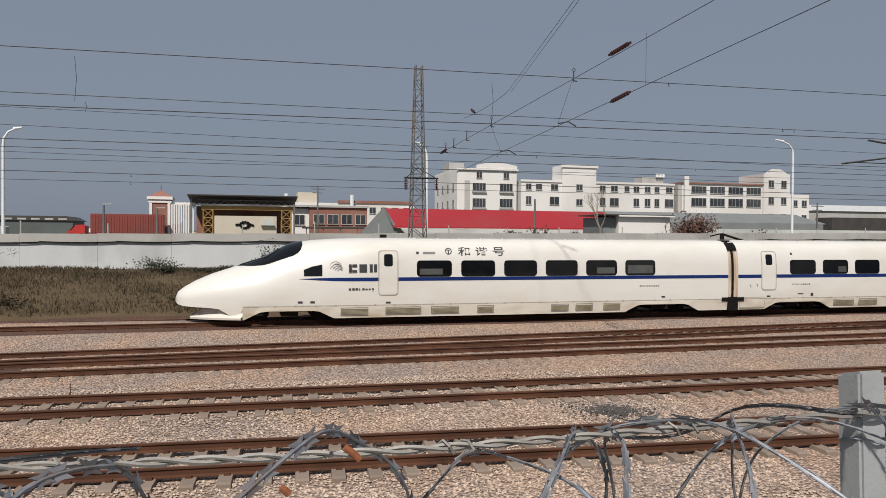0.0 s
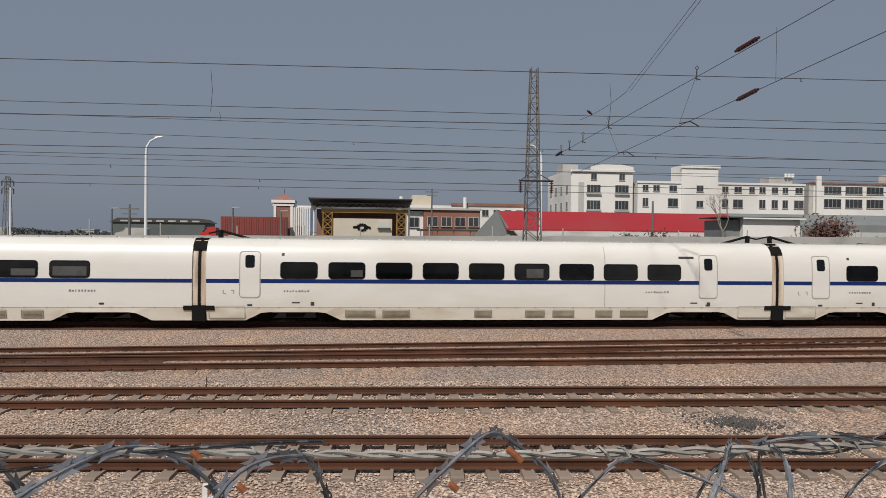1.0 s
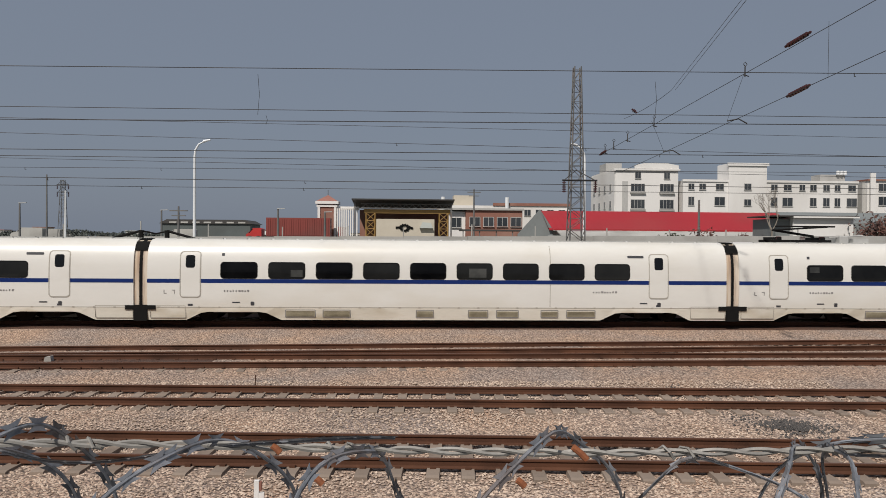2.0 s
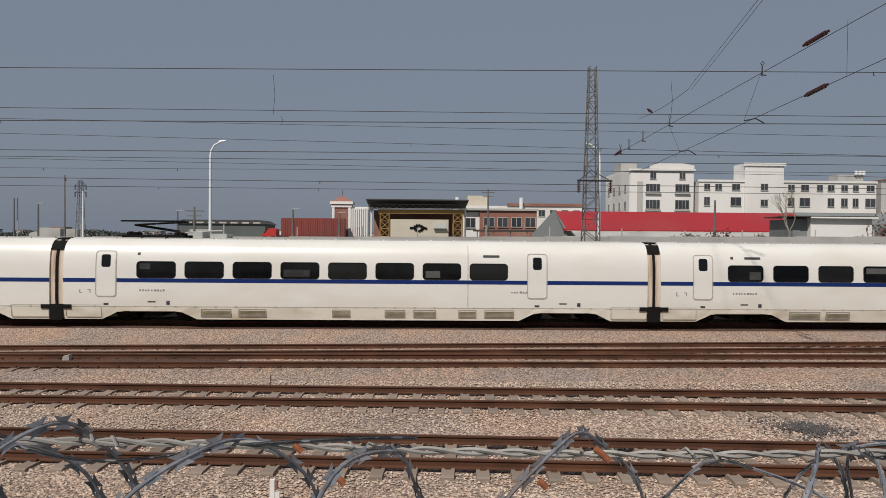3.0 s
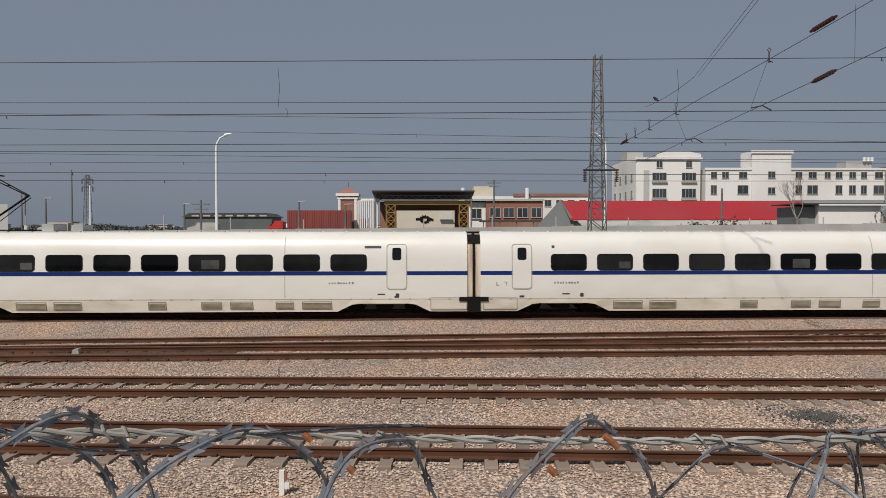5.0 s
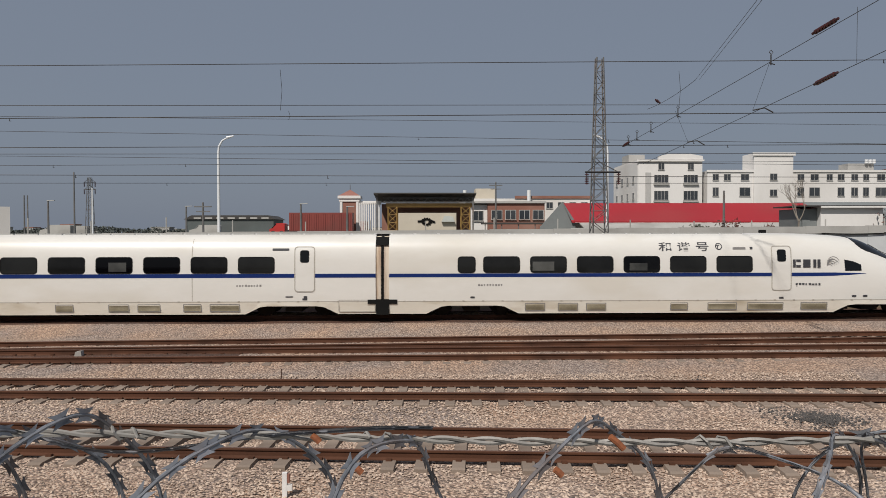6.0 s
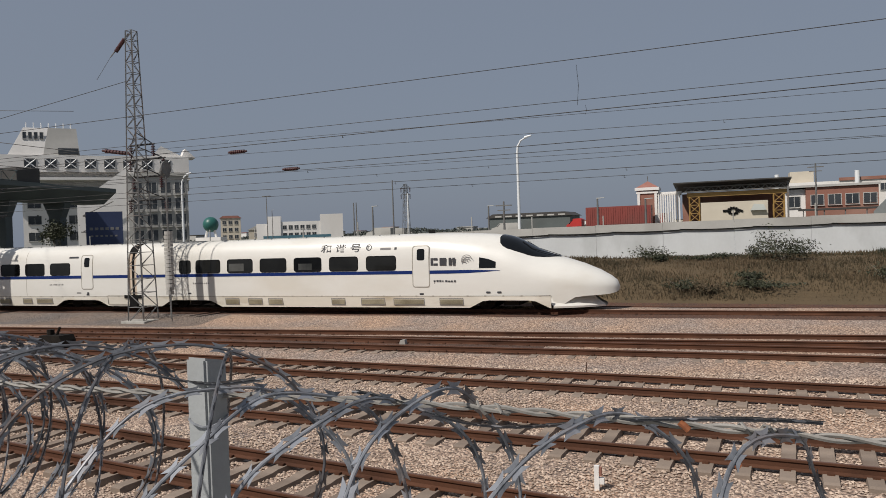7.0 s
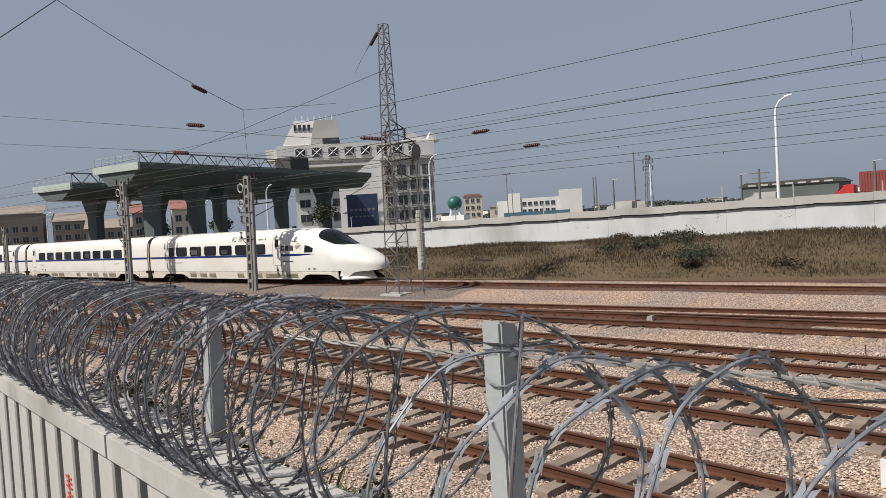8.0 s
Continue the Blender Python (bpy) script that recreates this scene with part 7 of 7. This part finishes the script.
def strands():
    """The straight twisted strand and the stretched tape along the crown of the coils."""
    q = random.Random(31)
    s = empty("tie_strand", BEND, "twisted galvanised strand tied along the razor wire", "wire strand")
    g = Geo()
    for ph in (0, math.pi):
        pts = []
        for i in range(420):
            x = -1.2 + i * 0.013
            a = x * 28 + ph
            pts.append((x, 0.02 + 0.006 * math.cos(a), 3.235 + 0.012 * math.sin(x * 2.1) + 0.006 * math.sin(a)))
        g.tube(pts, 0.0055, 5)
    part("strand", g, M["strand"], s)
    for x in (0.9, 1.55, 2.4, 3.0):
        part("tie", Geo().tube([(x + 0.012 * i - 0.03, 0.02 + 0.016 * math.cos(i * 1.4), 3.235 + 0.012 * math.sin(x * 2.1) + 0.016 * math.sin(i * 1.4)) for i in range(10)], 0.004, 5), M["strand"], s)
    for k, (x0, x1, z, y) in enumerate(((-1.0, 0.3, 3.31, -0.05), (0.5, 1.7, 3.24, 0.0), (2.8, 3.7, 3.24, 0.05), (-4.5, -1.0, 3.33, 0.05))):
        t = empty("razor_tape", FENCE if x1 < 0.7 else BEND, "stretched length of razor tape on the coil crown", "razor wire", "razor wire coils")
        core, barbs = Geo(), Geo()
        pts = [(x0 + (x1 - x0) * i / 60, y + 0.03 * math.sin(i * 0.2 + k), z + 0.03 * math.sin(i * 0.11 + k * 2)) for i in range(61)]
        razor_tape(core, barbs, Vector((0, 0.5, 0.8)), pts, 0.004, q)
        part("core_wire", core, M["razorcore"], t)
        part("barbing", barbs, M["razor"], t, "flat galvanised barbs")["kind"] = "stuff"
    for x, y, z, l in ((2.16, -0.02, 3.235, 0.034), (2.01, -0.05, 3.17, 0.018), (1.41, -0.02, 3.245, 0.02), (1.52, -0.05, 3.175, 0.016)):
        o = part("rust_cuff", Geo().tube([(-l * 0.5, 0, l * 0.4), (0, 0, 0.0), (l * 0.5, 0.0, -l * 0.5)], 0.0085, 8), M["rustpatch"])
        o.matrix_basis = BEND @ pose(x, y, z)
        tagged(o, "orange rusted clip on the razor wire", "wire clip", "rusted clips")


strands()


def weeds():
    r = random.Random(5)
    for k, (x, y) in enumerate(((-7.6, 6.2), (-8.6, 6.6), (-9.8, 6.4), (-6.6, 5.4), (-11.5, 6.8), (-5.8, 5.0))):
        g = Geo()
        for i in range(46):
            a, l = r.uniform(0, 6.3), r.uniform(0.25, 0.7)
            px, py = r.gauss(0, 0.22), r.gauss(0, 0.22)
            dx, dy = math.cos(a), math.sin(a)
            w = 0.018
            g.add([(px - dy * w, py + dx * w, 0), (px + dy * w, py - dx * w, 0), (px + dx * l * 0.3 + dy * w, py + dy * l * 0.3 - dx * w, l * 0.7), (px + dx * l * 0.6, py + dy * l * 0.6, l)], [(0, 1, 2), (0, 2, 3)])
        o = part("weed_tuft", g, M["weed"])
        o.matrix_basis = pose(x, y, -0.3)
        tagged(o, "green strap-leaved weed tuft in the ballast", "weeds", "weed tufts")


weeds()
mk = empty("marker_peg", pose(-2.15, 11.1, -0.28), "small white marker peg with red ends in the ballast", "marker")
part("peg", Geo().box(-0.036, -0.035, 0, 0.036, 0.035, 0.42), M["whitepaint"], mk)
part("crossbar", Geo().box(0.038, -0.03, 0.15, 0.11, 0.03, 0.24), M["whitepaint"], mk)
part("red_end", Geo().box(0.038, -0.031, 0.27, 0.075, 0.031, 0.40), M["brick"], mk, "faded red painted side")
def rounded_case(a, b, h):
    """A low case with sloped shoulders."""
    return Geo().prism([(-a, 0), (a, 0), (a, h * 0.6), (a * 0.82, h), (-a * 0.82, h), (-a, h * 0.6)], "y", -b, b)


LEVER = (-50.6, 28.6, -0.26)
sm = empty("switch_motor", pose(-25.0, 21.4, -0.26), "dark point motor beside the yard track", "switch motor")
part("case", rounded_case(0.62, 0.35, 0.5), M["under"], sm)
part("lever", Geo().tube([(0, 0, 0.45), (0.2, 0, 0.8)], 0.05, 6).tube([(-0.3, 0, 0.45), (-0.3, 0, 0.7)], 0.14, 8), M["under"], sm)
part("connecting_rod", Geo().tube([(0.2, 0.3, 0.12), (0.2, 1.4, 0.12)], 0.03, 6), M["rust"], sm)
pl = empty("point_lever", pose(*LEVER), "dark hand lever with round weight beside the track", "switch lever")
part("base", rounded_case(0.35, 0.25, 0.3), M["under"], pl)
part("lever", Geo().tube([(0, 0, 0.25), (0.12, 0, 0.8)], 0.04, 6), M["under"], pl)
part("counterweight", Geo().tube([(0.12, -0.1, 0.75), (0.12, 0.1, 0.75)], 0.16, 14), M["under"], pl)
for x, y in ((-3.8, 19.3),):
    tagged(part("track_stake", Geo().tube([(x, y, -0.3), (x, y, 0.2)], 0.013, 6), M["rust"]), "thin rusty stake in the ballast", "stake", "ballast stakes")


# ---- movement ----
JOINT = [(0.0, 23.05), (0.5, 8.25), (1.0, -6.5), (1.5, -21.2), (2.5, -50.4), (3.5, -79.45), (4.5, -108.4), (5.5, -137.4), (6.5, -166.2), (7.0, -180.4), (7.5, -194.3), (8.0, -207.9)]


def motions():
    """The train runs to the left; each coach follows the first joint at its own distance."""
    for i, c in enumerate(COACHES):
        if i == 0:
            walk(c, [(t, pose(x - HEAD_L, 32.69, 0)) for t, x in JOINT])
        elif i < 7:
            walk(c, [(t, pose(x + 25.0 * (i - 1), 32.69, 0)) for t, x in JOINT])
        else:
            walk(c, [(t, pose(x + 150.0 + HEAD_L, 32.69, 0, 0, 0, 180)) for t, x in JOINT])


motions()
